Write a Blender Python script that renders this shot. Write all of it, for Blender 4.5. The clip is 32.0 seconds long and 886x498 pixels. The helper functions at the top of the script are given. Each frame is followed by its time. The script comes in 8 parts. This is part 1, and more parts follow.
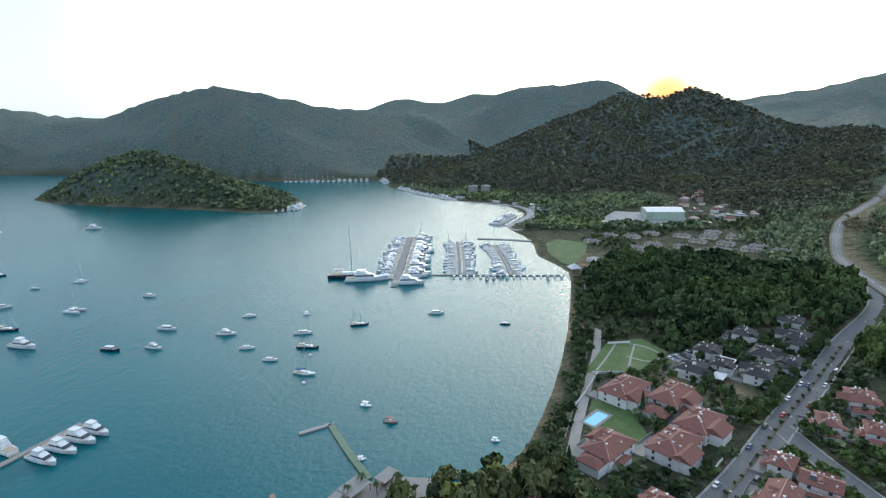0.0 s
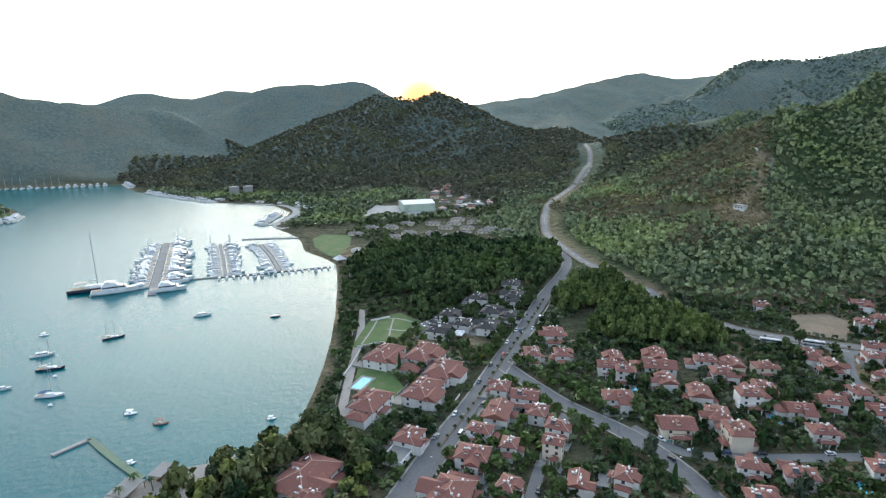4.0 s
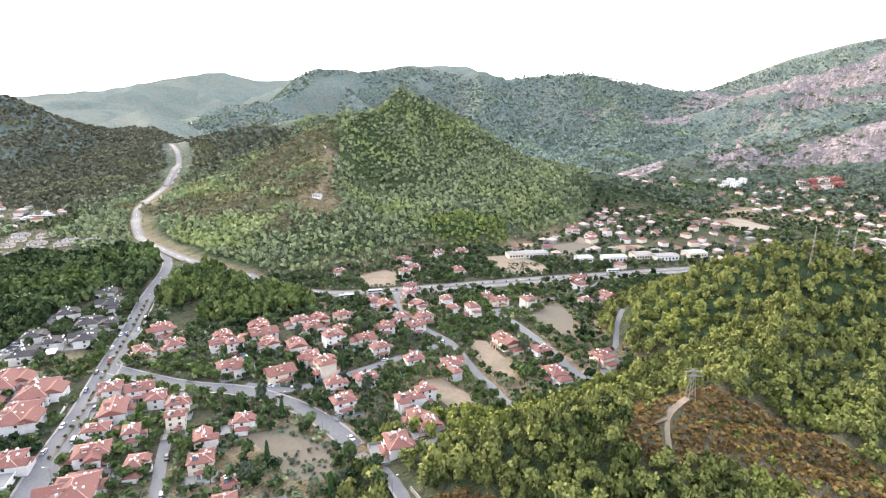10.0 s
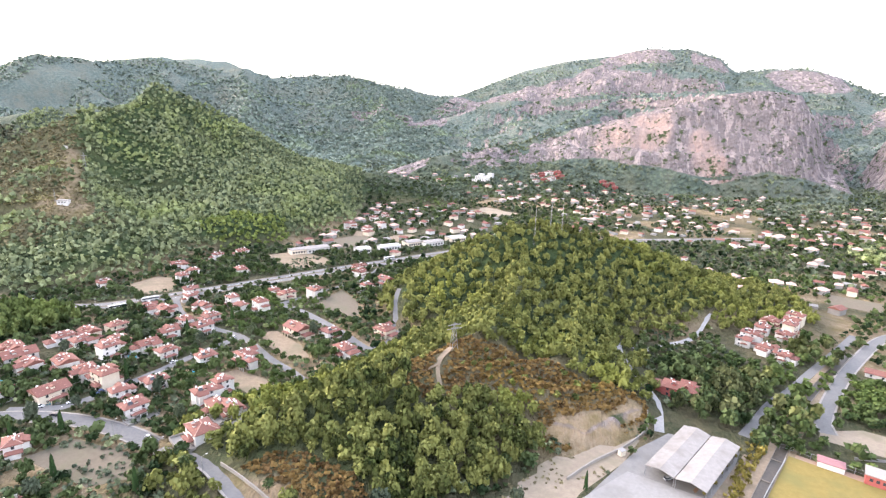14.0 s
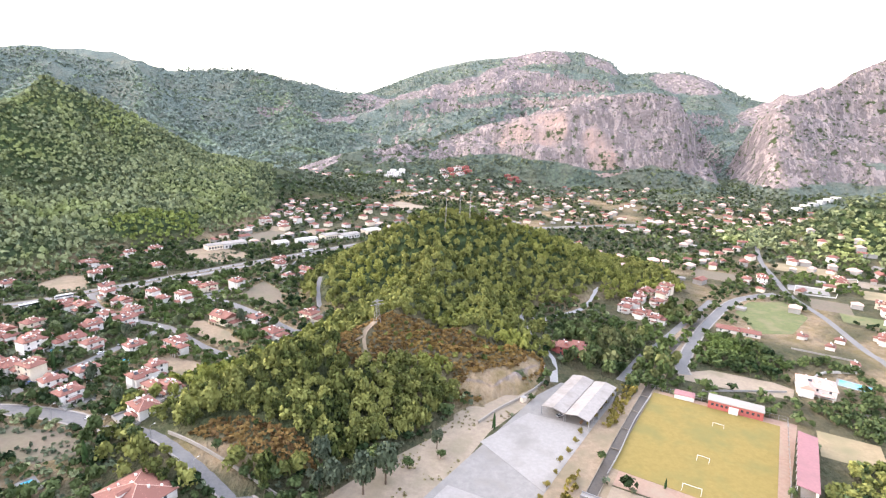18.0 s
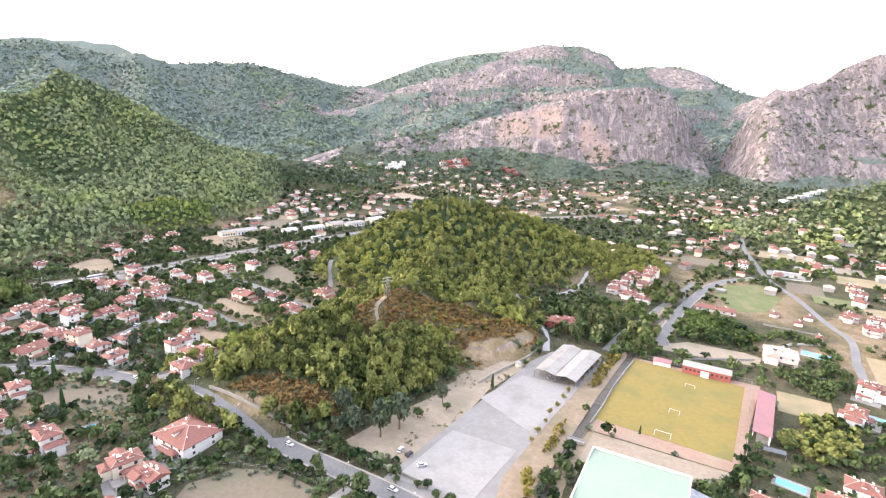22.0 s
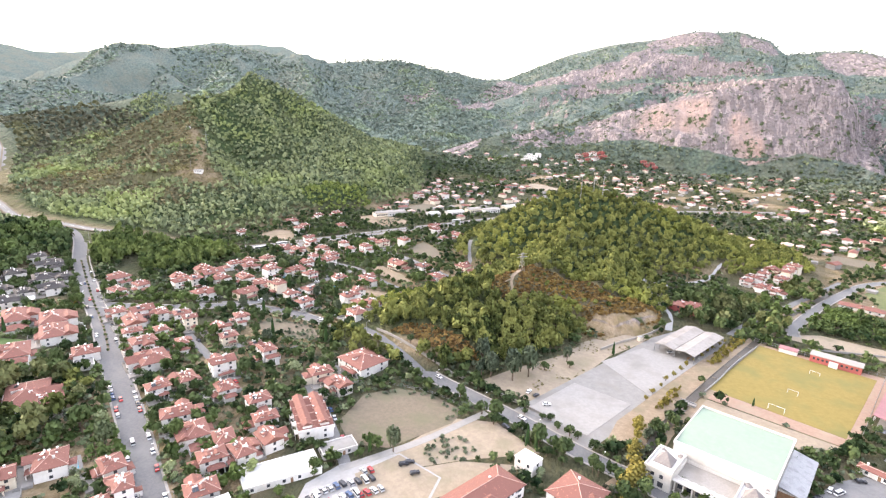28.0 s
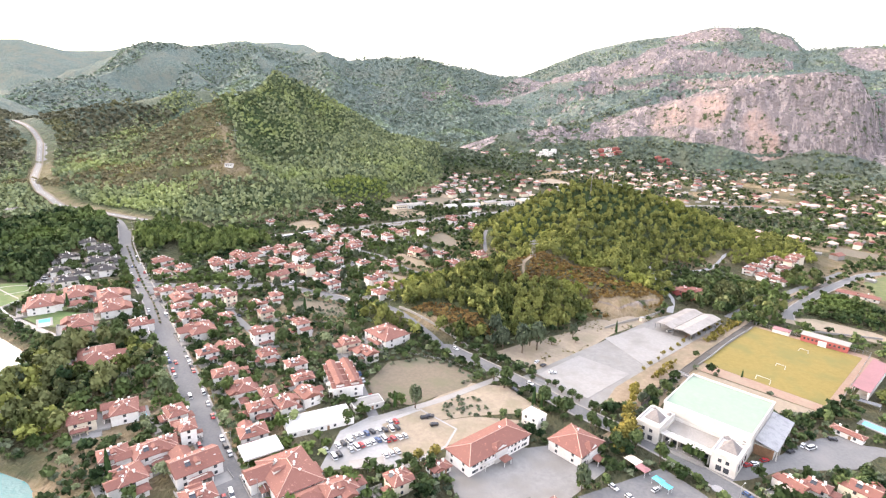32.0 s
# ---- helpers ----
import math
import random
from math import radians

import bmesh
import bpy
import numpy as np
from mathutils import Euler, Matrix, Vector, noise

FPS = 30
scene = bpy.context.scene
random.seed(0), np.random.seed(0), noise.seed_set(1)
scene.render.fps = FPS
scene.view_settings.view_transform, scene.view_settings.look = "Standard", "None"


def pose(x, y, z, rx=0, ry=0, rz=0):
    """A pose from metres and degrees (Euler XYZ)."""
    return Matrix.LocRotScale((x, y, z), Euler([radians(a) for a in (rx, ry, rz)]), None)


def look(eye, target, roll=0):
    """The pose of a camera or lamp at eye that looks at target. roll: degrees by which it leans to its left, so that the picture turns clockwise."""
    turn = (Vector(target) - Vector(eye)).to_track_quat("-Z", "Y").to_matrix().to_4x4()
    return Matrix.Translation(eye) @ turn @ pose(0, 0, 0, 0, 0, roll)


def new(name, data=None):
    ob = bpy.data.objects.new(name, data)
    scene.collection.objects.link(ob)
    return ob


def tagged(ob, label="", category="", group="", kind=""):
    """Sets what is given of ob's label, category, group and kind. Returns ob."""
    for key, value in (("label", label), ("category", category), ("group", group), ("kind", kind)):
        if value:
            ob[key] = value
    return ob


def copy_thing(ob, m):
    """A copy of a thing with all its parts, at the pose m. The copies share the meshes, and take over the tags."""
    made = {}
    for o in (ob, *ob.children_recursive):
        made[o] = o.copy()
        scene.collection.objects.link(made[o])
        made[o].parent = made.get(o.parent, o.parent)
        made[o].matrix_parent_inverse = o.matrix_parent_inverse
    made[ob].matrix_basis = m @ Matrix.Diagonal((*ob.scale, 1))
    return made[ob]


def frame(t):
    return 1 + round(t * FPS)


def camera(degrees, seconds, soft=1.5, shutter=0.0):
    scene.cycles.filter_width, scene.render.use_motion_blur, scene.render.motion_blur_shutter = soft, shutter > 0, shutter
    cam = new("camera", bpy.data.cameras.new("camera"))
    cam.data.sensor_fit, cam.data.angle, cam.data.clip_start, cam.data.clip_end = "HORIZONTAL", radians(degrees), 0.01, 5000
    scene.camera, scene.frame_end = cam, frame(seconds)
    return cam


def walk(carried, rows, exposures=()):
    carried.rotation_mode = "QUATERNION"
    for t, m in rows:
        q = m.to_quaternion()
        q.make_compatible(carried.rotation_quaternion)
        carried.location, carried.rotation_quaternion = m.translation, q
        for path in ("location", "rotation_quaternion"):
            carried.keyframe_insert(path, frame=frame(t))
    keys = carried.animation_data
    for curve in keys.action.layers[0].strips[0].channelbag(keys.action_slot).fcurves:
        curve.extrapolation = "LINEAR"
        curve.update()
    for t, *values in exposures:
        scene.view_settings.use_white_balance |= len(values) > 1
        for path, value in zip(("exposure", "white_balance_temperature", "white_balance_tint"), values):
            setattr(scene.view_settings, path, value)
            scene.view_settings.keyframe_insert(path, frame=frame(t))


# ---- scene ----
cam = camera(78.16, 32.0, soft=1.25)
# seconds, eye, turn to the left from north, pitch, roll
PATH = [
    (0.0, (-87.57, 96.19, 138.76), 97.99, -13.24, -1.60),
    (0.5, (-84.11, 96.13, 138.70), 99.85, -13.17, -1.56),
    (1.0, (-80.64, 97.13, 138.68), 101.91, -13.14, -1.60),
    (1.5, (-76.55, 98.55, 138.88), 101.73, -13.18, -1.57),
    (2.0, (-72.86, 99.15, 138.93), 97.38, -13.28, -1.45),
    (2.5, (-68.15, 100.03, 139.06), 92.06, -13.42, -1.24),
    (3.0, (-64.46, 100.22, 139.29), 87.24, -13.54, -1.08),
    (3.5, (-59.95, 101.28, 139.57), 80.39, -13.68, -0.86),
    (4.0, (-56.31, 101.40, 139.99), 73.87, -13.77, -0.61),
    (4.5, (-51.89, 100.42, 140.86), 67.42, -13.87, -0.28),
    (6.5, (-39.52, 94.86, 140.87), 63.40, -13.92, 0.19),
    (7.0, (-36.21, 93.21, 141.07), 62.00, -13.93, 0.30),
    (7.5, (-32.13, 91.21, 141.15), 59.12, -13.89, 0.35),
    (8.0, (-27.64, 89.59, 141.69), 55.87, -13.83, 0.33),
    (8.5, (-22.16, 87.44, 142.48), 50.85, -13.86, 0.19),
    (9.0, (-18.51, 84.88, 142.95), 45.43, -13.85, 0.53),
    (9.5, (-14.97, 82.02, 142.89), 38.75, -13.82, 0.57),
    (10.0, (-11.79, 79.03, 143.18), 33.23, -13.74, 0.93),
    (10.5, (-8.79, 75.66, 143.52), 25.84, -13.69, 1.17),
    (11.0, (-6.45, 72.21, 143.16), 19.48, -13.44, 1.40),
    (11.5, (-5.33, 67.82, 143.41), 14.35, -13.29, 1.73),
    (12.0, (-4.27, 63.88, 143.81), 13.15, -13.34, 1.80),
    (12.5, (-3.18, 59.48, 143.47), 12.51, -13.24, 1.88),
    (13.0, (-2.29, 55.33, 143.69), 12.16, -13.23, 1.96),
    (13.5, (-1.17, 50.76, 144.09), 11.31, -13.14, 1.95),
    (14.0, (-0.42, 46.13, 144.33), 9.74, -13.13, 2.07),
    (14.5, (0.15, 41.42, 144.49), 7.44, -13.08, 2.13),
    (16.5, (0.85, 22.86, 144.81), 2.02, -13.06, 2.36),
    (17.0, (0.76, 18.40, 144.81), 1.31, -13.04, 2.38),
    (17.5, (0.59, 13.93, 144.76), 0.53, -13.06, 2.42),
    (18.0, (0.28, 9.53, 144.75), 0.32, -13.10, 2.41),
    (18.5, (-0.10, 5.04, 144.85), 0.09, -13.17, 2.47),
    (19.0, (-0.56, 0.55, 144.99), -0.09, -13.24, 2.51),
    (19.5, (-1.04, -4.02, 145.16), -0.17, -13.35, 2.53),
    (20.0, (-1.53, -8.50, 145.31), -0.14, -13.44, 2.53),
    (20.5, (-1.95, -13.09, 145.39), -0.09, -13.54, 2.58),
    (21.0, (-2.37, -17.55, 145.40), -0.07, -13.61, 2.58),
    (21.5, (-2.81, -21.88, 145.35), -0.01, -13.68, 2.62),
    (22.0, (-3.24, -26.26, 145.35), 0.02, -13.75, 2.62),
    (22.5, (-3.64, -30.77, 145.48), 0.40, -13.83, 2.67),
    (23.0, (-4.06, -35.25, 145.83), 1.23, -13.92, 2.61),
    (23.5, (-4.29, -39.73, 146.16), 1.48, -13.99, 2.59),
    (24.0, (-4.46, -44.22, 146.36), 2.61, -14.11, 2.53),
    (24.5, (-4.59, -48.58, 146.43), 4.17, -14.22, 2.46),
    (25.0, (-4.77, -52.77, 146.42), 5.31, -14.30, 2.43),
    (25.5, (-4.99, -56.75, 146.32), 6.09, -14.39, 2.44),
    (26.0, (-5.13, -60.58, 146.19), 9.57, -14.57, 2.30),
    (26.5, (-4.74, -64.47, 146.16), 11.83, -14.72, 2.19),
    (28.5, (-1.63, -80.33, 147.07), 14.04, -15.08, 2.12),
    (29.0, (-0.79, -84.38, 147.21), 14.21, -15.13, 2.12),
    (29.5, (0.16, -88.37, 147.30), 14.39, -15.19, 2.08),
    (30.0, (1.19, -92.35, 147.38), 14.50, -15.24, 2.08),
    (30.5, (2.23, -96.32, 147.43), 14.67, -15.29, 2.08),
    (31.0, (3.31, -100.24, 147.49), 15.32, -15.35, 2.01),
    (31.5, (4.42, -104.12, 147.59), 15.68, -15.40, 2.01),
    (32.0, (5.45, -107.98, 147.76), 15.68, -15.44, 1.98),
]
EXPOSURES = [
    (0.0, -0.48, 5270, 3), (2.0, -0.48, 5270, 3), (4.0, -0.18, 5450, 4), (5.5, 0.12, 5680, 6), (7.0, 0.5, 5930, 7), (9.0, 0.97, 6130, 12),
    (12.0, 1.22, 6190, 19), (19.0, 1.2, 6260, 19), (24.0, 1.2, 6330, 18), (29.0, 1.2, 6480, 18), (32.0, 1.2, 6540, 18),
]
walk(cam, [(t, look(e, (e[0] - 100 * math.sin(radians(a)) * math.cos(radians(p)), e[1] + 100 * math.cos(radians(a)) * math.cos(radians(p)), e[2] + 100 * math.sin(radians(p))), r))
           for t, e, a, p, r in PATH], exposures=EXPOSURES)

# ---- world and sun ----
SUN_ELEVATION, SUN_AZIMUTH = radians(11), radians(-76)
world = bpy.data.worlds.new("evening_sky")
scene.world = world
world.use_nodes = True
wn, wl = world.node_tree.nodes, world.node_tree.links
wn.clear()
sky = wn.new("ShaderNodeTexSky")
sky.sky_type = "NISHITA"
sky.sun_disc = False
sky.sun_elevation, sky.sun_rotation = SUN_ELEVATION, SUN_AZIMUTH
sky.air_density, sky.dust_density, sky.ozone_density = 0.9, 3.5, 1.0
# Thin evening haze: bright towards the horizon, bluer and dimmer overhead.
way = wn.new("ShaderNodeTexCoord")
axes = wn.new("ShaderNodeSeparateXYZ")
wl.new(way.outputs["Generated"], axes.inputs[0])
rise = wn.new("ShaderNodeMapRange")
rise.interpolation_type = "SMOOTHSTEP"
rise.inputs["From Min"].default_value, rise.inputs["From Max"].default_value = 0.02, 0.75
wl.new(axes.outputs[2], rise.inputs[0])
haze = wn.new("ShaderNodeMix")
haze.data_type = "RGBA"
haze.inputs[6].default_value = (16.5, 15.8, 14.3, 1)
haze.inputs[7].default_value = (10.2, 11.3, 13.2, 1)
wl.new(rise.outputs[0], haze.inputs[0])
pale = wn.new("ShaderNodeMix")
pale.data_type = "RGBA"
pale.inputs[0].default_value = 0.55
wl.new(haze.outputs[2], pale.inputs[7])
# The wide warm brightening of the hazy sky round the low sun.
SUN_WAY = Vector((math.sin(SUN_AZIMUTH) * math.cos(SUN_ELEVATION), math.cos(SUN_AZIMUTH) * math.cos(SUN_ELEVATION), math.sin(SUN_ELEVATION)))
near_sun = wn.new("ShaderNodeVectorMath")
near_sun.operation = "DOT_PRODUCT"
near_sun.inputs[1].default_value = SUN_WAY
wl.new(way.outputs["Generated"], near_sun.inputs[0])
glow = wn.new("ShaderNodeMapRange")
glow.interpolation_type = "SMOOTHSTEP"
glow.inputs["From Min"].default_value, glow.inputs["From Max"].default_value = 0.55, 1.0
wl.new(near_sun.outputs["Value"], glow.inputs[0])
aureole = wn.new("ShaderNodeMix")
aureole.data_type, aureole.blend_type = "RGBA", "ADD"
aureole.inputs[7].default_value = (22.0, 18.5, 14.0, 1)
wl.new(glow.outputs[0], aureole.inputs[0])
# Deep orange where the sun itself goes down behind the ridge.
SET_WAY = Vector((math.sin(radians(-76.0)) * math.cos(radians(1.4)), math.cos(radians(-76.0)) * math.cos(radians(1.4)), math.sin(radians(1.4))))
at_sun = wn.new("ShaderNodeVectorMath")
at_sun.operation = "DOT_PRODUCT"
at_sun.inputs[1].default_value = SET_WAY
wl.new(way.outputs["Generated"], at_sun.inputs[0])
blaze = wn.new("ShaderNodeMapRange")
blaze.interpolation_type = "SMOOTHSTEP"
blaze.inputs["From Min"].default_value, blaze.inputs["From Max"].default_value = math.cos(radians(4.4)), math.cos(radians(0.2))
wl.new(at_sun.outputs["Value"], blaze.inputs[0])
sunset = wn.new("ShaderNodeMix")
sunset.data_type = "RGBA"
sunset.inputs[7].default_value = (18.0, 8.2, 2.6, 1)
wl.new(blaze.outputs[0], sunset.inputs[0])
bg = wn.new("ShaderNodeBackground")
bg.inputs[1].default_value = 0.15
wo = wn.new("ShaderNodeOutputWorld")
wl.new(sky.outputs[0], pale.inputs[6])
wl.new(pale.outputs[2], aureole.inputs[6])
wl.new(aureole.outputs[2], sunset.inputs[6])
wl.new(sunset.outputs[2], bg.inputs[0])
wl.new(bg.outputs[0], wo.inputs[0])

sun_data = bpy.data.lights.new("low_sun", "SUN")
sun_data.energy, sun_data.angle, sun_data.color = 1.0, radians(12), (1.0, 0.85, 0.68)
low_sun = new("low_sun", sun_data)
low_sun.matrix_world = look(SUN_WAY * 100, (0, 0, 0))

# ---- materials ----
def blank(name):
    m = bpy.data.materials.new(name)
    m.use_nodes = True
    nt = m.node_tree
    nt.nodes.clear()
    out, b = nt.nodes.new("ShaderNodeOutputMaterial"), nt.nodes.new("ShaderNodeBsdfPrincipled")
    nt.links.new(b.outputs[0], out.inputs[0])
    return m, nt, b


def tex(nt, kind, scale, detail=4, rough=0.6, src=None):
    n = nt.nodes.new("ShaderNodeTex" + kind)
    n.inputs["Scale"].default_value = scale
    if kind == "Noise":
        n.inputs["Detail"].default_value, n.inputs["Roughness"].default_value = detail, rough
    if src is None:
        src = nt.nodes.new("ShaderNodeNewGeometry").outputs["Position"]
    nt.links.new(src, n.inputs["Vector"])
    return n


def ramp(nt, src, a, b, ca=(0, 0, 0, 1), cb=(1, 1, 1, 1)):
    r = nt.nodes.new("ShaderNodeValToRGB")
    r.color_ramp.elements[0].position, r.color_ramp.elements[1].position = a, b
    r.color_ramp.elements[0].color, r.color_ramp.elements[1].color = ca, cb
    nt.links.new(src, r.inputs[0])
    return r.outputs[0]


def mix(nt, fac, a, b, mode="MIX"):
    n = nt.nodes.new("ShaderNodeMix")
    n.data_type, n.blend_type = "RGBA", mode
    for k, v in ((0, fac), (6, a), (7, b)):
        if hasattr(v, "links"):
            nt.links.new(v, n.inputs[k])
        elif isinstance(v, tuple):
            n.inputs[k].default_value = (*v[:3], 1)
        else:
            n.inputs[k].default_value = v
    return n.outputs[2]


def relief(nt, b, src, strength, dist):
    n = nt.nodes.new("ShaderNodeBump")
    n.inputs["Strength"].default_value, n.inputs["Distance"].default_value = strength, dist
    nt.links.new(src, n.inputs["Height"])
    nt.links.new(n.outputs[0], b.inputs["Normal"])


def surf(name, c1, c2, c3=None, fine=1.5, broad=0.12, rough=0.85, bump=0.3, dist=0.05, metal=0.0, vary=0.0):
    """A weathered surface: fine grain between c1 and c2, broad stains towards c3."""
    m, nt, b = blank(name)
    n1, n2 = tex(nt, "Noise", fine, 5, 0.65), tex(nt, "Noise", broad, 4, 0.6)
    col = mix(nt, ramp(nt, n1.outputs[0], 0.35, 0.68), c1, c2)
    col = mix(nt, ramp(nt, n2.outputs[0], 0.48, 0.72), col, c3 or tuple(0.72 * v for v in c1))
    if vary:
        oi = nt.nodes.new("ShaderNodeObjectInfo")
        hsv = nt.nodes.new("ShaderNodeHueSaturation")
        mr = nt.nodes.new("ShaderNodeMapRange")
        mr.inputs["To Min"].default_value, mr.inputs["To Max"].default_value = 1 - vary, 1 + vary
        nt.links.new(oi.outputs["Random"], mr.inputs[0])
        nt.links.new(mr.outputs[0], hsv.inputs["Value"])
        nt.links.new(col, hsv.inputs["Color"])
        col = hsv.outputs[0]
    nt.links.new(col, b.inputs["Base Color"])
    b.inputs["Roughness"].default_value, b.inputs["Metallic"].default_value = rough, metal
    if bump:
        relief(nt, b, n1.outputs[0], bump, dist)
    return m


def leafy(name, dark, mid, light, rough=0.75):
    """Foliage: every clump differs a little, every tree carries a tint of its own."""
    m, nt, b = blank(name)
    g = nt.nodes.new("ShaderNodeNewGeometry")
    at = nt.nodes.new("ShaderNodeAttribute")
    at.attribute_name = "tint"
    oi = nt.nodes.new("ShaderNodeObjectInfo")
    add = nt.nodes.new("ShaderNodeMath")
    add.operation = "ADD"
    nt.links.new(at.outputs["Fac"], add.inputs[0])
    sub = nt.nodes.new("ShaderNodeMath")
    sub.operation = "MULTIPLY"
    sub.inputs[1].default_value = 0.35
    nt.links.new(oi.outputs["Random"], sub.inputs[0])
    nt.links.new(sub.outputs[0], add.inputs[1])
    n = tex(nt, "Noise", 0.02, 3)
    col = mix(nt, ramp(nt, g.outputs["Random Per Island"], 0.0, 1.0), dark, mid)
    col = mix(nt, ramp(nt, add.outputs[0], 0.25, 1.1, (0, 0, 0, 1), (0.8, 0.8, 0.8, 1)), col, light)
    col = mix(nt, ramp(nt, n.outputs[0], 0.45, 0.75, (0, 0, 0, 1), (0.4, 0.4, 0.4, 1)), col, tuple(0.5 * (p + q) for p, q in zip(dark, light)))
    stand = tex(nt, "Noise", 0.0085, 3)
    col = mix(nt, ramp(nt, stand.outputs[0], 0.52, 0.66, (0, 0, 0, 1), (0.55, 0.55, 0.55, 1)), col, tuple(p * q for p, q in zip(light, (1.15, 1.2, 0.8))))
    nt.links.new(col, b.inputs["Base Color"])
    b.inputs["Roughness"].default_value = rough
    b.inputs["Specular IOR Level"].default_value = 0.08
    return m


M = {}
M["asphalt"] = surf("asphalt", (0.115, 0.115, 0.118), (0.155, 0.154, 0.153), (0.18, 0.177, 0.17), 0.8, 0.05, 0.9, 0.2)
M["asphalt_pale"] = surf("asphalt_pale", (0.145, 0.143, 0.14), (0.185, 0.182, 0.177), (0.21, 0.2, 0.19), 0.8, 0.05, 0.9, 0.2)
M["concrete"] = surf("concrete", (0.28, 0.275, 0.265), (0.34, 0.33, 0.32), (0.25, 0.24, 0.225), 0.7, 0.05, 0.85, 0.2)
M["concrete_pale"] = surf("concrete_pale", (0.24, 0.23, 0.216), (0.288, 0.275, 0.258), (0.198, 0.187, 0.172), 0.6, 0.06, 0.85, 0.2)
M["yard_concrete"] = surf("yard_concrete", (0.185, 0.178, 0.168), (0.235, 0.226, 0.213), (0.165, 0.15, 0.13), 0.4, 0.05, 0.88, 0.2)
M["paving"] = surf("paving", (0.27, 0.25, 0.225), (0.34, 0.315, 0.285), (0.23, 0.21, 0.185), 1.2, 0.08, 0.85, 0.2)
M["soil"] = surf("soil", (0.2, 0.15, 0.1), (0.28, 0.215, 0.145), (0.165, 0.14, 0.085), 0.5, 0.06, 0.95, 0.5, 0.15)
M["sand"] = surf("sand", (0.235, 0.19, 0.14), (0.3, 0.245, 0.18), (0.19, 0.165, 0.108), 0.5, 0.06, 0.95, 0.4, 0.1)
M["mud_plot"] = surf("mud_plot", (0.125, 0.102, 0.072), (0.165, 0.135, 0.096), (0.118, 0.115, 0.068), 0.6, 0.05, 0.95, 0.3, 0.1)
M["turf"] = surf("turf", (0.185, 0.14, 0.034), (0.225, 0.172, 0.046), (0.15, 0.138, 0.04), 0.5, 0.05, 0.95, 0.3, 0.05)
M["lawn"] = surf("lawn", (0.065, 0.11, 0.032), (0.1, 0.15, 0.042), (0.14, 0.15, 0.06), 0.6, 0.09, 0.95, 0.3, 0.05)
M["meadow"] = surf("meadow", (0.095, 0.115, 0.04), (0.14, 0.155, 0.055), (0.185, 0.16, 0.085), 0.4, 0.06, 0.95, 0.4, 0.1)
M["jetty_green"] = surf("jetty_green", (0.15, 0.2, 0.13), (0.19, 0.24, 0.16), (0.2, 0.22, 0.17), 1.0, 0.1, 0.9, 0.2)
M["stubble"] = surf("stubble", (0.24, 0.19, 0.11), (0.31, 0.245, 0.145), (0.185, 0.165, 0.088), 0.4, 0.05, 0.95, 0.4, 0.1)
M["plaster"] = surf("plaster", (0.66, 0.645, 0.62), (0.74, 0.72, 0.7), (0.54, 0.5, 0.46), 0.8, 0.15, 0.85, 0.1, 0.02, vary=0.16)
M["cream"] = surf("cream", (0.68, 0.6, 0.48), (0.74, 0.67, 0.55), (0.6, 0.52, 0.42), 0.8, 0.15, 0.85, 0.1, 0.02, vary=0.1)
M["marble_white"] = surf("marble_white", (0.5, 0.485, 0.455), (0.56, 0.545, 0.515), (0.44, 0.41, 0.37), 0.8, 0.12, 0.7, 0.1, 0.02)
M["dark_glass"] = surf("dark_glass", (0.045, 0.05, 0.06), (0.06, 0.065, 0.075), None, 2, 0.3, 0.12, 0)
M["timber"] = surf("timber", (0.2, 0.11, 0.06), (0.27, 0.16, 0.09), None, 2.5, 0.3, 0.7, 0.2, 0.02)
M["pale_metal"] = surf("pale_metal", (0.6, 0.6, 0.6), (0.68, 0.68, 0.67), (0.5, 0.49, 0.47), 1.0, 0.1, 0.5, 0.05, 0.02, 0.2)
M["sheet_roof"] = surf("sheet_roof", (0.255, 0.235, 0.215), (0.315, 0.29, 0.268), (0.2, 0.178, 0.158), 0.5, 0.09, 0.7, 0.1)
M["mint_roof"] = surf("mint_roof", (0.215, 0.282, 0.218), (0.24, 0.305, 0.24), (0.238, 0.29, 0.235), 0.5, 0.06, 0.85, 0.05)
M["slate_cap"] = surf("slate_cap", (0.19, 0.17, 0.16), (0.25, 0.225, 0.21), (0.15, 0.135, 0.13), 1.5, 0.2, 0.8, 0.2)
M["white_roof"] = surf("white_roof", (0.46, 0.455, 0.445), (0.53, 0.525, 0.51), (0.38, 0.37, 0.35), 0.8, 0.12, 0.7, 0.1)
M["dark_roof"] = surf("dark_roof", (0.03, 0.027, 0.028), (0.046, 0.042, 0.042), (0.06, 0.053, 0.05), 1.5, 0.15, 0.85, 0.3, 0.05, vary=0.15)
M["red_paint"] = surf("red_paint", (0.34, 0.085, 0.075), (0.4, 0.11, 0.095), (0.28, 0.085, 0.075), 1, 0.2, 0.8, 0.1)
M["pink_sheet"] = surf("pink_sheet", (0.27, 0.125, 0.13), (0.32, 0.155, 0.158), (0.24, 0.12, 0.12), 0.8, 0.12, 0.7, 0.1)
M["track"] = surf("track", (0.25, 0.165, 0.12), (0.31, 0.21, 0.155), (0.28, 0.22, 0.16), 0.6, 0.08, 0.9, 0.2)
M["rail_grey"] = surf("rail_grey", (0.3, 0.3, 0.31), (0.38, 0.38, 0.38), None, 2, 0.3, 0.5, 0, 0, 0.6)
M["white_paint"] = surf("white_paint", (0.62, 0.62, 0.61), (0.7, 0.7, 0.69), None, 2, 0.3, 0.6, 0)
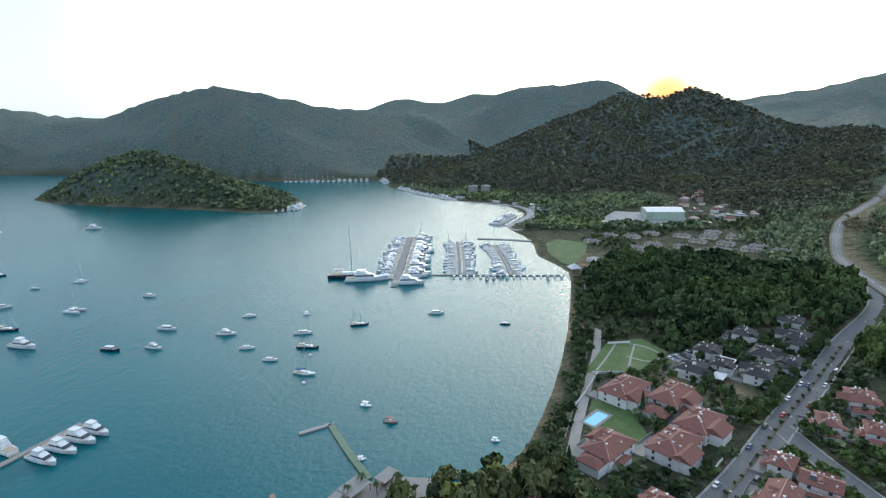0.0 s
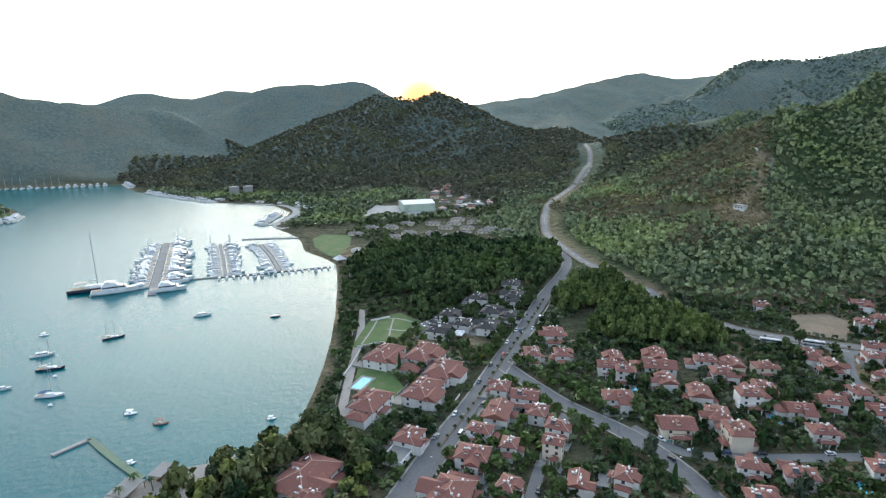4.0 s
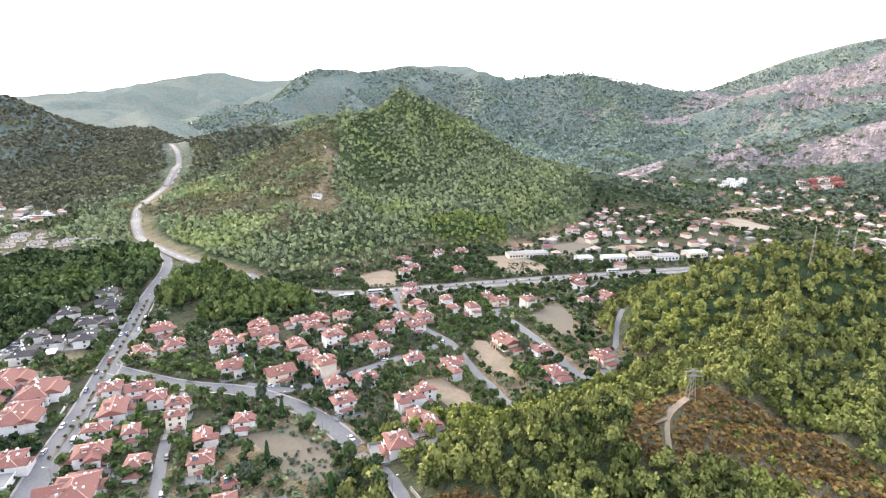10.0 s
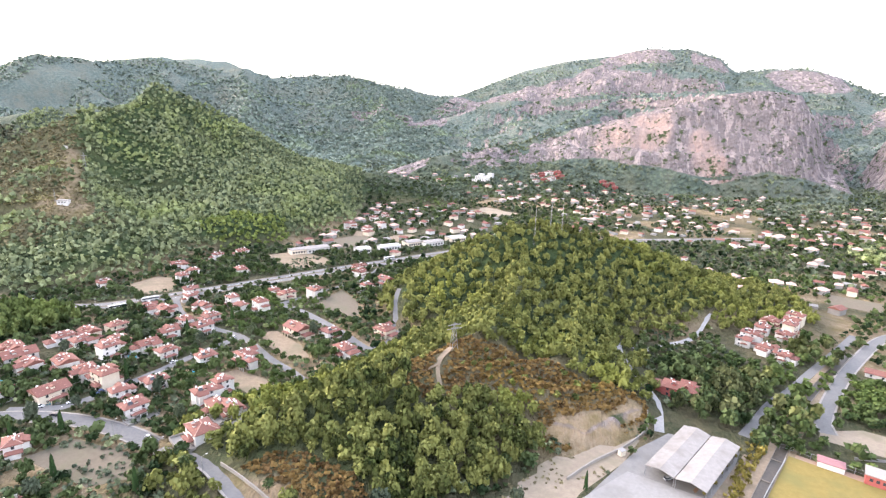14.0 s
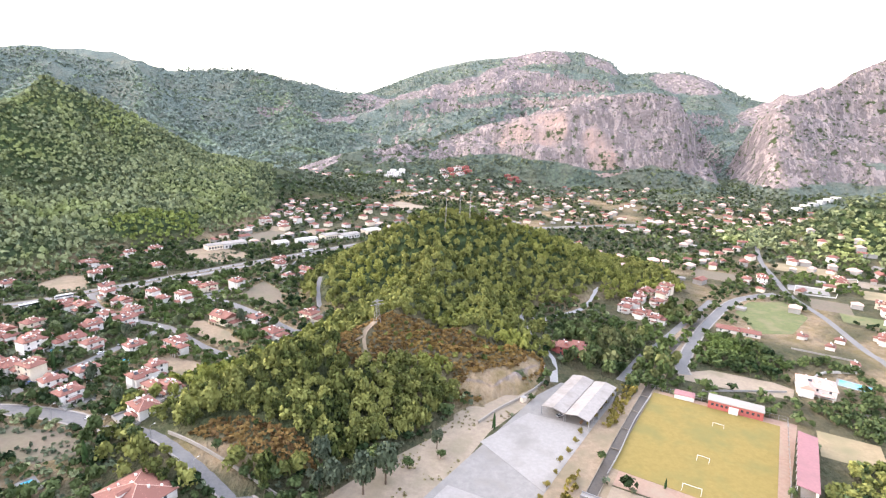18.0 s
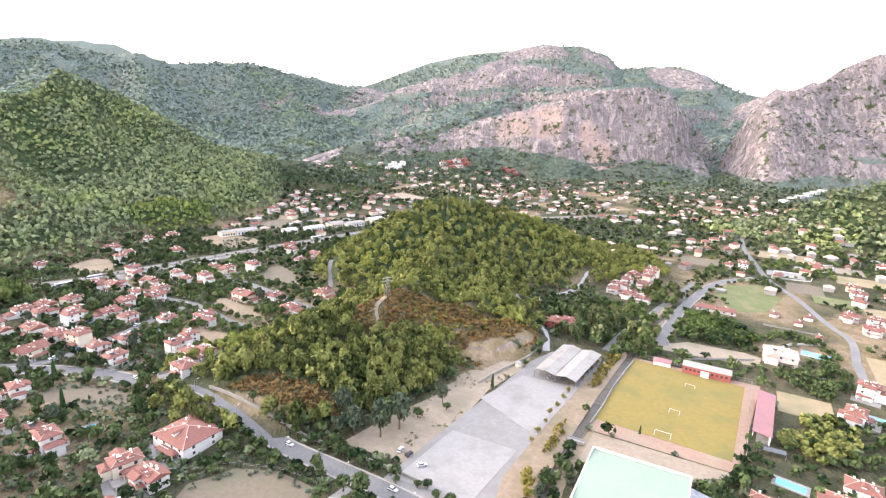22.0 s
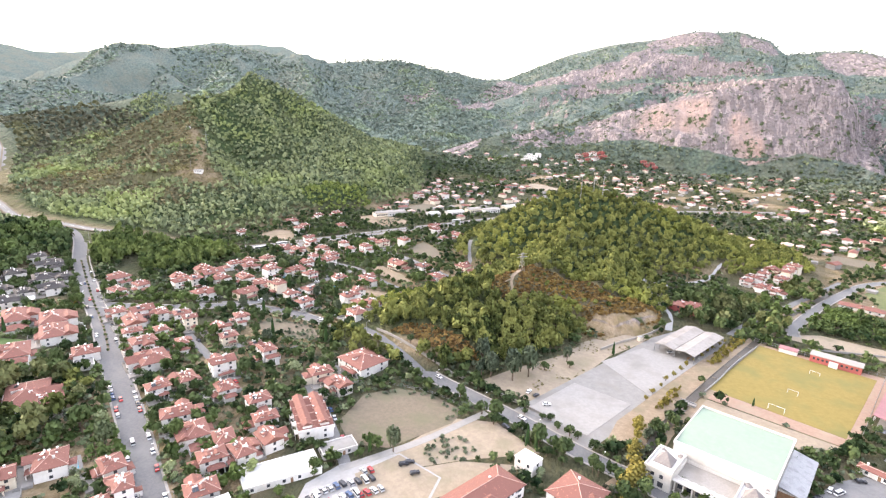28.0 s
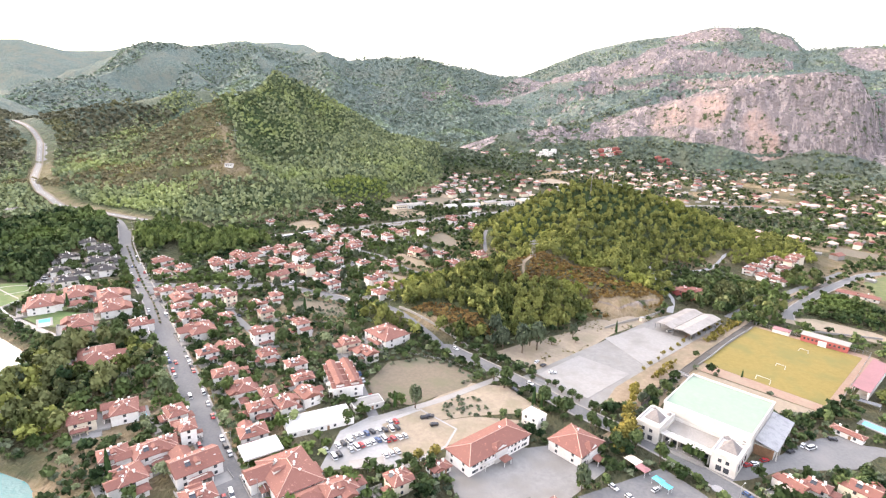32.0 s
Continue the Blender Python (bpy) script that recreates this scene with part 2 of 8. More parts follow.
M["hull_white"] = surf("hull_white", (0.72, 0.74, 0.75), (0.8, 0.81, 0.82), (0.62, 0.64, 0.66), 1.2, 0.3, 0.25, 0)
M["hull_navy"] = surf("hull_navy", (0.02, 0.025, 0.05), (0.035, 0.04, 0.07), None, 1.2, 0.3, 0.25, 0)
M["teak"] = surf("teak", (0.4, 0.32, 0.23), (0.47, 0.39, 0.29), None, 3, 0.5, 0.7, 0.1)
M["canvas_blue"] = surf("canvas_blue", (0.04, 0.1, 0.26), (0.06, 0.14, 0.32), None, 2, 0.4, 0.85, 0.1)
M["tyre"] = surf("tyre", (0.03, 0.03, 0.03), (0.045, 0.045, 0.045), None, 3, 0.5, 0.9, 0)
M["canal_mud"] = surf("canal_mud", (0.04, 0.032, 0.024), (0.075, 0.059, 0.042), (0.026, 0.025, 0.02), 0.8, 0.1, 0.5, 0.2)
M["canal_stone"] = surf("canal_stone", (0.19, 0.165, 0.135), (0.25, 0.215, 0.175), (0.14, 0.12, 0.09), 0.9, 0.15, 0.9, 0.3)
M["bark"] = surf("bark", (0.1, 0.07, 0.05), (0.16, 0.12, 0.085), None, 3, 0.5, 0.95, 0.5, 0.05)
M["hedge"] = leafy("hedge", (0.018, 0.04, 0.016), (0.04, 0.08, 0.026), (0.07, 0.115, 0.036))
M["pine"] = leafy("pine", (0.008, 0.014, 0.006), (0.096, 0.122, 0.036), (0.285, 0.297, 0.09))
# Haze on the far woods is put into this colour; garden shrubs share it.
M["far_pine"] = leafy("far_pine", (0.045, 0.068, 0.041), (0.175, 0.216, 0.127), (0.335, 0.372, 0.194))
M["young_pine"] = leafy("young_pine", (0.06, 0.095, 0.03), (0.175, 0.23, 0.066), (0.28, 0.325, 0.1))
M["plantation"] = leafy("plantation", (0.018, 0.034, 0.013), (0.085, 0.122, 0.038), (0.195, 0.24, 0.078))
M["eucalyptus"] = leafy("eucalyptus", (0.014, 0.021, 0.01), (0.075, 0.094, 0.04), (0.19, 0.202, 0.086))
M["spur_scrub"] = leafy("spur_scrub", (0.1, 0.085, 0.05), (0.2, 0.17, 0.1), (0.26, 0.23, 0.125))
# Pines below the low sun: greyed and browned, evening haze put into the colour.
M["hazed_dusk_pine"] = leafy("hazed_dusk_pine", (0.045, 0.05, 0.036), (0.12, 0.125, 0.085), (0.18, 0.175, 0.115))
# Mountain and foothill pines: pale blue-grey tones put haze into the colour.
M["hazed_mountain_pine"] = leafy("hazed_mountain_pine", (0.142, 0.194, 0.172), (0.2, 0.252, 0.216), (0.24, 0.288, 0.232))
M["hazed_foothill_pine"] = leafy("hazed_foothill_pine", (0.055, 0.08, 0.058), (0.125, 0.155, 0.115), (0.185, 0.21, 0.15))
M["broadleaf"] = leafy("broadleaf", (0.006, 0.015, 0.007), (0.029, 0.055, 0.022), (0.125, 0.165, 0.064))
M["olive"] = leafy("olive", (0.028, 0.042, 0.027), (0.095, 0.122, 0.082), (0.175, 0.2, 0.125))
M["autumn"] = leafy("autumn", (0.1, 0.09, 0.022), (0.21, 0.18, 0.045), (0.32, 0.26, 0.07))
M["scrub"] = leafy("scrub", (0.05, 0.03, 0.015), (0.185, 0.112, 0.05), (0.29, 0.195, 0.07))


def roof_tiles():
    m, nt, b = blank("roof_tiles")
    n1, n2 = tex(nt, "Noise", 2.2, 5, 0.7), tex(nt, "Noise", 0.12, 4)
    oi = nt.nodes.new("ShaderNodeObjectInfo")
    col = mix(nt, ramp(nt, n1.outputs[0], 0.3, 0.7), (0.42, 0.145, 0.1), (0.52, 0.21, 0.155))
    lots = nt.nodes.new("ShaderNodeValToRGB")
    lots.color_ramp.interpolation = "CONSTANT"
    for at, tone in ((0.0, (0.5, 0.2, 0.14, 1)), (0.22, (0.52, 0.3, 0.25, 1)), (0.42, (0.44, 0.16, 0.13, 1)), (0.6, (0.56, 0.36, 0.3, 1)), (0.76, (0.54, 0.22, 0.12, 1)), (0.9, (0.36, 0.19, 0.16, 1))):
        e = lots.color_ramp.elements[0] if at == 0.0 else lots.color_ramp.elements.new(at)
        e.position, e.color = at, tone
    lots.color_ramp.elements.remove(lots.color_ramp.elements[-1])
    nt.links.new(oi.outputs["Random"], lots.inputs[0])
    col = mix(nt, 0.62, col, lots.outputs[0])
    col = mix(nt, ramp(nt, n2.outputs[0], 0.5, 0.78), col, (0.26, 0.13, 0.1))
    n3 = tex(nt, "Noise", 0.9, 6, 0.75)
    col = mix(nt, ramp(nt, n3.outputs[0], 0.58, 0.8), col, (0.44, 0.27, 0.22))
    col = mix(nt, ramp(nt, n3.outputs[0], 0.38, 0.22), col, (0.2, 0.085, 0.065))
    nt.links.new(col, b.inputs["Base Color"])
    b.inputs["Roughness"].default_value = 0.85
    tc = nt.nodes.new("ShaderNodeTexCoord")
    w = tex(nt, "Wave", 2.6, src=tc.outputs["Object"])
    w.inputs["Distortion"].default_value = 0.6
    relief(nt, b, w.outputs[0], 0.35, 0.06)
    return m


M["roof_tiles"] = roof_tiles()
M["ridge_tile"] = surf("ridge_tile", (0.5, 0.34, 0.28), (0.58, 0.42, 0.35), (0.42, 0.27, 0.22), 2.0, 0.3, 0.85, 0.2)


def pool_water():
    m, nt, b = blank("pool_water")
    n = tex(nt, "Noise", 0.6, 3)
    nt.links.new(mix(nt, n.outputs[0], (0.07, 0.42, 0.58), (0.14, 0.55, 0.68)), b.inputs["Base Color"])
    b.inputs["Roughness"].default_value = 0.08
    relief(nt, b, n.outputs[0], 0.1, 0.05)
    return m


def sea_water():
    m, nt, b = blank("sea_water")
    g = nt.nodes.new("ShaderNodeNewGeometry").outputs["Position"]
    n1, n2 = tex(nt, "Noise", 0.28, 6, 0.6, g), tex(nt, "Noise", 0.006, 3, 0.5, g)
    mp = nt.nodes.new("ShaderNodeMapping")
    mp.inputs["Rotation"].default_value = (0, 0, radians(25))
    mp.inputs["Scale"].default_value = (0.35, 1.0, 1.0)
    nt.links.new(g, mp.inputs[0])
    n3 = tex(nt, "Noise", 0.16, 5, 0.6, mp.outputs[0])
    col = mix(nt, ramp(nt, n2.outputs[0], 0.35, 0.7), (0.0, 0.095, 0.112), (0.001, 0.122, 0.134))
    nt.links.new(col, b.inputs["Base Color"])
    b.inputs["Roughness"].default_value = 0.2
    b.inputs["Specular IOR Level"].default_value = 0.62
    b.inputs["IOR"].default_value = 1.33
    s = nt.nodes.new("ShaderNodeMath")
    s.operation = "ADD"
    nt.links.new(n1.outputs[0], s.inputs[0])
    nt.links.new(n3.outputs[0], s.inputs[1])
    relief(nt, b, s.outputs[0], 0.45, 0.7)
    return m


M["pool_water"], M["sea_water"] = pool_water(), sea_water()


def ground_material():
    """zones: red = rock, green = wood, blue = bare dry soil, alpha = painted haze over far woodland."""
    m, nt, b = blank("ground")
    g = nt.nodes.new("ShaderNodeNewGeometry")
    pos = g.outputs["Position"]
    at = nt.nodes.new("ShaderNodeAttribute")
    at.attribute_name = "zones"
    sep = nt.nodes.new("ShaderNodeSeparateColor")
    nt.links.new(at.outputs["Color"], sep.inputs[0])
    fine, mid, broad = tex(nt, "Noise", 0.5, 6, 0.7, pos), tex(nt, "Noise", 0.05, 6, 0.65, pos), tex(nt, "Noise", 0.012, 5, 0.6, pos)
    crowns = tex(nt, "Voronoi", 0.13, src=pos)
    # gardens and fields
    base = mix(nt, ramp(nt, mid.outputs[0], 0.4, 0.62), (0.03, 0.044, 0.021), (0.115, 0.1, 0.06))
    base = mix(nt, ramp(nt, broad.outputs[0], 0.45, 0.65), base, (0.05, 0.064, 0.03))
    base = mix(nt, ramp(nt, fine.outputs[0], 0.3, 0.75), base, (0.11, 0.105, 0.062))
    # bare dry soil
    dry = mix(nt, ramp(nt, fine.outputs[0], 0.3, 0.7), (0.3, 0.22, 0.14), (0.4, 0.31, 0.21))
    dry = mix(nt, ramp(nt, mid.outputs[0], 0.45, 0.62), dry, (0.22, 0.17, 0.085))
    # woodland seen as crowns, with shade painted dark into the gaps between
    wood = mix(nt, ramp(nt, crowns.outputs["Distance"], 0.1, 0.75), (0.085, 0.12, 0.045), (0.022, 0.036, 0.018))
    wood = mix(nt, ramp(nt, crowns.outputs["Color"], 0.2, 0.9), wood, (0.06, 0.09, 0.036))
    wood = mix(nt, ramp(nt, broad.outputs[0], 0.5, 0.72), wood, (0.1, 0.11, 0.055))
    # Haze painted into the woodland: paler and bluer tones, blended in by alpha.
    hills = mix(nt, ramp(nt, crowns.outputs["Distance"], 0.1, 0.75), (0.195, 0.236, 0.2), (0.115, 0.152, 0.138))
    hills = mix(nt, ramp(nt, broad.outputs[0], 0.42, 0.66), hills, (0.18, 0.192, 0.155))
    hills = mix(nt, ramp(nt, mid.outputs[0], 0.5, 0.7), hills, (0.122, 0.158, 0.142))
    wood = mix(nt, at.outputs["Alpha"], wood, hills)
    # limestone with ochre streaks
    mp = nt.nodes.new("ShaderNodeMapping")
    mp.inputs["Scale"].default_value = (1, 0.3, 0.16)
    nt.links.new(pos, mp.inputs[0])
    streak = tex(nt, "Noise", 0.03, 7, 0.72, mp.outputs[0])
    rock = mix(nt, ramp(nt, streak.outputs[0], 0.36, 0.66), (0.255, 0.215, 0.21), (0.4, 0.338, 0.325))
    rock = mix(nt, ramp(nt, broad.outputs[0], 0.56, 0.74), rock, (0.385, 0.3, 0.27))
    och = nt.nodes.new("ShaderNodeAttribute")
    och.attribute_name = "ochre"
    rust = mix(nt, ramp(nt, streak.outputs[0], 0.3, 0.6), (0, 0, 0), och.outputs["Fac"])
    rock = mix(nt, ramp(nt, fine.outputs[0], 0.5, 0.85), rock, (0.265, 0.232, 0.224))
    mc = nt.nodes.new("ShaderNodeMapping")
    mc.inputs["Scale"].default_value = (1, 0.55, 0.1)
    nt.links.new(pos, mc.inputs[0])
    crack = tex(nt, "Noise", 0.085, 6, 0.7, mc.outputs[0])
    rock = mix(nt, ramp(nt, crack.outputs[0], 0.47, 0.39), rock, (0.2, 0.172, 0.172))
    rock = mix(nt, ramp(nt, crack.outputs[0], 0.58, 0.76), rock, (0.4, 0.35, 0.34))
    rock = mix(nt, rust, rock, mix(nt, ramp(nt, crack.outputs[0], 0.38, 0.62), (0.36, 0.25, 0.215), (0.45, 0.34, 0.295)))
    tufts = tex(nt, "Voronoi", 0.075, src=pos)
    rock = mix(nt, mix(nt, ramp(nt, mid.outputs[0], 0.54, 0.62), (0, 0, 0), ramp(nt, tufts.outputs["Distance"], 0.42, 0.28)), rock, (0.06, 0.08, 0.035))
    col = mix(nt, sep.outputs[2], base, dry)
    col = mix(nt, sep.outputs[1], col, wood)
    edge = nt.nodes.new("ShaderNodeMath")
    edge.operation = "ADD"
    half = nt.nodes.new("ShaderNodeMath")
    half.operation = "MULTIPLY_ADD"
    half.inputs[1].default_value, half.inputs[2].default_value = 0.6, -0.3
    nt.links.new(mid.outputs[0], half.inputs[0])
    nt.links.new(sep.outputs[0], edge.inputs[0])
    nt.links.new(half.outputs[0], edge.inputs[1])
    col = mix(nt, ramp(nt, edge.outputs[0], 0.42, 0.56), col, rock)
    nt.links.new(col, b.inputs["Base Color"])
    b.inputs["Roughness"].default_value = 0.95
    b.inputs["Specular IOR Level"].default_value = 0.15
    h = nt.nodes.new("ShaderNodeMath")
    h.operation = "MULTIPLY_ADD"
    h.inputs[1].default_value = 2.2
    ridged = nt.nodes.new("ShaderNodeMath")
    ridged.operation = "ADD"
    nt.links.new(streak.outputs[0], ridged.inputs[0])
    nt.links.new(crack.outputs[0], ridged.inputs[1])
    nt.links.new(ridged.outputs[0], h.inputs[0])
    nt.links.new(crowns.outputs["Distance"], h.inputs[2])
    relief(nt, b, h.outputs[0], 0.85, 6.0)
    return m


M["ground"] = ground_material()


# ---- the lie of the land ----
def lattice(ix, iy, seed):
    v = np.sin(ix * 127.1 + iy * 311.7 + seed * 74.7) * 43758.5453
    return v - np.floor(v)


def value_noise(x, y, seed=0):
    ix, iy = np.floor(x), np.floor(y)
    fx, fy = x - ix, y - iy
    fx, fy = fx * fx * (3 - 2 * fx), fy * fy * (3 - 2 * fy)
    a, b = lattice(ix, iy, seed), lattice(ix + 1, iy, seed)
    c, d = lattice(ix, iy + 1, seed), lattice(ix + 1, iy + 1, seed)
    return (a * (1 - fx) + b * fx) * (1 - fy) + (c * (1 - fx) + d * fx) * fy


def fbm(x, y, size, octaves=4, seed=0):
    total, amp = 0, 0.5
    for k in range(octaves):
        total = total + amp * (value_noise(x / size, y / size, seed + k) - 0.5) * 2
        size, amp = size / 2.03, amp * 0.5
    return total


def smooth(a, b, v):
    u = np.clip((v - a) / (b - a), 0, 1)
    return u * u * (3 - 2 * u)


def along(line, x, y):
    """Distance to a polyline, and its value (third number) at the nearest place."""
    best, value = np.full(x.shape, 1e9), np.zeros(x.shape)
    for p, q in zip(line, line[1:]):
        dx, dy = q[0] - p[0], q[1] - p[1]
        u = np.clip(((x - p[0]) * dx + (y - p[1]) * dy) / (dx * dx + dy * dy + 1e-9), 0, 1)
        d = np.hypot(x - p[0] - u * dx, y - p[1] - u * dy)
        near = d < best
        best = np.where(near, d, best)
        if len(p) > 2:
            value = np.where(near, p[2] + u * (q[2] - p[2]), value)
    return best, value


def inside(poly, x, y):
    c = np.zeros(x.shape, bool)
    for (x0, y0), (x1, y1) in zip(poly, poly[1:] + poly[:1]):
        if y0 != y1:
            c ^= ((y0 > y) != (y1 > y)) & (x < (x1 - x0) * (y - y0) / (y1 - y0) + x0)
    return c


SHORE = [(-100, -4700), (-110, -400), (-130, -120), (-160, -25), (-181, 13), (-192, 20), (-225, 22), (-247, 25), (-257, 27), (-264, 29),
         (-269, 51), (-272, 68), (-284, 91), (-302, 101), (-326, 108), (-354, 115), (-389, 122), (-433, 129), (-490, 136), (-549, 142),
         (-580, 143), (-605, 134), (-645, 116), (-690, 115), (-735, 106), (-765, 92), (-807, 80), (-894, 108), (-976, 82), (-1046, -19),
         (-1126, -94), (-1219, -160), (-1295, -203), (-1392, -240), (-1400, -340), (-1400, -500), (-1541, -840), (-1745, -1656)]
LAND = SHORE + [(-2200, -3000), (-2600, -4700), (-4900, -4900), (-4900, 4900), (4900, 4900), (4900, -4900)]
ISLE = [(-923, -297), (-919, -339), (-938, -389), (-965, -480), (-989, -581), (-1015, -700), (-1041, -800), (-1101, -914), (-1180, -960), (-1250, -850),
        (-1260, -650), (-1200, -450), (-1100, -330), (-1000, -275), (-950, -270)]

# Crests: (x, y, height); then the half-width of the foot, the steepness and the roughness.
RIDGES = {
    "isle": ([(-1114, -928, 6), (-1115, -855, 24), (-1099, -783, 52), (-1086, -705, 80), (-1069, -628, 94), (-1055, -561, 86), (-1038, -496, 66), (-1010, -406, 36), (-965, -327, 8)], 165, 1.1, 4),
    "west": ([(-1800, -2000, 149), (-1888, -1779, 168), (-1971, -1623, 174), (-1988, -1450, 176), (-1946, -1344, 200), (-1889, -1165, 239), (-1823, -993, 258), (-1748, -826, 267), (-1748, -720, 245), (-1720, -575, 213), (-1736, -492, 191), (-1759, -419, 185), (-1900, -200, 160)], 360, 1.1, 12),
    "west_spur": ([(-1748, -826, 246), (-1590, -660, 178), (-1549, -580, 145), (-1527, -478, 105), (-1510, -380, 60), (-1483, -297, 17)], 180, 1.1, 8),
    "far_blue": ([(-2896, -3027, 283), (-3007, -2923, 282), (-3083, -2848, 286), (-3193, -2732, 238), (-3366, -2529, 217), (-3500, -2200, 208)], 900, 1.2, 10),
    "mid": ([(-2450, -1200, 168), (-2599, -895, 195), (-2652, -749, 198), (-2690, -622, 209), (-2723, -491, 241), (-2739, -411, 252), (-2765, -252, 228), (-2779, -118, 259), (-2785, -11, 252), (-2787, 95, 280), (-2783, 252, 288), (-2700, 500, 258)], 1150, 1.4, 16),
    "mid_spur": ([(-2739, -411, 230), (-2300, -330, 150), (-1950, -250, 90)], 320, 1.2, 10),
    "sun_back": ([(-2387, 50, 237), (-2385, 185, 266), (-2380, 272, 274), (-2367, 400, 282), (-2354, 484, 260), (-2338, 567, 221), (-2250, 800, 147)], 700, 1.3, 12),
    "sun_hill": ([(-1812, 392, 202), (-1803, 439, 194), (-1767, 509, 186), (-1720, 570, 206), (-1655, 609, 183), (-1614, 638, 167), (-1521, 685, 124), (-1400, 710, 75), (-1286, 716, 29), (-1200, 700, 5)], 560, 1.12, 12),
    "sun_arm": ([(-1230, -130, 2), (-1295, -77, 17), (-1331, -30, 32), (-1387, 71, 66), (-1485, 179, 106), (-1623, 304, 150), (-1809, 409, 190)], 400, 1.2, 9),
    "saddle": ([(-1700, 1000, 150), (-1450, 880, 105), (-1178, 757, 71), (-1000, 830, 110), (-850, 950, 150)], 480, 1.3, 5),
    "range": ([(-3500, 900, 206), (-3450, 1240, 201), (-3280, 1655, 256), (-3120, 1950, 331), (-2985, 2158, 380), (-2844, 2346, 331), (-2720, 2490, 346), (-2660, 2550, 371), (-2519, 2700, 421), (-2420, 2790, 398), (-2310, 2908, 432), (-2190, 3000, 453), (-1900, 3150, 456)], 1700, 1.35, 20),
    "back": ([(-1900, 1900, 338), (-1757, 2017, 326), (-1719, 2051, 334), (-1582, 2162, 352), (-1460, 2248, 336), (-1375, 2260, 318), (-1290, 2305, 346), (-1181, 2365, 310), (-1049, 2440, 324), (-880, 2490, 333), (-735, 2535, 303), (-588, 2590, 283), (-490, 2600, 260), (-400, 2569, 258), (-200, 2600, 248)], 900, 1.25, 20),
    "back_spur": ([(-1290, 2305, 340), (-1050, 1900, 230), (-880, 1600, 150), (-760, 1400, 80)], 330, 1.1, 14),
    "back_rib": ([(-735, 2535, 300), (-600, 2100, 170), (-480, 1700, 90), (-420, 1450, 50)], 330, 1.15, 12),
    "hut": ([(-488, 440, 18), (-478, 475, 38), (-474, 525, 54), (-505, 565, 72), (-563, 622, 96), (-573, 715, 159), (-586, 783, 176), (-596, 839, 183), (-563, 875, 164), (-509, 933, 125), (-442, 990, 75), (-371, 1041, 20), (-345, 1062, 2)], 225, 1.05, 8),
    "hut_west": ([(-573, 715, 157), (-640, 680, 122), (-700, 610, 73), (-735, 540, 29), (-745, 505, 5)], 190, 1.1, 6),
    "hut_back": ([(-640, 900, 130), (-760, 1000, 140), (-950, 1300, 165), (-1250, 1700, 215), (-1582, 2162, 310)], 560, 1.15, 14),
    "cliff_top": ([(-446, 2866, 266), (-278, 2887, 341), (-108, 2898, 404), (62, 2899, 446), (286, 2886, 481), (396, 2873, 502), (505, 2856, 513), (666, 2823, 502), (760, 2799, 463), (829, 2779, 406), (927, 2748, 414), (1068, 2696, 419), (1161, 2657, 390), (1298, 2593, 318), (1391, 2545, 290), (1600, 2600, 286)], 1500, 1.2, 18),
    "cliff_shelf": ([(-700, 2180, 58), (-529, 2238, 100), (-398, 2265, 161), (-218, 2290, 224), (10, 2300, 258), (215, 2290, 268), (420, 2250, 278), (640, 2180, 288)], 200, 0.6, 12),
    "cliff_step": ([(-370, 1195, 15), (-347, 1201, 27), (-246, 1256, 65), (-126, 1344, 84), (-18, 1400, 108), (93, 1397, 145), (189, 1387, 169), (281, 1372, 199), (389, 1376, 225), (456, 1376, 234), (540, 1378, 226), (577, 1363, 167), (600, 1350, 85)], 165, 0.72, 12),
    "cliff_back": ([(-18, 1400, 113), (200, 1700, 230), (420, 1500, 240), (620, 1700, 260)], 300, 0.9, 14),
    "cliff_east": ([(655, 1340, 84), (680, 1330, 124), (705, 1325, 160), (750, 1330, 211), (820, 1345, 240), (890, 1355, 263), (937, 1370, 294), (1021, 1370, 333), (1300, 1350, 394), (1900, 1300, 414)], 230, 0.75, 18),
    "far_right": ([(1150, 2400, 218), (1239, 2286, 272), (1302, 2251, 312), (1348, 2223, 329), (1410, 2184, 337), (1700, 2000, 368)], 500, 0.9, 14),
    "apron": ([(-300, 1500, 40), (150, 1600, 60), (600, 1500, 60), (1100, 1300, 80)], 560, 1.3, 4),
    "east_knoll": ([(455, 745, 12), (470, 744, 22), (489, 732, 43), (522, 715, 63), (560, 700, 80), (760, 720, 120), (1000, 760, 150)], 105, 1.1, 5),
    "near_front": ([(-98, 243, 18), (-79, 254, 26), (-56, 278, 31), (-38, 310, 29), (-14, 370, 30), (-6, 430, 48)], 60, 0.95, 2),
    "near_back": ([(-36, 469, 56), (-33, 469, 60), (1, 480, 64), (60, 507, 53), (119, 526, 33), (168, 534, 10)], 82, 0.95, 3),
    "near_east": ([(-30, 295, 27), (5, 318, 22), (28, 345, 19), (30, 400, 26)], 44, 1.0, 1),
    "quarry": ([(-8, 300, 22), (16, 297, 19), (33, 307, 16), (44, 320, 13)], 20, 0.5, 1),
    "south_hills": ([(600, -4200, 300), (1400, -2600, 350), (2400, -800, 400), (3000, 600, 420)], 1500, 1.3, 25),
    "north_wall": ([(-3600, 3600, 230), (-1800, 3900, 220), (0, 3900, 220), (1600, 3600, 250), (2600, 2400, 330)], 1500, 1.3, 15),
}


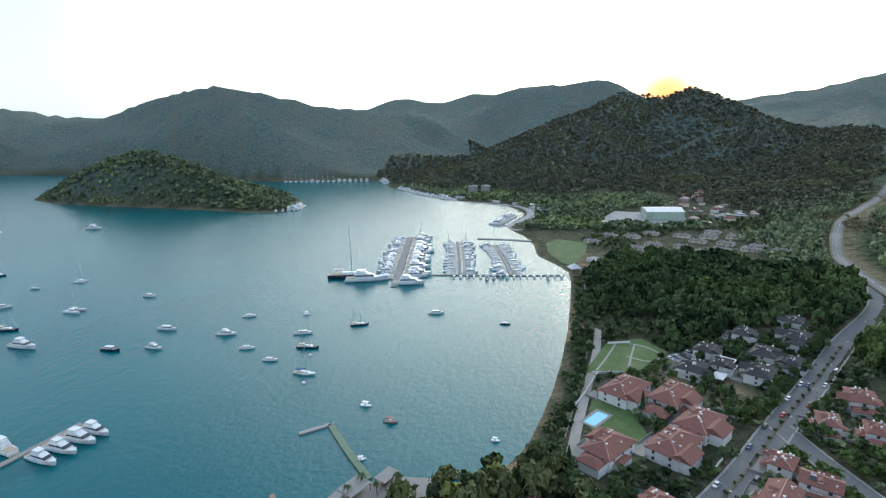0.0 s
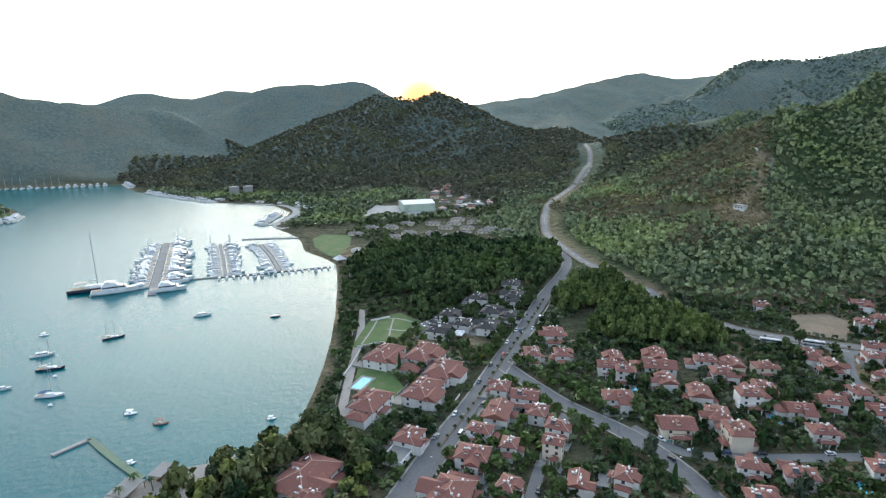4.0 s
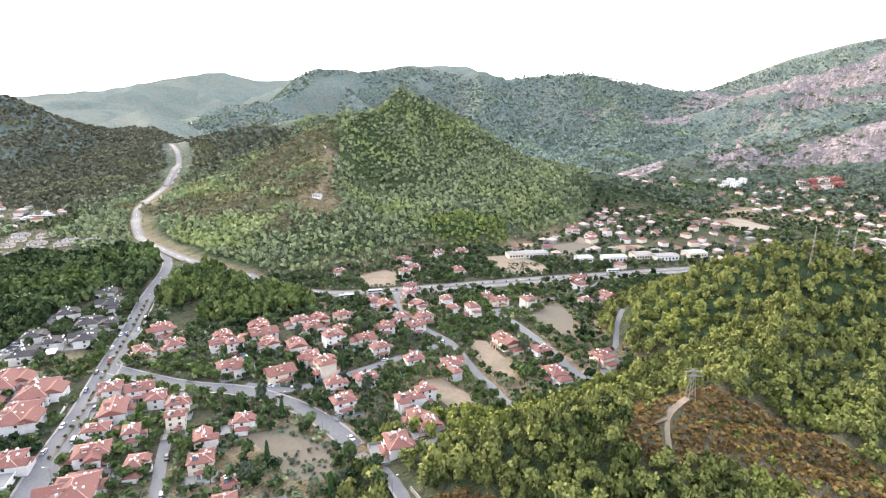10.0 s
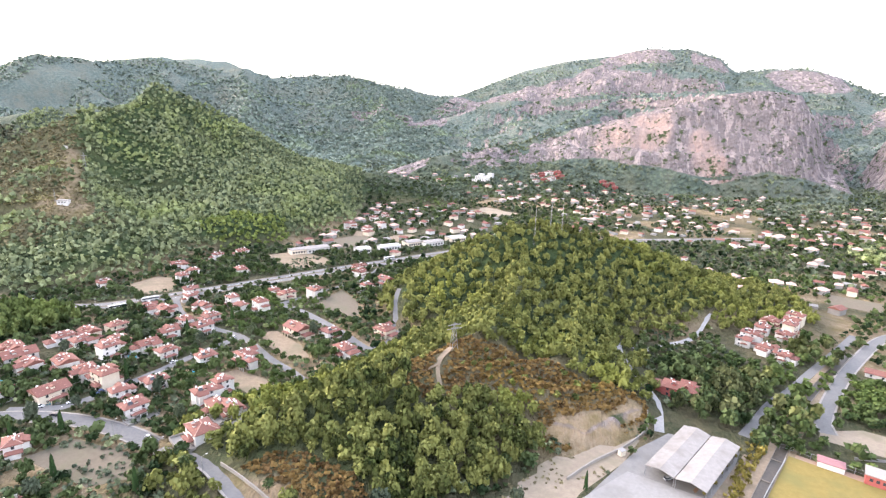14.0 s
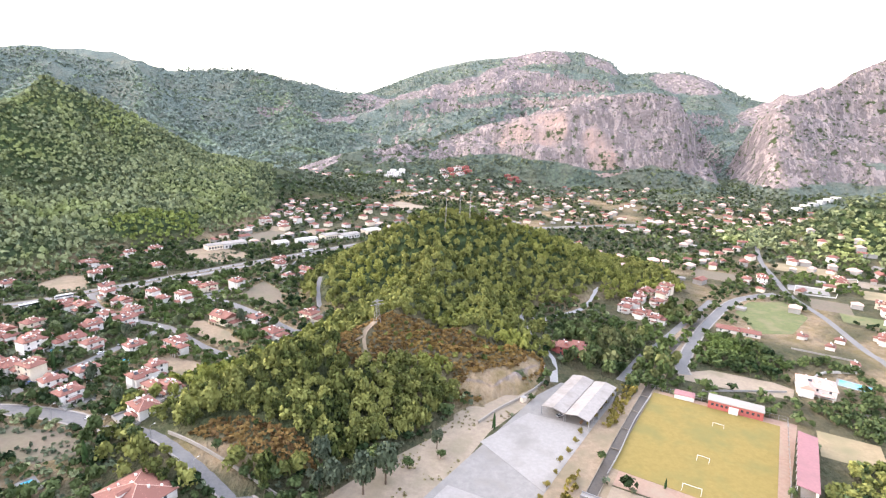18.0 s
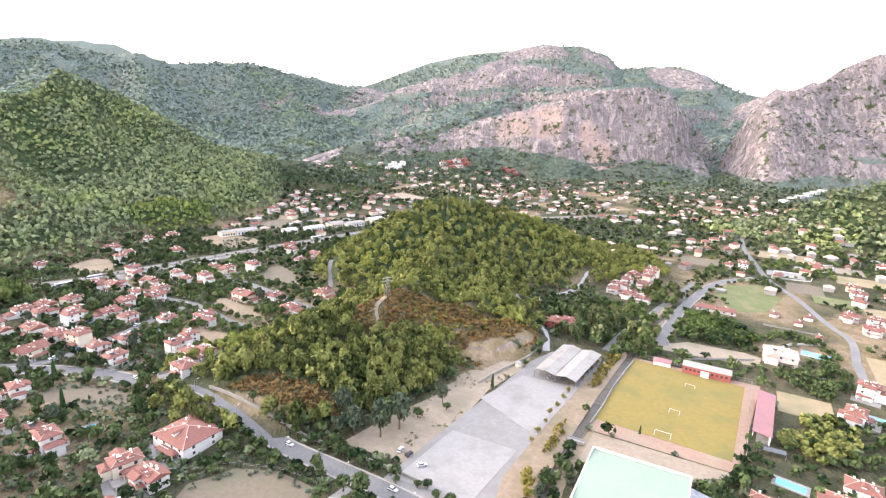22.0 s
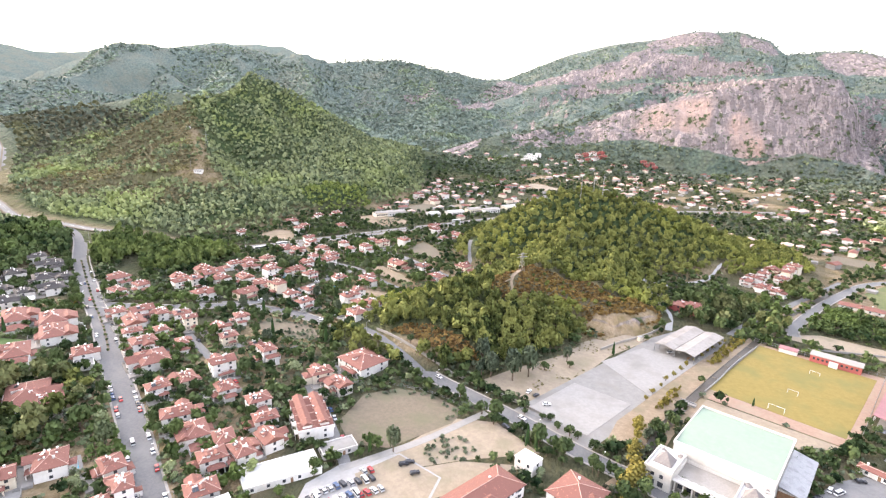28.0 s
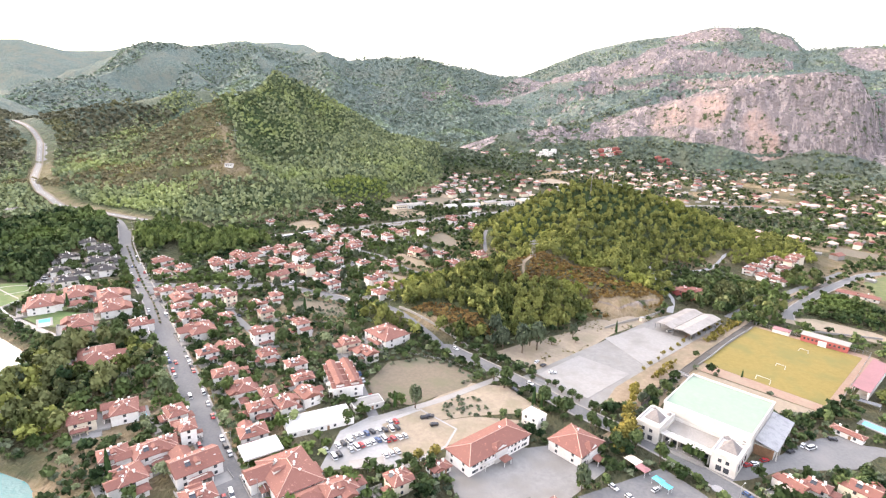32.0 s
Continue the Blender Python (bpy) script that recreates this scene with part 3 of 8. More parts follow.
def shore_distance(x, y):
    d, _ = along(SHORE, x, y)
    e, _ = along([*ISLE, ISLE[0]], x, y)
    land = np.where(inside(LAND, x, y), d, -d)
    isle = np.where(inside(ISLE, x, y), e, -e)
    return np.maximum(land, isle)


def wood_edge(y):
    """Where the wooded hill meets the valley floor."""
    return np.interp(y, [330, 418, 476, 544, 590, 620, 719, 779, 931, 1080], [-400, -356, -338, -333, -302, -275, -269, -256, -293, -340])


def height(x, y):
    x, y = np.asarray(x, float), np.asarray(y, float)
    s = shore_distance(x, y)
    base = np.clip(s * 0.16, -6, 1.0)
    hill, near = np.zeros(x.shape), np.zeros(x.shape)
    rough = fbm(x, y, 240, 5, 3)
    gully = np.abs(fbm(x, y, 330, 4, 11))
    for line, wide, power, bumps in RIDGES.values():
        d, top = along(line, x, y)
        u = np.clip(d / wide * (1 + 0.22 * rough), 0, 1)
        shape = (1 - u) ** power * (1 - (0.75 if wide >= 300 else 0.35) * gully * np.clip(3 * u, 0, 1))
        h = top * shape + bumps * (rough * 1.2 + 0.2) * np.minimum(1, 5 * u) * shape ** 0.6 * np.clip(top / 40, 0, 1)
        near = np.where(h > hill, u, near)
        hill = np.maximum(hill, h)
    crag = smooth(1080, 1200, y) * smooth(-420, -250, x) * smooth(15, 60, hill) * smooth(2600, 2200, y)
    crag = crag * smooth(0.02, 0.16, near)
    step = (hill + 16 * fbm(x, y, 120, 3, 17)) / 46
    ledge = 46 * (np.floor(step) + smooth(0.3, 0.85, step - np.floor(step)))
    hill = hill + crag * (0.5 * (ledge - hill) + 15 * fbm(x, y * 0.3, 58, 4, 19) + 9 * np.abs(fbm(x, y, 34, 3, 23)))
    gorge = smooth(70, 12, along([(625, 1150), (662, 1300), (700, 1480), (800, 1800), (900, 2050)], x, y)[0])
    hill = hill * (1 - 0.7 * gorge)
    ravine = smooth(60, 5, along([(-580, 770), (-537, 707), (-492, 651), (-424, 585), (-350, 515)], x, y)[0])
    hill = hill - np.minimum(0.28 * hill, 22) * ravine
    foot = wood_edge(y)
    hill = hill * (1 - smooth(foot - 45, foot + 10, x) * smooth(-128, -155, x) * smooth(335, 385, y) * smooth(1040, 960, y))
    return base + hill * smooth(4, 40, s)


def ground_z(x, y):
    return float(height(np.array([x]), np.array([y]))[0])


# ---- mesh helpers ----
def mesh_of(name, verts, faces, material, smooth_it=False):
    me = bpy.data.meshes.new(name)
    me.from_pydata(verts, [], faces)
    me.materials.append(material)
    if smooth_it:
        me.shade_smooth()
    me.update()
    return me


def arrays_mesh(name, verts, quads, material, tint=None):
    """A mesh from numpy arrays of vertices and quads."""
    me = bpy.data.meshes.new(name)
    n = len(quads)
    me.vertices.add(len(verts))
    me.vertices.foreach_set("co", np.ascontiguousarray(verts, np.float32).ravel())
    me.loops.add(4 * n)
    me.loops.foreach_set("vertex_index", np.ascontiguousarray(quads, np.int32).ravel())
    me.polygons.add(n)
    me.polygons.foreach_set("loop_start", np.arange(0, 4 * n, 4, dtype=np.int32))
    me.update(calc_edges=True)
    me.materials.append(material)
    if tint is not None:
        a = me.attributes.new("tint", "FLOAT", "POINT")
        a.data.foreach_set("value", np.ascontiguousarray(tint, np.float32))
    return me


def part(name, bm, material, parent=None, label=""):
    me = bpy.data.meshes.new(name)
    bm.to_mesh(me)
    bm.free()
    me.materials.append(material)
    ob = new(name, me)
    ob.parent = parent
    return tagged(ob, label=label)


def share(name, me, parent, m=None, label=""):
    ob = new(name, me)
    ob.parent = parent
    if m is not None:
        ob.matrix_basis = m
    return tagged(ob, label=label)


def thing(name, m, label, category, group="", kind=""):
    ob = new(name)
    ob.matrix_basis = m
    return tagged(ob, label=label, category=category, group=group, kind=kind)


def add_box(bm, x0, x1, y0, y1, z0, z1, bevel=0.0):
    vs = [bm.verts.new(p) for p in ((x0, y0, z0), (x1, y0, z0), (x1, y1, z0), (x0, y1, z0), (x0, y0, z1), (x1, y0, z1), (x1, y1, z1), (x0, y1, z1))]
    fs = [bm.faces.new([vs[i] for i in f]) for f in ((3, 2, 1, 0), (4, 5, 6, 7), (0, 1, 5, 4), (1, 2, 6, 5), (2, 3, 7, 6), (3, 0, 4, 7))]
    if bevel:
        bmesh.ops.bevel(bm, geom=list({e for f in fs for e in f.edges}), offset=bevel, segments=1, affect="EDGES")
    return bm


def box(x0, x1, y0, y1, z0, z1, bevel=0.0):
    return add_box(bmesh.new(), x0, x1, y0, y1, z0, z1, bevel)


def add_tube(bm, p, q, r0, r1, sides=6):
    p, q = Vector(p), Vector(q)
    turn = (q - p).to_track_quat("Z", "Y").to_matrix()
    rings = [[bm.verts.new(c + turn @ Vector((r * math.cos(2 * math.pi * k / sides), r * math.sin(2 * math.pi * k / sides), 0))) for k in range(sides)] for c, r in ((p, r0), (q, r1))]
    for k in range(sides):
        bm.faces.new((rings[0][k], rings[0][(k + 1) % sides], rings[1][(k + 1) % sides], rings[1][k]))
    bm.faces.new(rings[1])
    bm.faces.new(rings[0][::-1])
    return bm


def tube(p, q, r0, r1=None, sides=6):
    return add_tube(bmesh.new(), p, q, r0, r0 if r1 is None else r1, sides)


PLOTS = []


def slab(name, poly, z0, z1, material, label, category, kind="structure", group=""):
    """A flat polygon with thickness, lying on the ground."""
    bm = bmesh.new()
    area = sum(a[0] * b[1] - b[0] * a[1] for a, b in zip(poly, poly[1:] + poly[:1]))
    poly = poly if area > 0 else poly[::-1]
    PLOTS.append(poly)
    top = [bm.verts.new((x, y, z1)) for x, y in poly]
    low = [bm.verts.new((x, y, z0)) for x, y in poly]
    bm.faces.new(top)
    for k in range(len(poly)):
        j = (k + 1) % len(poly)
        bm.faces.new((low[k], low[j], top[j], top[k]))
    ob = part(name, bm, material)
    return tagged(ob, label=label, category=category, kind=kind, group=group)


def spline(pts, step=8.0):
    """A smooth line through the points, sampled evenly."""
    pts = [Vector((*p, 0)[:3]) for p in pts]
    ext = [2 * pts[0] - pts[1], *pts, 2 * pts[-1] - pts[-2]]
    out = []
    for a, b, c, d in zip(ext, ext[1:], ext[2:], ext[3:]):
        n = max(1, int((c - b).length / step))
        for k in range(n):
            u = k / n
            out.append(0.5 * ((2 * b) + (c - a) * u + (2 * a - 5 * b + 4 * c - d) * u * u + (3 * b - a - 3 * c + d) * u ** 3))
    return out + [pts[-1]]


def ribbon(bm, line, left, right, lift, thick=0.4):
    """A strip along a line from left to right of it, draped on the ground."""
    n = len(line)
    ways = [(line[min(k + 1, n - 1)] - line[max(k - 1, 0)]).normalized() for k in range(n)]
    mids = np.array([(p.x, p.y) for p in line])
    zs = height(mids[:, 0], mids[:, 1]) + lift
    rows = []
    for p, w, z in zip(line, ways, zs):
        nrm = Vector((-w.y, w.x, 0))
        a, b = p + nrm * left, p + nrm * right
        rows.append([bm.verts.new((v.x, v.y, z + dz)) for v, dz in ((a, 0), (b, 0), (b, -thick), (a, -thick))])
    for r, s in zip(rows, rows[1:]):
        bm.faces.new((r[1], s[1], s[0], r[0]))
        bm.faces.new((r[0], s[0], s[3], r[3]))
        bm.faces.new((s[1], r[1], r[2], s[2]))
    return bm


# ---- ground and sea ----
def axis(*runs):
    return np.concatenate([np.arange(a, b, s) for a, b, s in runs] + [[runs[-1][1]]])


gx = axis((-4700, -2000, 60), (-2000, -720, 20), (-720, 360, 7), (360, 1080, 9), (1080, 1300, 18), (1300, 4700, 100))
gy = axis((-4700, -1300, 90), (-1300, -110, 28), (-110, 700, 7), (700, 1160, 14), (1160, 1440, 7), (1440, 2000, 14), (2000, 3000, 32), (3000, 4700, 85))
X, Y = np.meshgrid(gx, gy)
Z = height(X, Y)
nx, ny = len(gx), len(gy)
idx = np.arange(nx * ny).reshape(ny, nx)
quads = np.stack([idx[:-1, :-1], idx[:-1, 1:], idx[1:, 1:], idx[1:, :-1]], -1).reshape(-1, 4)
ground_me = arrays_mesh("ground", np.stack([X, Y, Z], -1).reshape(-1, 3), quads, M["ground"])
slope = np.hypot(*np.gradient(Z, gy, gx))
S = shore_distance(X, Y)
wood = smooth(4, 16, Z)
cliffs = smooth(900, 1150, Y) * smooth(-420, -250, X)


def band(line, wide, seed, x, y):
    return smooth(wide, 0.6 * wide, along(line, x, y)[0] + 0.45 * wide * fbm(x, y, 0.9 * wide, 4, seed))


def talus(x, y):
    """Height up to which scree and pines bury the foot of the faces."""
    foot = np.interp(x, [-350, -250, -100, 30, 140, 227, 300, 345, 390, 440, 530, 595, 640, 700, 1000, 1800], [20, 30, 48, 68, 80, 74, 58, 38, 52, 70, 56, 42, 40, 46, 60, 80])
    return np.where(y < 1500, foot + 9 * fbm(x, y, 70, 3, 221), -100)


def rocky(x, y):
    """Bare limestone: the great face, its low shelf, the eastern crag, the long upper band and the knobs on the crest."""
    r = band([(130, 1340), (225, 1335), (350, 1320), (480, 1330), (580, 1310)], 105, 201, x, y)
    r = np.maximum(r, band([(-335, 1195), (-250, 1235), (-140, 1285), (0, 1345), (120, 1350)], 46, 202, x, y) * smooth(-0.12, 0.16, fbm(x, y, 70, 4, 220)))
    r = np.maximum(r, band([(650, 1290), (720, 1300), (850, 1290), (1000, 1330), (1300, 1330), (1800, 1290)], 190, 203, x, y))
    r = r * smooth(-16, 8, height(x, y) - talus(x, y))
    r = np.maximum(r, band([(-340, 2400), (-200, 2440), (-61, 2440), (89, 2520), (218, 2600)], 170, 204, x, y))
    r = np.maximum(r, band([(283, 2800), (390, 2800), (494, 2790)], 75, 205, x, y))
    r = np.maximum(r, band([(660, 2760), (740, 2740)], 50, 206, x, y))
    r = np.maximum(r, band([(990, 2600), (1120, 2580)], 110, 207, x, y))
    r = np.maximum(r, 0.9 * band([(-700, 2150), (-560, 2200), (-420, 2230)], 60, 208, x, y))
    return np.maximum(r, band([(1240, 2240), (1420, 2140), (1700, 1980)], 150, 209, x, y))


rock = rocky(X, Y) * smooth(8, 22, Z)
rock = np.maximum(rock, 0.9 * cliffs * smooth(14, 40, Z) * smooth(-10, 12, Z - talus(X, Y)) * smooth(0.8, 1.05, slope + 0.2 * fbm(X, Y, 150, 4, 5)))
quarry = along([(18, 280), (33, 286), (46, 298), (55, 310)], X, Y)[0]
rock = np.maximum(rock, 0.5 * smooth(5.5, 2.5, quarry + 5 * fbm(X, Y, 8, 3, 230)) * smooth(2, 4, Z))
road_cut = 0.6 * smooth(15, 8, 6 * fbm(X, Y, 25, 3, 240) + along([(-697, 433), (-610, 390), (-540, 369), (-472, 358), (-422, 361), (-370, 372)], X, Y)[0]) * smooth(2.5, 5, Z)
cut_far = 0.35 * smooth(22, 12, along([(-1173, 766), (-1003, 680), (-869, 571), (-769, 484)], X, Y)[0])
bare = 0.5 * smooth(2.6, 0.6, S) + (0.75 * smooth(0.12, 0.4, fbm(X, Y, 90, 3, 31)) * smooth(-700, -560, X) + 0.55 * smooth(0.14, 0.34, fbm(X, Y, 170, 3, 33)) * smooth(900, 1050, Y)) * smooth(60, 20, Z)
hut_clear = np.maximum(smooth(60, 15, np.hypot((X + 470) / 1.4, Y - 515)), smooth(16, 7, along([(-468, 512), (-500, 560), (-554, 620)], X, Y)[0]))
hut_clear = np.maximum(hut_clear, 0.6 * smooth(0, 40, np.interp(Y, [400, 470, 512, 620, 700, 760], [-455, -425, -440, -535, -610, -680]) - X) * smooth(430, 460, Y) * smooth(-960, -820, X) * smooth(760, 700, Y))
front_brown = smooth(60, 30, np.hypot((X + 2) / 1.3, (Y - 298) / 1.1)) * smooth(4, 8, Z)
left_foot = 0.75 * smooth(9, 4, along([(-110, 212), (-92, 209), (-78, 204)], X, Y)[0]) + 0.75 * smooth(15, 8, along([(52, 300), (38, 285), (16, 270)], X, Y)[0])
wood = wood * (1 - 0.85 * hut_clear) * (1 - 0.9 * front_brown) * (1 - left_foot)
wood = wood * (1 - 0.9 * road_cut) * (1 - 0.8 * cut_far)
soil_patch = band([(290, 1135), (340, 1125), (400, 1150)], 45, 213, X, Y) + band([(500, 1035), (540, 1040)], 28, 214, X, Y)
bare = np.clip(bare + 0.9 * soil_patch + 0.8 * hut_clear + 0.35 * front_brown + 0.9 * smooth(10, 6, quarry) * smooth(1.5, 3, Z) + 0.9 * left_foot + 0.8 * road_cut + 0.4 * cut_far, 0, 1)
# Weight of the painted haze, growing with distance from the town.
haze_by_distance = smooth(850, 1500, np.hypot(X + 60, Y - 60))
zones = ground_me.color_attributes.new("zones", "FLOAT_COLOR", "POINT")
zones.data.foreach_set("color", np.stack([rock, wood, bare, haze_by_distance], -1).astype(np.float32).ravel())
ochre = ground_me.attributes.new("ochre", "FLOAT", "POINT")
stain = np.maximum(band([(150, 1345), (200, 1335), (240, 1325)], 42, 211, X, Y), band([(325, 1290), (360, 1230), (385, 1180)], 34, 212, X, Y))
ochre.data.foreach_set("value", np.maximum(stain, band([(290, 1135), (340, 1125), (400, 1150)], 42, 213, X, Y)).astype(np.float32).ravel())
ground_me.shade_smooth()
ground = tagged(new("ground", ground_me), "valley floor of dry gardens rising into wooded limestone mountains", "ground", kind="structure")

sea_me = mesh_of("water", [(-4690, -4690, 0), (-90, -4690, 0), (-90, 160, 0), (-4690, 160, 0)], [(0, 1, 2, 3)], M["sea_water"])
sea = tagged(new("water", sea_me), "calm teal sea of a sheltered bay", "sea", kind="structure")

# ---- foliage ----
def crown_cards(rng, cards, lobes=7, size=0.34, squash=0.85):
    """Clumps of leaves on the lobes of a crown of radius one; returns vertices (4 a card)."""
    cent = rng.normal(size=(lobes, 3))
    cent /= np.linalg.norm(cent, axis=1)[:, None]
    cent *= rng.uniform(0.35, 0.62, (lobes, 1))
    cent[:, 2] = np.abs(cent[:, 2]) * 0.9 - 0.12
    which = rng.integers(0, lobes, cards)
    way = rng.normal(size=(cards, 3))
    way[:, 2] += 0.35
    way /= np.linalg.norm(way, axis=1)[:, None]
    c = cent[which] + way * rng.uniform(0.3, 0.52, (cards, 1))
    nrm = way + rng.normal(size=(cards, 3)) * 0.45
    nrm /= np.linalg.norm(nrm, axis=1)[:, None]
    u = np.cross(nrm, rng.normal(size=(cards, 3)))
    u /= np.linalg.norm(u, axis=1)[:, None] + 1e-9
    v = np.cross(nrm, u)
    s = size * rng.uniform(0.6, 1.25, (cards, 1))
    k = rng.uniform(0.5, 1.2, (cards, 4, 1))
    q = np.stack([-u - v, u - v, u + v, v - u], 1) * s[:, None] * 0.5 * k + c[:, None]
    q[:, 0] -= nrm * s * 0.25
    q[:, 2] -= nrm * s * 0.25
    q[..., 2] *= squash
    return q.reshape(-1, 3)


def grove(name, places, material, cards, size, label, category, seed=1, radius=(2.6, 4.2), tall=1.0, squash=0.85, lift=0.7):
    """Many crowns in one mesh: places are rows of x, y, z."""
    rng = np.random.default_rng(seed)
    kinds = [crown_cards(rng, cards, size=size, squash=squash) for _ in range(9)]
    verts, tints = [], []
    places = np.asarray(places)
    r = rng.uniform(*radius, len(places))
    a = rng.uniform(0, 6.283, len(places))
    h = rng.uniform(0.85, 1.25, len(places)) * tall
    tint = rng.uniform(0, 1, len(places))
    for k in range(9):
        sel = np.arange(k, len(places), 9)
        t = kinds[k]
        c, s = np.cos(a[sel])[:, None], np.sin(a[sel])[:, None]
        x = (t[:, 0] * c - t[:, 1] * s) * r[sel, None] + places[sel, 0, None]
        y = (t[:, 0] * s + t[:, 1] * c) * r[sel, None] + places[sel, 1, None]
        z = t[:, 2] * (r * h)[sel, None] + places[sel, 2, None] + (r * h * lift)[sel, None]
        verts.append(np.stack([x, y, z], -1).reshape(-1, 3))
        tints.append(np.repeat(tint[sel], len(t)))
    verts = np.concatenate(verts)
    me = arrays_mesh(name, verts, np.arange(len(verts)).reshape(-1, 4), material, np.concatenate(tints))
    return tagged(new(name, me), label, category, kind="stuff")


def scatter(x0, x1, y0, y1, gap, seed, keep):
    """Jittered places on the ground where keep(x, y, z) holds."""
    rng = np.random.default_rng(seed)
    xs, ys = np.meshgrid(np.arange(x0, x1, gap), np.arange(y0, y1, gap))
    xs, ys = xs.ravel() + rng.uniform(-0.5, 0.5, xs.size) * gap, ys.ravel() + rng.uniform(-0.5, 0.5, ys.size) * gap
    zs = height(xs, ys)
    ok = keep(xs, ys, zs)
    return np.stack([xs, ys, zs], -1)[ok]

# ---- roads ----
MAIN = [(-50, -18), (-85, 12), (-110, 36), (-142, 61), (-181, 95), (-222, 129), (-257, 157), (-288, 184), (-325, 213), (-362, 243), (-412, 284), (-456, 326), (-490, 348), (-540, 369)]
HIGHWAY = [(-1173, 766), (-1003, 680), (-869, 571), (-769, 484), (-697, 433), (-610, 390), (-540, 369), (-472, 358), (-422, 361), (-362, 363), (-315, 382), (-275, 426), (-235, 474), (-193, 525), (-150, 573), (-99, 632), (-40, 690), (80, 760), (300, 850)]
SOUTH_ROAD = [(-325, 213), (-300, 218), (-271, 226), (-241, 240), (-211, 245), (-180, 242), (-148, 232), (-124, 222), (-95, 203), (-68, 185), (-26, 162), (10, 140), (37, 126), (62, 108), (90, 84), (130, 40)]
LANE_A = [(-265, 222), (-230, 191), (-189, 162), (-160, 140)]
LANE_B = [(-138, 168), (-123, 149), (-112, 138), (-97, 119), (-84, 102)]
LANE_C = [(-246, 245), (-223, 254), (-213, 275), (-203, 306), (-197, 328), (-187, 357)]
LANE_D = [(-285, 425), (-250, 385), (-209, 364), (-187, 357), (-150, 328), (-131, 316), (-116, 300), (-119, 270), (-126, 247), (-138, 226)]
LANE_E = [(-193, 424), (-166, 410), (-127, 381), (-101, 359), (-90, 372), (-92, 400), (-100, 430), (-102, 450)]
LANE_F = [(-193, 424), (-167, 476), (-152, 510), (-150, 545)]
EAST_ROAD = [(149, 318), (151, 328), (164, 351), (191, 392), (219, 429), (253, 469), (283, 489), (310, 500)]
CANAL_LANE = [(106, 306), (133, 345), (150, 364), (176, 397), (211, 440), (236, 472)]
EAST_LANE = [(262, 240), (255, 261), (253, 272), (266, 299), (292, 341), (297, 373), (312, 434), (316, 464), (323, 504), (344, 564), (371, 638), (430, 760)]
HILL_LANE = [(66, 300), (70, 330), (62, 349), (56, 372), (58, 392), (70, 398), (91, 415), (112, 432), (135, 470)]
HALL_LANE = [(60, 108), (76, 115), (92, 127), (112, 142), (140, 152), (190, 140)]
PLOT_LANE = [(-86, 100), (-66, 121), (-55, 134), (-42, 152), (-36, 160)]
SEA_PATH = [(-290, 118), (-310, 122), (-345, 130), (-395, 142), (-440, 150)]
ROADS = [MAIN, HIGHWAY, SOUTH_ROAD, LANE_A, LANE_B, LANE_C, LANE_D, LANE_E, LANE_F, EAST_ROAD, EAST_LANE, HILL_LANE, HALL_LANE, SEA_PATH, CANAL_LANE, PLOT_LANE]
WIDTHS = [5.7, 10.2, 4.4, 2.4, 2.5, 2.8, 2.4, 3.4, 2.3, 3.4, 2.6, 2.3, 3.8, 2.3, 2.6, 2.0]


def road(name, line, half, material, label, kerb=True, lift=0.1):
    ln = spline(line)
    ob = part(name, ribbon(bmesh.new(), ln, half, -half, lift), material)
    tagged(ob, label, "road", kind="structure")
    if kerb:
        bm = bmesh.new()
        for s in (1, -1):
            ribbon(bm, ln, s * half + 0.9, s * half - 0.05 * s, lift + 0.13) if s > 0 else ribbon(bm, ln, s * half + 0.05, s * half - 0.9, lift + 0.13)
        tagged(part("pavement", bm, M["paving"]), "narrow pale kerb and pavement along the " + name.replace("_", " "), "pavement", kind="structure")
    return ob


road("road", MAIN, 5.7, M["asphalt"], "wide grey asphalt avenue with a planted median")
for carriage in (1, -1):
    ln = spline(HIGHWAY)
    tagged(part("road", ribbon(bmesh.new(), ln, *((8.4, 1.1) if carriage > 0 else (-1.1, -8.4)), 0.1), M["asphalt_pale"]), "pale carriageway of the dual road climbing between wooded hills", "road", kind="structure")
    tagged(part("pavement", ribbon(bmesh.new(), ln, *((10.2, 8.4) if carriage > 0 else (-8.4, -10.2)), 0.07), M["mud_plot"]), "dry brown verge along the dual road", "verge", kind="structure")
    bm = bmesh.new()
    for k in range(0, len(ln) - 1, 2):
        ribbon(bm, ln[k:k + 2], 4.7 * carriage + 0.1, 4.7 * carriage - 0.1, 0.112, 0.01)
    tagged(part("trim", bm, M["white_paint"]), "worn white lane line on the asphalt", "road marking", kind="structure")
tagged(part("trim", ribbon(bmesh.new(), spline(HIGHWAY), 1.1, -1.1, 0.32), M["mud_plot"]), "raised soil strip between the carriageways", "median", kind="structure")
road("road", SOUTH_ROAD, 4.4, M["asphalt"], "grey asphalt street running past the wooded knoll", lift=0.11)
for lane_no, (line, half) in enumerate(((LANE_A, 2.4), (LANE_B, 2.5), (LANE_C, 2.8), (LANE_D, 2.4), (LANE_F, 2.3), (EAST_LANE, 2.6), (CANAL_LANE, 2.6))):
    road("road", line, half, M["asphalt_pale"], "narrow worn asphalt lane between gardens", kerb=False, lift=0.062 + 0.005 * lane_no)
road("road", LANE_E, 3.4, M["asphalt_pale"], "wide pale concrete lane at the foot of the knoll", kerb=False, lift=0.057)
road("road", EAST_ROAD, 3.4, M["asphalt_pale"], "pale asphalt road beside the canal", lift=0.118)
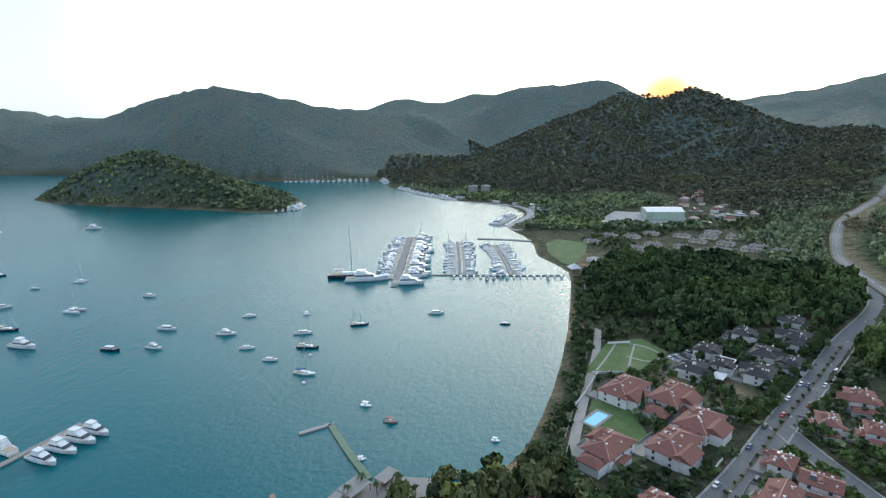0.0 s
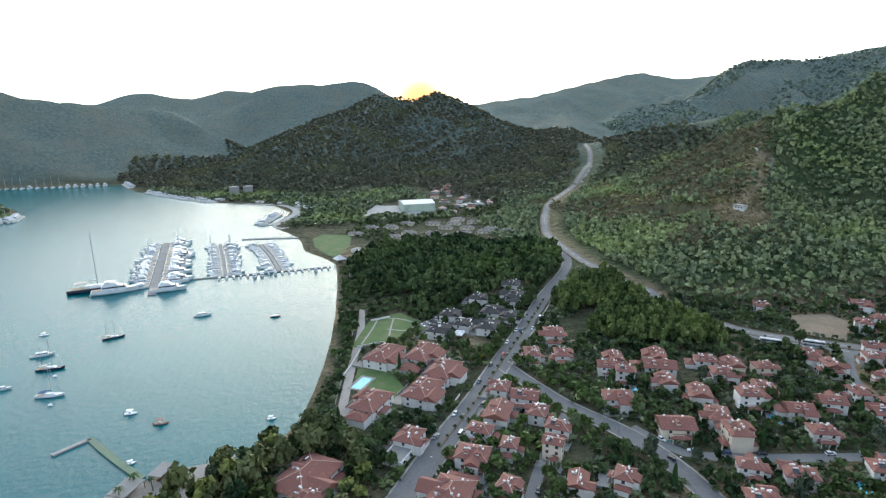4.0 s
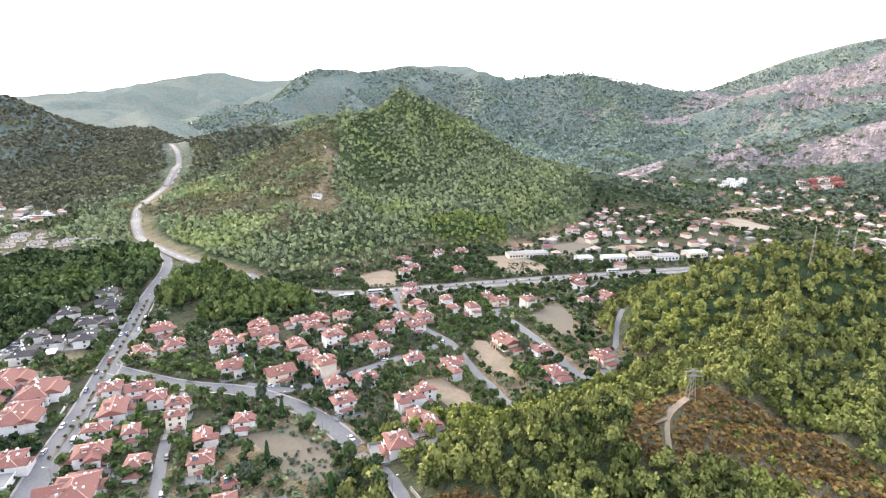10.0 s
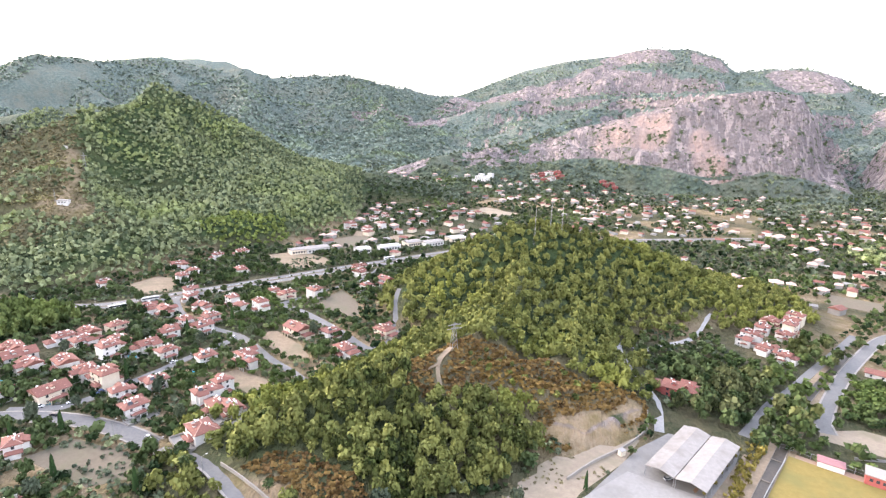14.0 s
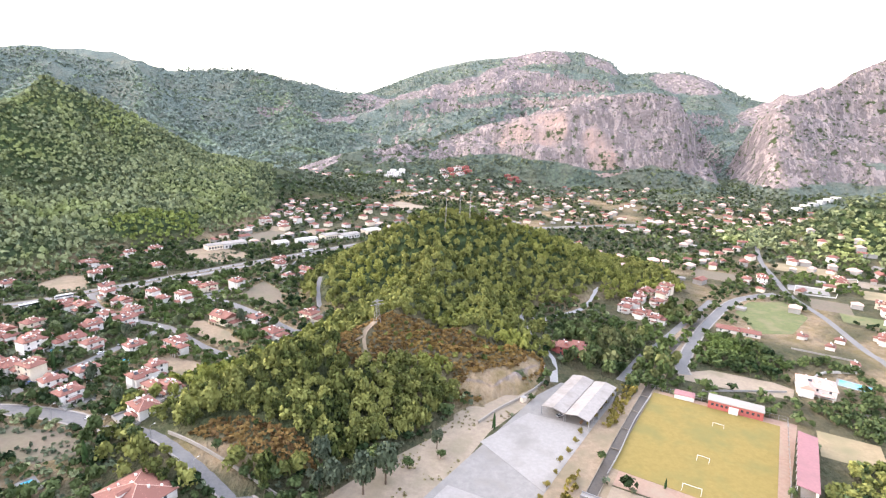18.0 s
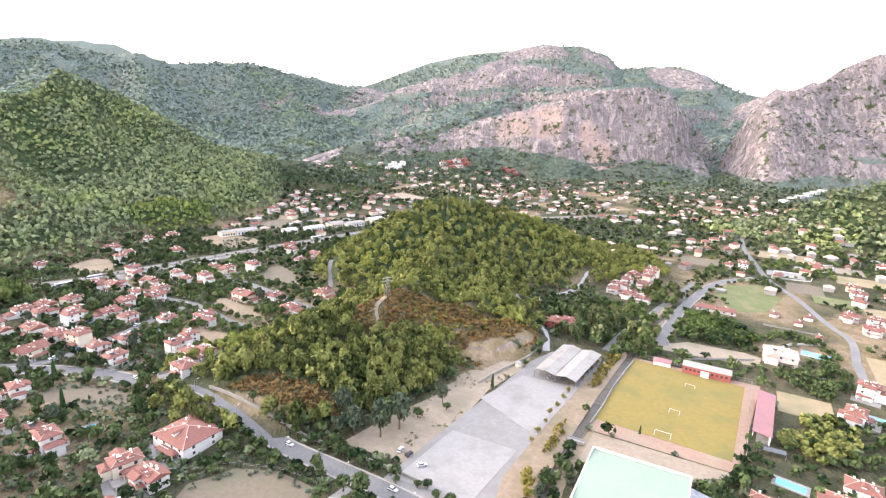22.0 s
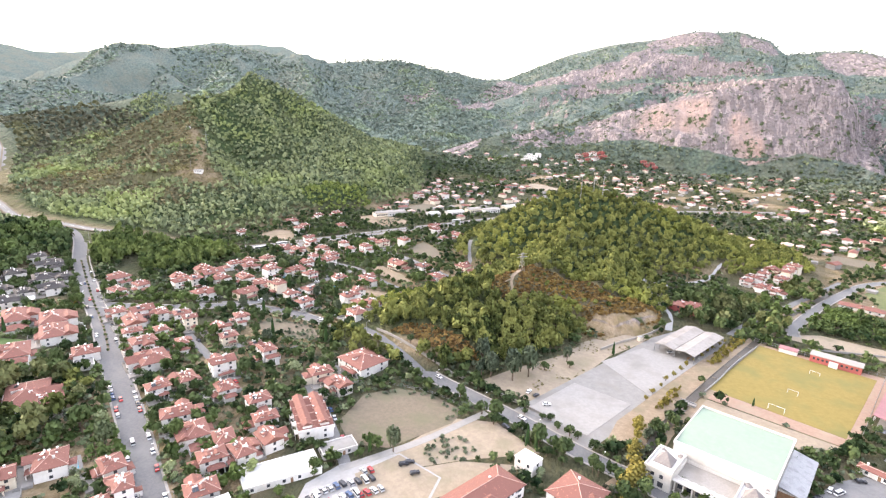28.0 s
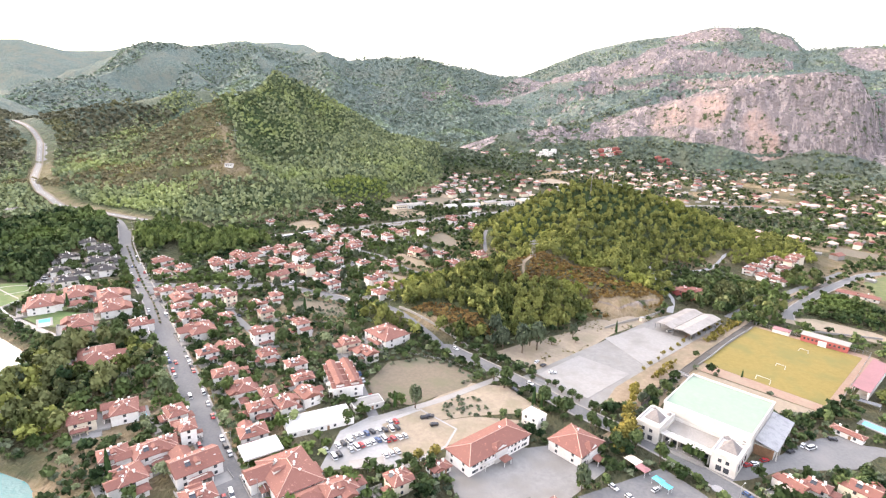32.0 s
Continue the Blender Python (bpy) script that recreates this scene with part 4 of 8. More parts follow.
road("road", HILL_LANE, 2.3, M["concrete"], "narrow concrete lane winding up the knoll", kerb=False, lift=0.2)
road("road", PLOT_LANE, 2.0, M["concrete_pale"], "narrow pale concrete lane beside the brown field", kerb=False, lift=0.115)
road("road", HALL_LANE, 3.8, M["asphalt_pale"], "broad asphalt forecourt beside the white hall", kerb=False, lift=0.085)
road("path", SEA_PATH, 2.3, M["paving"], "paved seaside promenade behind the beach", kerb=False)
bm = bmesh.new()
ribbon(bm, spline(MAIN[6:-3]), 0.6, -0.6, 0.3)
tagged(part("trim", bm, M["mud_plot"]), "raised soil strip along the middle of the avenue", "median", kind="structure")

# ---- plots and paved places ----
slab("pavement", [(-24, 166), (54, 284), (70, 300), (100, 292), (78, 246), (12, 142)], 0.8, 1.06, M["yard_concrete"], "worn grey concrete yard in front of the market shed", "yard")
slab("pavement", [(20, 236), (46, 264), (76, 252), (44, 202)], 0.8, 1.16, M["concrete_pale"], "square pale concrete pad", "concrete pad")
slab("pavement", [(5, 204), (-19, 167), (12, 155), (34, 190)], 0.8, 1.16, M["concrete_pale"], "square pale concrete pad", "concrete pad")
slab("ground_plot", [(-101, 131), (-99, 158), (-84, 169), (-66, 168), (-47, 158), (-50, 146), (-72, 119), (-89, 117)], 0.8, 1.08, M["mud_plot"], "bare brown field fenced beside the street", "field")
slab("ground_plot", [(115, 300), (184, 264), (128, 180), (66, 213)], 0.8, 1.05, M["track"], "reddish cinder strip round the football pitch", "cinder track")
slab("lawn", [(121, 293), (174, 262), (130, 189), (76, 221)], 0.8, 1.13, M["turf"], "yellowed grass football pitch", "football pitch")
slab("lawn", [(242, 442), (269, 472), (302, 477), (298, 435), (262, 396), (236, 394)], 0.8, 1.08, M["meadow"], "rough green meadow", "meadow")
slab("ground_plot", [(146, 320), (168, 326), (200, 312), (207, 304), (198, 291), (168, 301), (142, 312)], 0.8, 1.05, M["sand"], "sandy gravel yard", "gravel yard")
slab("ground_plot", [(-10, 175), (25, 245), (45, 270), (55, 290), (45, 300), (10, 262), (-25, 215), (-45, 190)], 0.8, 1.04, M["sand"], "sandy bare strip at the foot of the knoll", "bare ground")
slab("ground_plot", [(65.6, 212), (56, 196), (62, 178), (92, 170), (128, 179)], 0.8, 1.045, M["sand"], "trodden sandy ground between hall and pitch", "bare ground")
slab("ground_plot", [(36, 158), (45, 176), (72, 224), (108, 286), (101, 290), (64, 234), (26, 172), (20, 152)], 0.8, 1.066, M["soil"], "bare brown verge beside the canal", "bare ground")
for plot, look_of in (([(-112, 936), (-104, 975), (-88, 993), (-70, 979), (-52, 958), (-30, 944), (-35, 912), (-58, 906), (-81, 894), (-100, 912)], "sand"), ([(-126, 739), (-124, 778), (-100, 801), (-91, 751), (-101, 716)], "sand"),
                      ([(-226, 690), (-232, 719), (-208, 712), (-199, 669), (-212, 651)], "soil"), ([(-179, 706), (-159, 720), (-145, 702), (-161, 675)], "soil")):
    slab("ground_plot", plot, 0.8, 1.05, M[look_of], "bare pinkish earth plot among the village houses", "bare ground")
slab("ground_plot", [(-46, 106), (-47, 93), (-38, 100), (-24, 114), (-16, 124), (-40, 119.5), (-59, 108)], 0.8, 1.043, M["sand"], "dusty yard behind the school", "bare ground")
slab("ground_plot", [(-60, 108), (-40, 120), (-8, 135), (-30, 153), (-52, 150), (-70, 115)], 0.8, 1.05, M["sand"], "dusty unpaved plot", "bare ground")
slab("pavement", [(-91, 61), (-95, 88), (-87, 103), (-66, 117), (-45, 107), (-46, 92), (-57, 74)], 0.8, 1.09, M["concrete"], "grey concrete car park", "car park")
slab("ground_plot", [(-79, 99), (-66, 116), (-46, 106.5), (-47, 93), (-59, 77), (-70, 84)], 0.9, 1.098, M["sand"], "dusty unpaved half of the car park", "car park")
slab("pavement", [(88, 124), (99, 139), (112, 152), (126, 160), (142, 152), (124, 134), (106, 127)], 0.8, 1.07, M["asphalt_pale"], "asphalt forecourt beside the white hall", "yard")
slab("pavement", [(64 + 2.3 * math.cos(k * 0.628), 101 + 2.3 * math.sin(k * 0.628)) for k in range(10)], 0.9, 1.3, M["concrete"], "small round traffic island", "traffic island")
slab("pavement", [(42, 121.2), (49, 115.4), (56, 109.2), (55.2, 107.6), (48, 113.4), (41.2, 119.4)], 0.9, 1.32, M["lawn"], "long grassy traffic island", "traffic island")
slab("pavement", [(-45, 85), (0, 110), (22, 100), (5, 72), (-30, 55)], 0.8, 1.07, M["yard_concrete"], "grey school yard", "yard")
slab("pavement", [(10, 78), (44, 108), (56, 98), (75, 80), (40, 40)], 0.8, 1.07, M["asphalt"], "asphalt yard with parked cars", "car park")
slab("pavement", [(-835, 239), (-800, 278), (-830, 330), (-900, 345), (-960, 300), (-920, 240), (-860, 215), (-800, 205)], 0.8, 1.06, M["concrete"], "grey concrete boatyard apron", "boatyard")
slab("pavement", [(-860, 345), (-900, 360), (-935, 450), (-900, 520), (-850, 470), (-835, 390)], 0.8, 1.07, M["concrete_pale"], "pale boatyard storage ground", "boatyard")
slab("pavement", [(-392, 178), (-400, 184), (-420, 216), (-410, 222), (-392, 205), (-384, 190)], 0.8, 1.064, M["asphalt_pale"], "small car park in front of the dark-roofed hotel", "car park")
slab("lawn", [(-602, 146), (-612, 139), (-654, 128), (-698, 128), (-719, 142), (-701, 174), (-647, 165)], 0.8, 1.12, M["lawn"], "mown lawn by the marina beach", "lawn")
slab("lawn", [(-373, 133), (-417, 152), (-424, 174), (-404, 186), (-389, 172), (-379, 166), (-373, 150)], 0.8, 1.12, M["lawn"], "mown hotel lawn with paths", "lawn")
slab("lawn", [(-345, 150), (-300, 155), (-290, 140), (-320, 128), (-350, 135)], 0.8, 1.1, M["lawn"], "green garden between the seaside villas", "lawn")
slab("ground_plot", [(-385, 318), (-355, 290), (-335, 265), (-355, 262), (-372, 280)], 0.8, 1.05, M["soil"], "bare reddish building plot", "bare ground")
for poly, mt, lab in (([(-309, 412), (-335, 436), (-330, 462), (-312, 462), (-290, 430)], "soil", "bare reddish roadside plot"), ([(-283, 556), (-255, 590), (-215, 572), (-202, 553), (-226, 520), (-252, 538)], "soil", "tan unbuilt plot behind the highway"),
                      ([(-248, 650), (-223, 689), (-196, 684), (-200, 631), (-218, 618)], "mud_plot", "bare brown plot in the valley"), ([(-181, 699), (-153, 718), (-148, 680), (-172, 666)], "soil", "bare reddish plot in the valley"),
                      ([(-124, 728), (-102, 780), (-84, 752), (-97, 714)], "sand", "pale levelled sandy plot"), ([(-168, 432), (-160, 472), (-137, 446), (-126, 418), (-134, 410)], "mud_plot", "rough brown plot beside the lane")):
    slab("ground_plot", poly, 0.8, 1.052, M[mt], lab, "bare ground")
slab("ground_plot", [(-180, 367), (-169, 372), (-143, 353), (-131, 338), (-141, 333), (-163, 347)], 0.8, 1.052, M["soil"], "dry tan plot beside the lane", "field")
slab("ground_plot", [(-172, 303), (-164, 312), (-139, 304), (-133, 295), (-142, 287)], 0.8, 1.052, M["soil"], "bare sandy plot", "field")
slab("ground_plot", [(-205, 215), (-165, 205), (-150, 215), (-165, 228), (-195, 232)], 0.8, 1.05, M["mud_plot"], "weedy brown garden plot with young trees", "field")
for k, (x, y, w, d, mt) in enumerate(((352, 520, 34, 22, "concrete_pale"), (400, 600, 60, 40, "stubble"), (345, 432, 36, 26, "meadow"), (372, 400, 44, 26, "stubble"), (340, 470, 30, 36, "mud_plot"), (420, 500, 50, 36, "stubble"), (280, 560, 40, 36, "mud_plot"), (278, 290, 16, 46, "stubble"), (196, 242, 26, 26, "stubble"), (430, 545, 36, 30, "sand"))):
    c, s = math.cos(-0.5), math.sin(-0.5)
    slab("ground_plot", [(x + a * w / 2 * c - b * d / 2 * s, y + a * w / 2 * s + b * d / 2 * c) for a, b in ((-1, -1), (1, -1), (1, 1), (-1, 1))], 0.8, 1.04 + 0.005 * k, M[mt], "small field of dry grass", "field")

# ---- houses ----
def add_hip(bm, x0, x1, y0, y1, z, rise, over=0.6, thick=0.25, gable=False):
    x0, x1, y0, y1 = x0 - over, x1 + over, y0 - over, y1 + over
    w, d = x1 - x0, y1 - y0
    if w >= d:
        run = 0.0 if gable else min(d / 2, w / 2)
        r = [(x0 + run, (y0 + y1) / 2), (x1 - run, (y0 + y1) / 2)]
        faces = ((0, 1, 5, 4), (1, 2, 5), (2, 3, 4, 5), (3, 0, 4))
    else:
        run = 0.0 if gable else w / 2
        r = [((x0 + x1) / 2, y0 + run), ((x0 + x1) / 2, y1 - run)]
        faces = ((1, 2, 5, 4), (2, 3, 5), (3, 0, 4, 5), (0, 1, 4))
    vs = [bm.verts.new(p) for p in ((x0, y0, z), (x1, y0, z), (x1, y1, z), (x0, y1, z), (*r[0], z + rise), (*r[1], z + rise))]
    lo = [bm.verts.new((v.co.x, v.co.y, z - thick)) for v in vs[:4]]
    for f in faces:
        bm.faces.new([vs[i] for i in f])
    for k in range(4):
        j = (k + 1) % 4
        bm.faces.new((lo[k], lo[j], vs[j], vs[k]))
    bm.faces.new(lo[::-1])
    return bm


def add_ridges(bm, x0, x1, y0, y1, z, rise, over=0.6, gable=False):
    """Mortared ridge and hip tiles of a roof."""
    x0, x1, y0, y1 = x0 - over, x1 + over, y0 - over, y1 + over
    w, d = x1 - x0, y1 - y0
    run = 0.0 if gable else min(w, d) / 2
    r = [(x0 + run, (y0 + y1) / 2), (x1 - run, (y0 + y1) / 2)] if w >= d else [((x0 + x1) / 2, y0 + run), ((x0 + x1) / 2, y1 - run)]
    ends = ((0, (x0, y0)), (0, (x0, y1)), (1, (x1, y0)), (1, (x1, y1))) if w >= d else ((0, (x0, y0)), (0, (x1, y0)), (1, (x0, y1)), (1, (x1, y1)))
    if math.hypot(r[0][0] - r[1][0], r[0][1] - r[1][1]) > 0.4:
        add_tube(bm, (*r[0], z + rise), (*r[1], z + rise), 0.15, 0.15, 4)
    for i, p in ends if not gable else ():
        add_tube(bm, (*p, z), (*r[i], z + rise), 0.13, 0.13, 4)
    return bm


def mesh_from(name, bm, material):
    me = bpy.data.meshes.new(name)
    bm.to_mesh(me)
    bm.free()
    me.materials.append(material)
    return me


WINDOW = mesh_from("window", box(-0.6, 0.6, -0.06, 0.1, -0.65, 0.65), M["dark_glass"])
SHUTTER = mesh_from("frame", add_box(box(-0.78, 0.78, -0.03, 0.06, -0.83, -0.66), -0.78, 0.78, -0.03, 0.06, 0.66, 0.8), M["white_paint"])
DOOR = mesh_from("door", box(-0.55, 0.55, -0.06, 0.1, 0, 2.1), M["timber"])
CHIMNEY = mesh_from("chimney", add_box(box(-0.35, 0.35, -0.35, 0.35, 0, 1.5), -0.45, 0.45, -0.45, 0.45, 1.5, 1.65), M["plaster"])
bm = bmesh.new()
for k in (-1, 1):
    add_box(bm, 0.55 * k - 0.5, 0.55 * k + 0.5, -0.9, 0.9, 0.0, 0.08)
SOLAR = mesh_from("solar_panel", bm, M["dark_glass"])
TANK = mesh_from("water_tank", tube((-0.9, 1.1, 0.45), (0.9, 1.1, 0.45), 0.33, sides=8), M["white_paint"])
TAKEN = []


def windows_on(home, w, d, base, rows, sides=(1, -1), full=True):
    for r in range(rows):
        z = base + 1.5 + 2.7 * r
        n = max(2, int(w / 5.2))
        for k in range(n):
            x = (k + 0.5) / n * w - w / 2
            for s in sides:
                share("window", WINDOW, home, pose(x, s * d / 2, z, 0, 0, 180 if s > 0 else 0))
        m = max(1, int(d / 6.5))
        for k in range(m):
            y = (k + 0.5) / m * d - d / 2
            for s in (1, -1) if full else ():
                share("window", WINDOW, home, pose(s * w / 2, y, z, 0, 0, 90 * s))


def house(x, y, w, rot, label="", rng=None, d=None, storeys=2, wall="plaster", roof="roof_tiles", wing=True, solar=True, flat=False, name="house", category="house", group="", gable=False, rise=None, party=False, plain=False):
    d = d or w * rng.uniform(0.68, 0.85)
    z = ground_z(x, y)
    zz = min(ground_z(x + a * w / 2, y + b * d / 2) for a in (-1, 1) for b in (-1, 1))
    TAKEN.append((x, y, 0.58 * math.hypot(w, d)))
    home = thing(name, pose(x, y, z, 0, 0, rot), label or "white plastered two-storey house with a red tiled roof", category, group)
    top = 2.65 * storeys
    lot = rng.random()
    near = y < 260
    bm = box(-w / 2, w / 2, -d / 2, d / 2, zz - z - 0.6, top)
    if flat:
        ring = ((-w / 2 - 0.15, w / 2 + 0.15, -d / 2 - 0.15, -d / 2 + 0.15), (-w / 2 - 0.15, w / 2 + 0.15, d / 2 - 0.15, d / 2 + 0.15),
                (-w / 2 - 0.15, -w / 2 + 0.15, -d / 2 + 0.15, d / 2 - 0.15), (w / 2 - 0.15, w / 2 + 0.15, -d / 2 + 0.15, d / 2 - 0.15))
        for x0, x1, y0, y1 in ring:
            add_box(bm, x0, x1, y0, y1, top, top + 0.5)
    up = rise or 0.24 * min(w, d)
    if wing:
        s = 1 if rng.random() < 0.5 else -1
        ww, wd = w * rng.uniform(0.35, 0.5), d * rng.uniform(0.25, 0.4)
        wx = rng.uniform(-0.3, 0.3) * w
        add_box(bm, wx - ww / 2, wx + ww / 2, *sorted((s * d / 2, s * (d / 2 + wd))), -0.5, top - 0.3)
    side = 0 if flat or party or plain or storeys < 2 or lot < 0.35 else (1 if lot < 0.68 else -1)
    if side:
        # A lower block beside the main one, one storey less.
        sw, sd, sy = w * rng.uniform(0.3, 0.42), d * rng.uniform(0.6, 0.85), rng.uniform(-0.08, 0.08) * d
        low = top - rng.choice((1.2, 2.7))
        span = sorted((side * (w / 2 - 0.1), side * (w / 2 + sw)))
        add_box(bm, *span, sy - sd / 2, sy + sd / 2, zz - z - 0.6, low)
    dormers = 0 if flat or plain or w < 10 or w > 30 else (1 if lot < 0.5 else 2)
    porch = not (flat or plain or party) and storeys > 1
    if porch:
        # Tiled veranda along part of the front, on piers, and a lower annexe behind.
        pw, px = w * rng.uniform(0.4, 0.7), rng.uniform(-0.15, 0.15) * w
        for q in (-1, 0, 1):
            add_box(bm, px + q * (pw / 2 - 0.25) - 0.2, px + q * (pw / 2 - 0.25) + 0.2, -d / 2 - 3.0, -d / 2 - 2.6, zz - z - 0.6, 2.55)
        aw, ax = w * rng.uniform(0.3, 0.5), rng.uniform(-0.25, 0.25) * w
        add_box(bm, ax - aw / 2, ax + aw / 2, d / 2 - 0.1, d / 2 + 2.8, zz - z - 0.6, 2.6)
    for k in range(dormers):
        dx = (k - (dormers - 1) / 2) * w * 0.34
        add_box(bm, dx - 0.9, dx + 0.9, -d * 0.36, -d * 0.12, top + 0.1, top + 0.2 + up * 0.75)
    if porch:
        # White vents, stacks and tank stands on the slopes.
        for k in range(rng.choice((3, 4, 5, 6))):
            vx, vy = rng.uniform(-0.4, 0.4) * w, rng.uniform(-0.36, 0.36) * d
            rest = up * min(1 - abs(vy) / (d / 2 + 0.6), (w / 2 + 0.6 - abs(vx)) / (min(w, d) / 2 + 0.6), 1)
            sx, sy = rng.uniform(0.2, 0.6), rng.uniform(0.2, 0.45)
            add_box(bm, vx - sx, vx + sx, vy - sy, vy + sy, top, top + 0.2 + rest + rng.uniform(0.3, 0.8))
    if party:
        for q in (-1, 1):
            add_box(bm, q * w / 2 - 0.2, q * w / 2 + 0.2, -d / 2 - 0.5, d / 2 + 0.5, top - 0.5, top + 0.75)
        for q in (-1, 1):
            add_box(bm, -0.36 * w, 0.36 * w, q * d * 0.25 - 2.0, q * d * 0.25 + 2.0, top + 0.3, top + up + 0.3)
    part("wall", bm, M[wall], home)
    if not flat:
        bm = add_hip(bmesh.new(), -w / 2, w / 2, -d / 2, d / 2, top + 0.2, up, gable=gable, over=0.15 if party else 0.6)
        if wing:
            add_hip(bm, wx - ww / 2, wx + ww / 2, *sorted((s * (d / 2 - 0.25 * d), s * (d / 2 + wd))), top - 0.05, up * 0.75, gable=True)
        if side:
            add_hip(bm, *span, sy - sd / 2, sy + sd / 2, low + 0.15, 0.2 * min(sw, sd) + 0.4, 0.5)
        if porch:
            add_hip(bm, px - pw / 2, px + pw / 2, -d / 2 - 2.9, -d / 2 + 1.2, 2.65, 0.95, 0.3, 0.15)
            add_hip(bm, ax - aw / 2, ax + aw / 2, d / 2 - 1.2, d / 2 + 2.7, 2.7, 0.9, 0.3, 0.15)
        for k in range(dormers):
            dx = (k - (dormers - 1) / 2) * w * 0.34
            add_hip(bm, dx - 0.9, dx + 0.9, -d * 0.36, -d * 0.1, top + 0.22 + up * 0.75, 0.6, 0.25, 0.12, gable=True)
        if party:
            for q in (-1, 1):
                add_hip(bm, -0.36 * w, 0.36 * w, q * d * 0.25 - 2.0, q * d * 0.25 + 2.0, top + up + 0.34, 1.3, 0.45, 0.14, gable=True)
        cover = part("roof", bm, M[roof], home)
        if y < 245 and roof == "roof_tiles":
            part("ridge", add_ridges(bmesh.new(), -w / 2, w / 2, -d / 2, d / 2, top + 0.2, up, 0.15 if party else 0.6, gable), M["ridge_tile"], cover, "pale mortared ridge tiles")
        share("chimney", CHIMNEY, home, pose(w * 0.22, d * 0.12, top + 0.1 + up * 0.45))
        if solar:
            panel = share("solar_panel", SOLAR, home, pose(-w * 0.2, -d * 0.25, top + 0.25 + up * 0.6, 22, 0, 0))
            share("water_tank", TANK, panel)
        if rng.random() < 0.45:
            share("chimney", CHIMNEY, home, pose(-w * 0.3, d * 0.2, top + 0.05 + up * 0.3))
    else:
        part("roof", box(-w / 2 + 0.16, w / 2 - 0.16, -d / 2 + 0.16, d / 2 - 0.16, top, top + 0.06), M[roof], home)
    windows_on(home, w, d, 0, storeys, (1, -1) if y < 215 else (-1,), near)
    if near and porch:
        # Paved court with a low white wall in front of the house.
        yw, y0, y1 = w / 2 + 1.5, -d / 2 - 6.5, -d / 2 - 0.3
        bm = box(-yw, yw, y0, y1, -0.4, 0.12)
        for x0, x1, v0, v1 in ((-yw - 0.12, -yw + 0.12, y0, y1), (yw - 0.12, yw + 0.12, y0, y1), (-yw + 0.12, yw * 0.3, y0 - 0.12, y0 + 0.12)):
            add_box(bm, x0, x1, v0, v1, -0.4, 1.1)
        part("courtyard", bm, M["concrete_pale" if lot < 0.6 else "paving"], home, "pale paved court with a low wall")
    if near:
        share("door", DOOR, home, pose(w * 0.1, -d / 2, 0.0, 0, 0, 0))
    if storeys > 1 and lot < 0.8:
        bm = box(-w * 0.3, w * 0.12, -d / 2 - 1.5, -d / 2 + 0.02, 2.75, 2.92)
        add_box(bm, -w * 0.3, w * 0.12, -d / 2 - 1.5, -d / 2 - 1.4, 2.92, 3.8)
        add_tube(bm, (-w * 0.28, -d / 2 - 1.35, -0.4), (-w * 0.28, -d / 2 - 1.35, 2.76), 0.12, 0.12)
        add_tube(bm, (w * 0.1, -d / 2 - 1.35, -0.4), (w * 0.1, -d / 2 - 1.35, 2.76), 0.12, 0.12)
        part("balcony", bm, M[wall], home, "plastered balcony on round posts")
    return home


# Quarters of the town: x, y, width.
HARBOUR_SIDE = [(-269, 189, 18), (-279, 207, 15), (-264, 207, 12), (-250, 210, 12), (-244, 184, 9), (-242, 167, 15), (-220, 173, 10), (-221, 151, 21), (-214, 199, 11), (-200, 189, 11),
                (-212, 218, 10), (-181, 189, 8), (-236, 200, 9), (-180, 155, 14), (-189, 138, 13), (-196, 126, 12), (-165, 136, 12), (-171, 109, 15), (-154, 100, 16), (-143, 131, 12),
                (-131, 118, 12), (-139, 99, 12), (-127, 94, 13), (-136, 87, 12), (-127, 165, 13), (-112, 157, 13), (-291, 199, 12), (-258, 176, 12), (-121, 105, 12), (-166, 176, 12)]
MID_TOWN = [(-347, 258, 17), (-324, 232, 14), (-318, 248, 13), (-296, 265, 14), (-288, 291, 19), (-272, 283, 13), (-271, 318, 14), (-265, 250, 16), (-236, 260, 17), (-237, 284, 15),
            (-256, 290, 14), (-270, 344, 12), (-250, 324, 14), (-230, 323, 13), (-213, 317, 12), (-231, 344, 13), (-234, 365, 12), (-216, 358, 14), (-304, 274, 13), (-277, 330, 13), (-193, 282, 13), (-203, 268, 10), (-299, 298, 16), (-286, 320, 13), (-221, 279, 14), (-245, 309, 12), (-284, 267, 11)]
KNOLL_SIDE = [(-186, 316, 12), (-165, 324, 13), (-158, 316, 9), (-186, 257, 13), (-159, 273, 12), (-147, 265, 11), (-134, 258, 10), (-137, 238, 14), (-154, 371, 19), (-130, 371, 12),
              (-112, 348, 14), (-97, 384, 14), (-129, 499, 15), (-160, 517, 12), (-174, 447, 12), (-194, 440, 12), (-200, 407, 12), (-157, 285, 9), (-221, 376, 12), (-240, 395, 11), (-225, 410, 10), (-140, 478, 11), (-275, 382, 12), (-260, 380, 12), (-214, 403, 11), (-208, 444, 9)]
UPPER_ROAD = [(-329, 491, 13), (-315, 535, 12), (-301, 557, 13), (-303, 476, 11), (-296, 452, 12), (-217, 721, 15), (-262, 412, 11), (-165, 535, 12), (-243, 730, 14), (-205, 745, 12), (-233, 800, 13), (-225, 830, 12), (-265, 492, 14), (-348, 423, 12), (-272, 427, 12)]
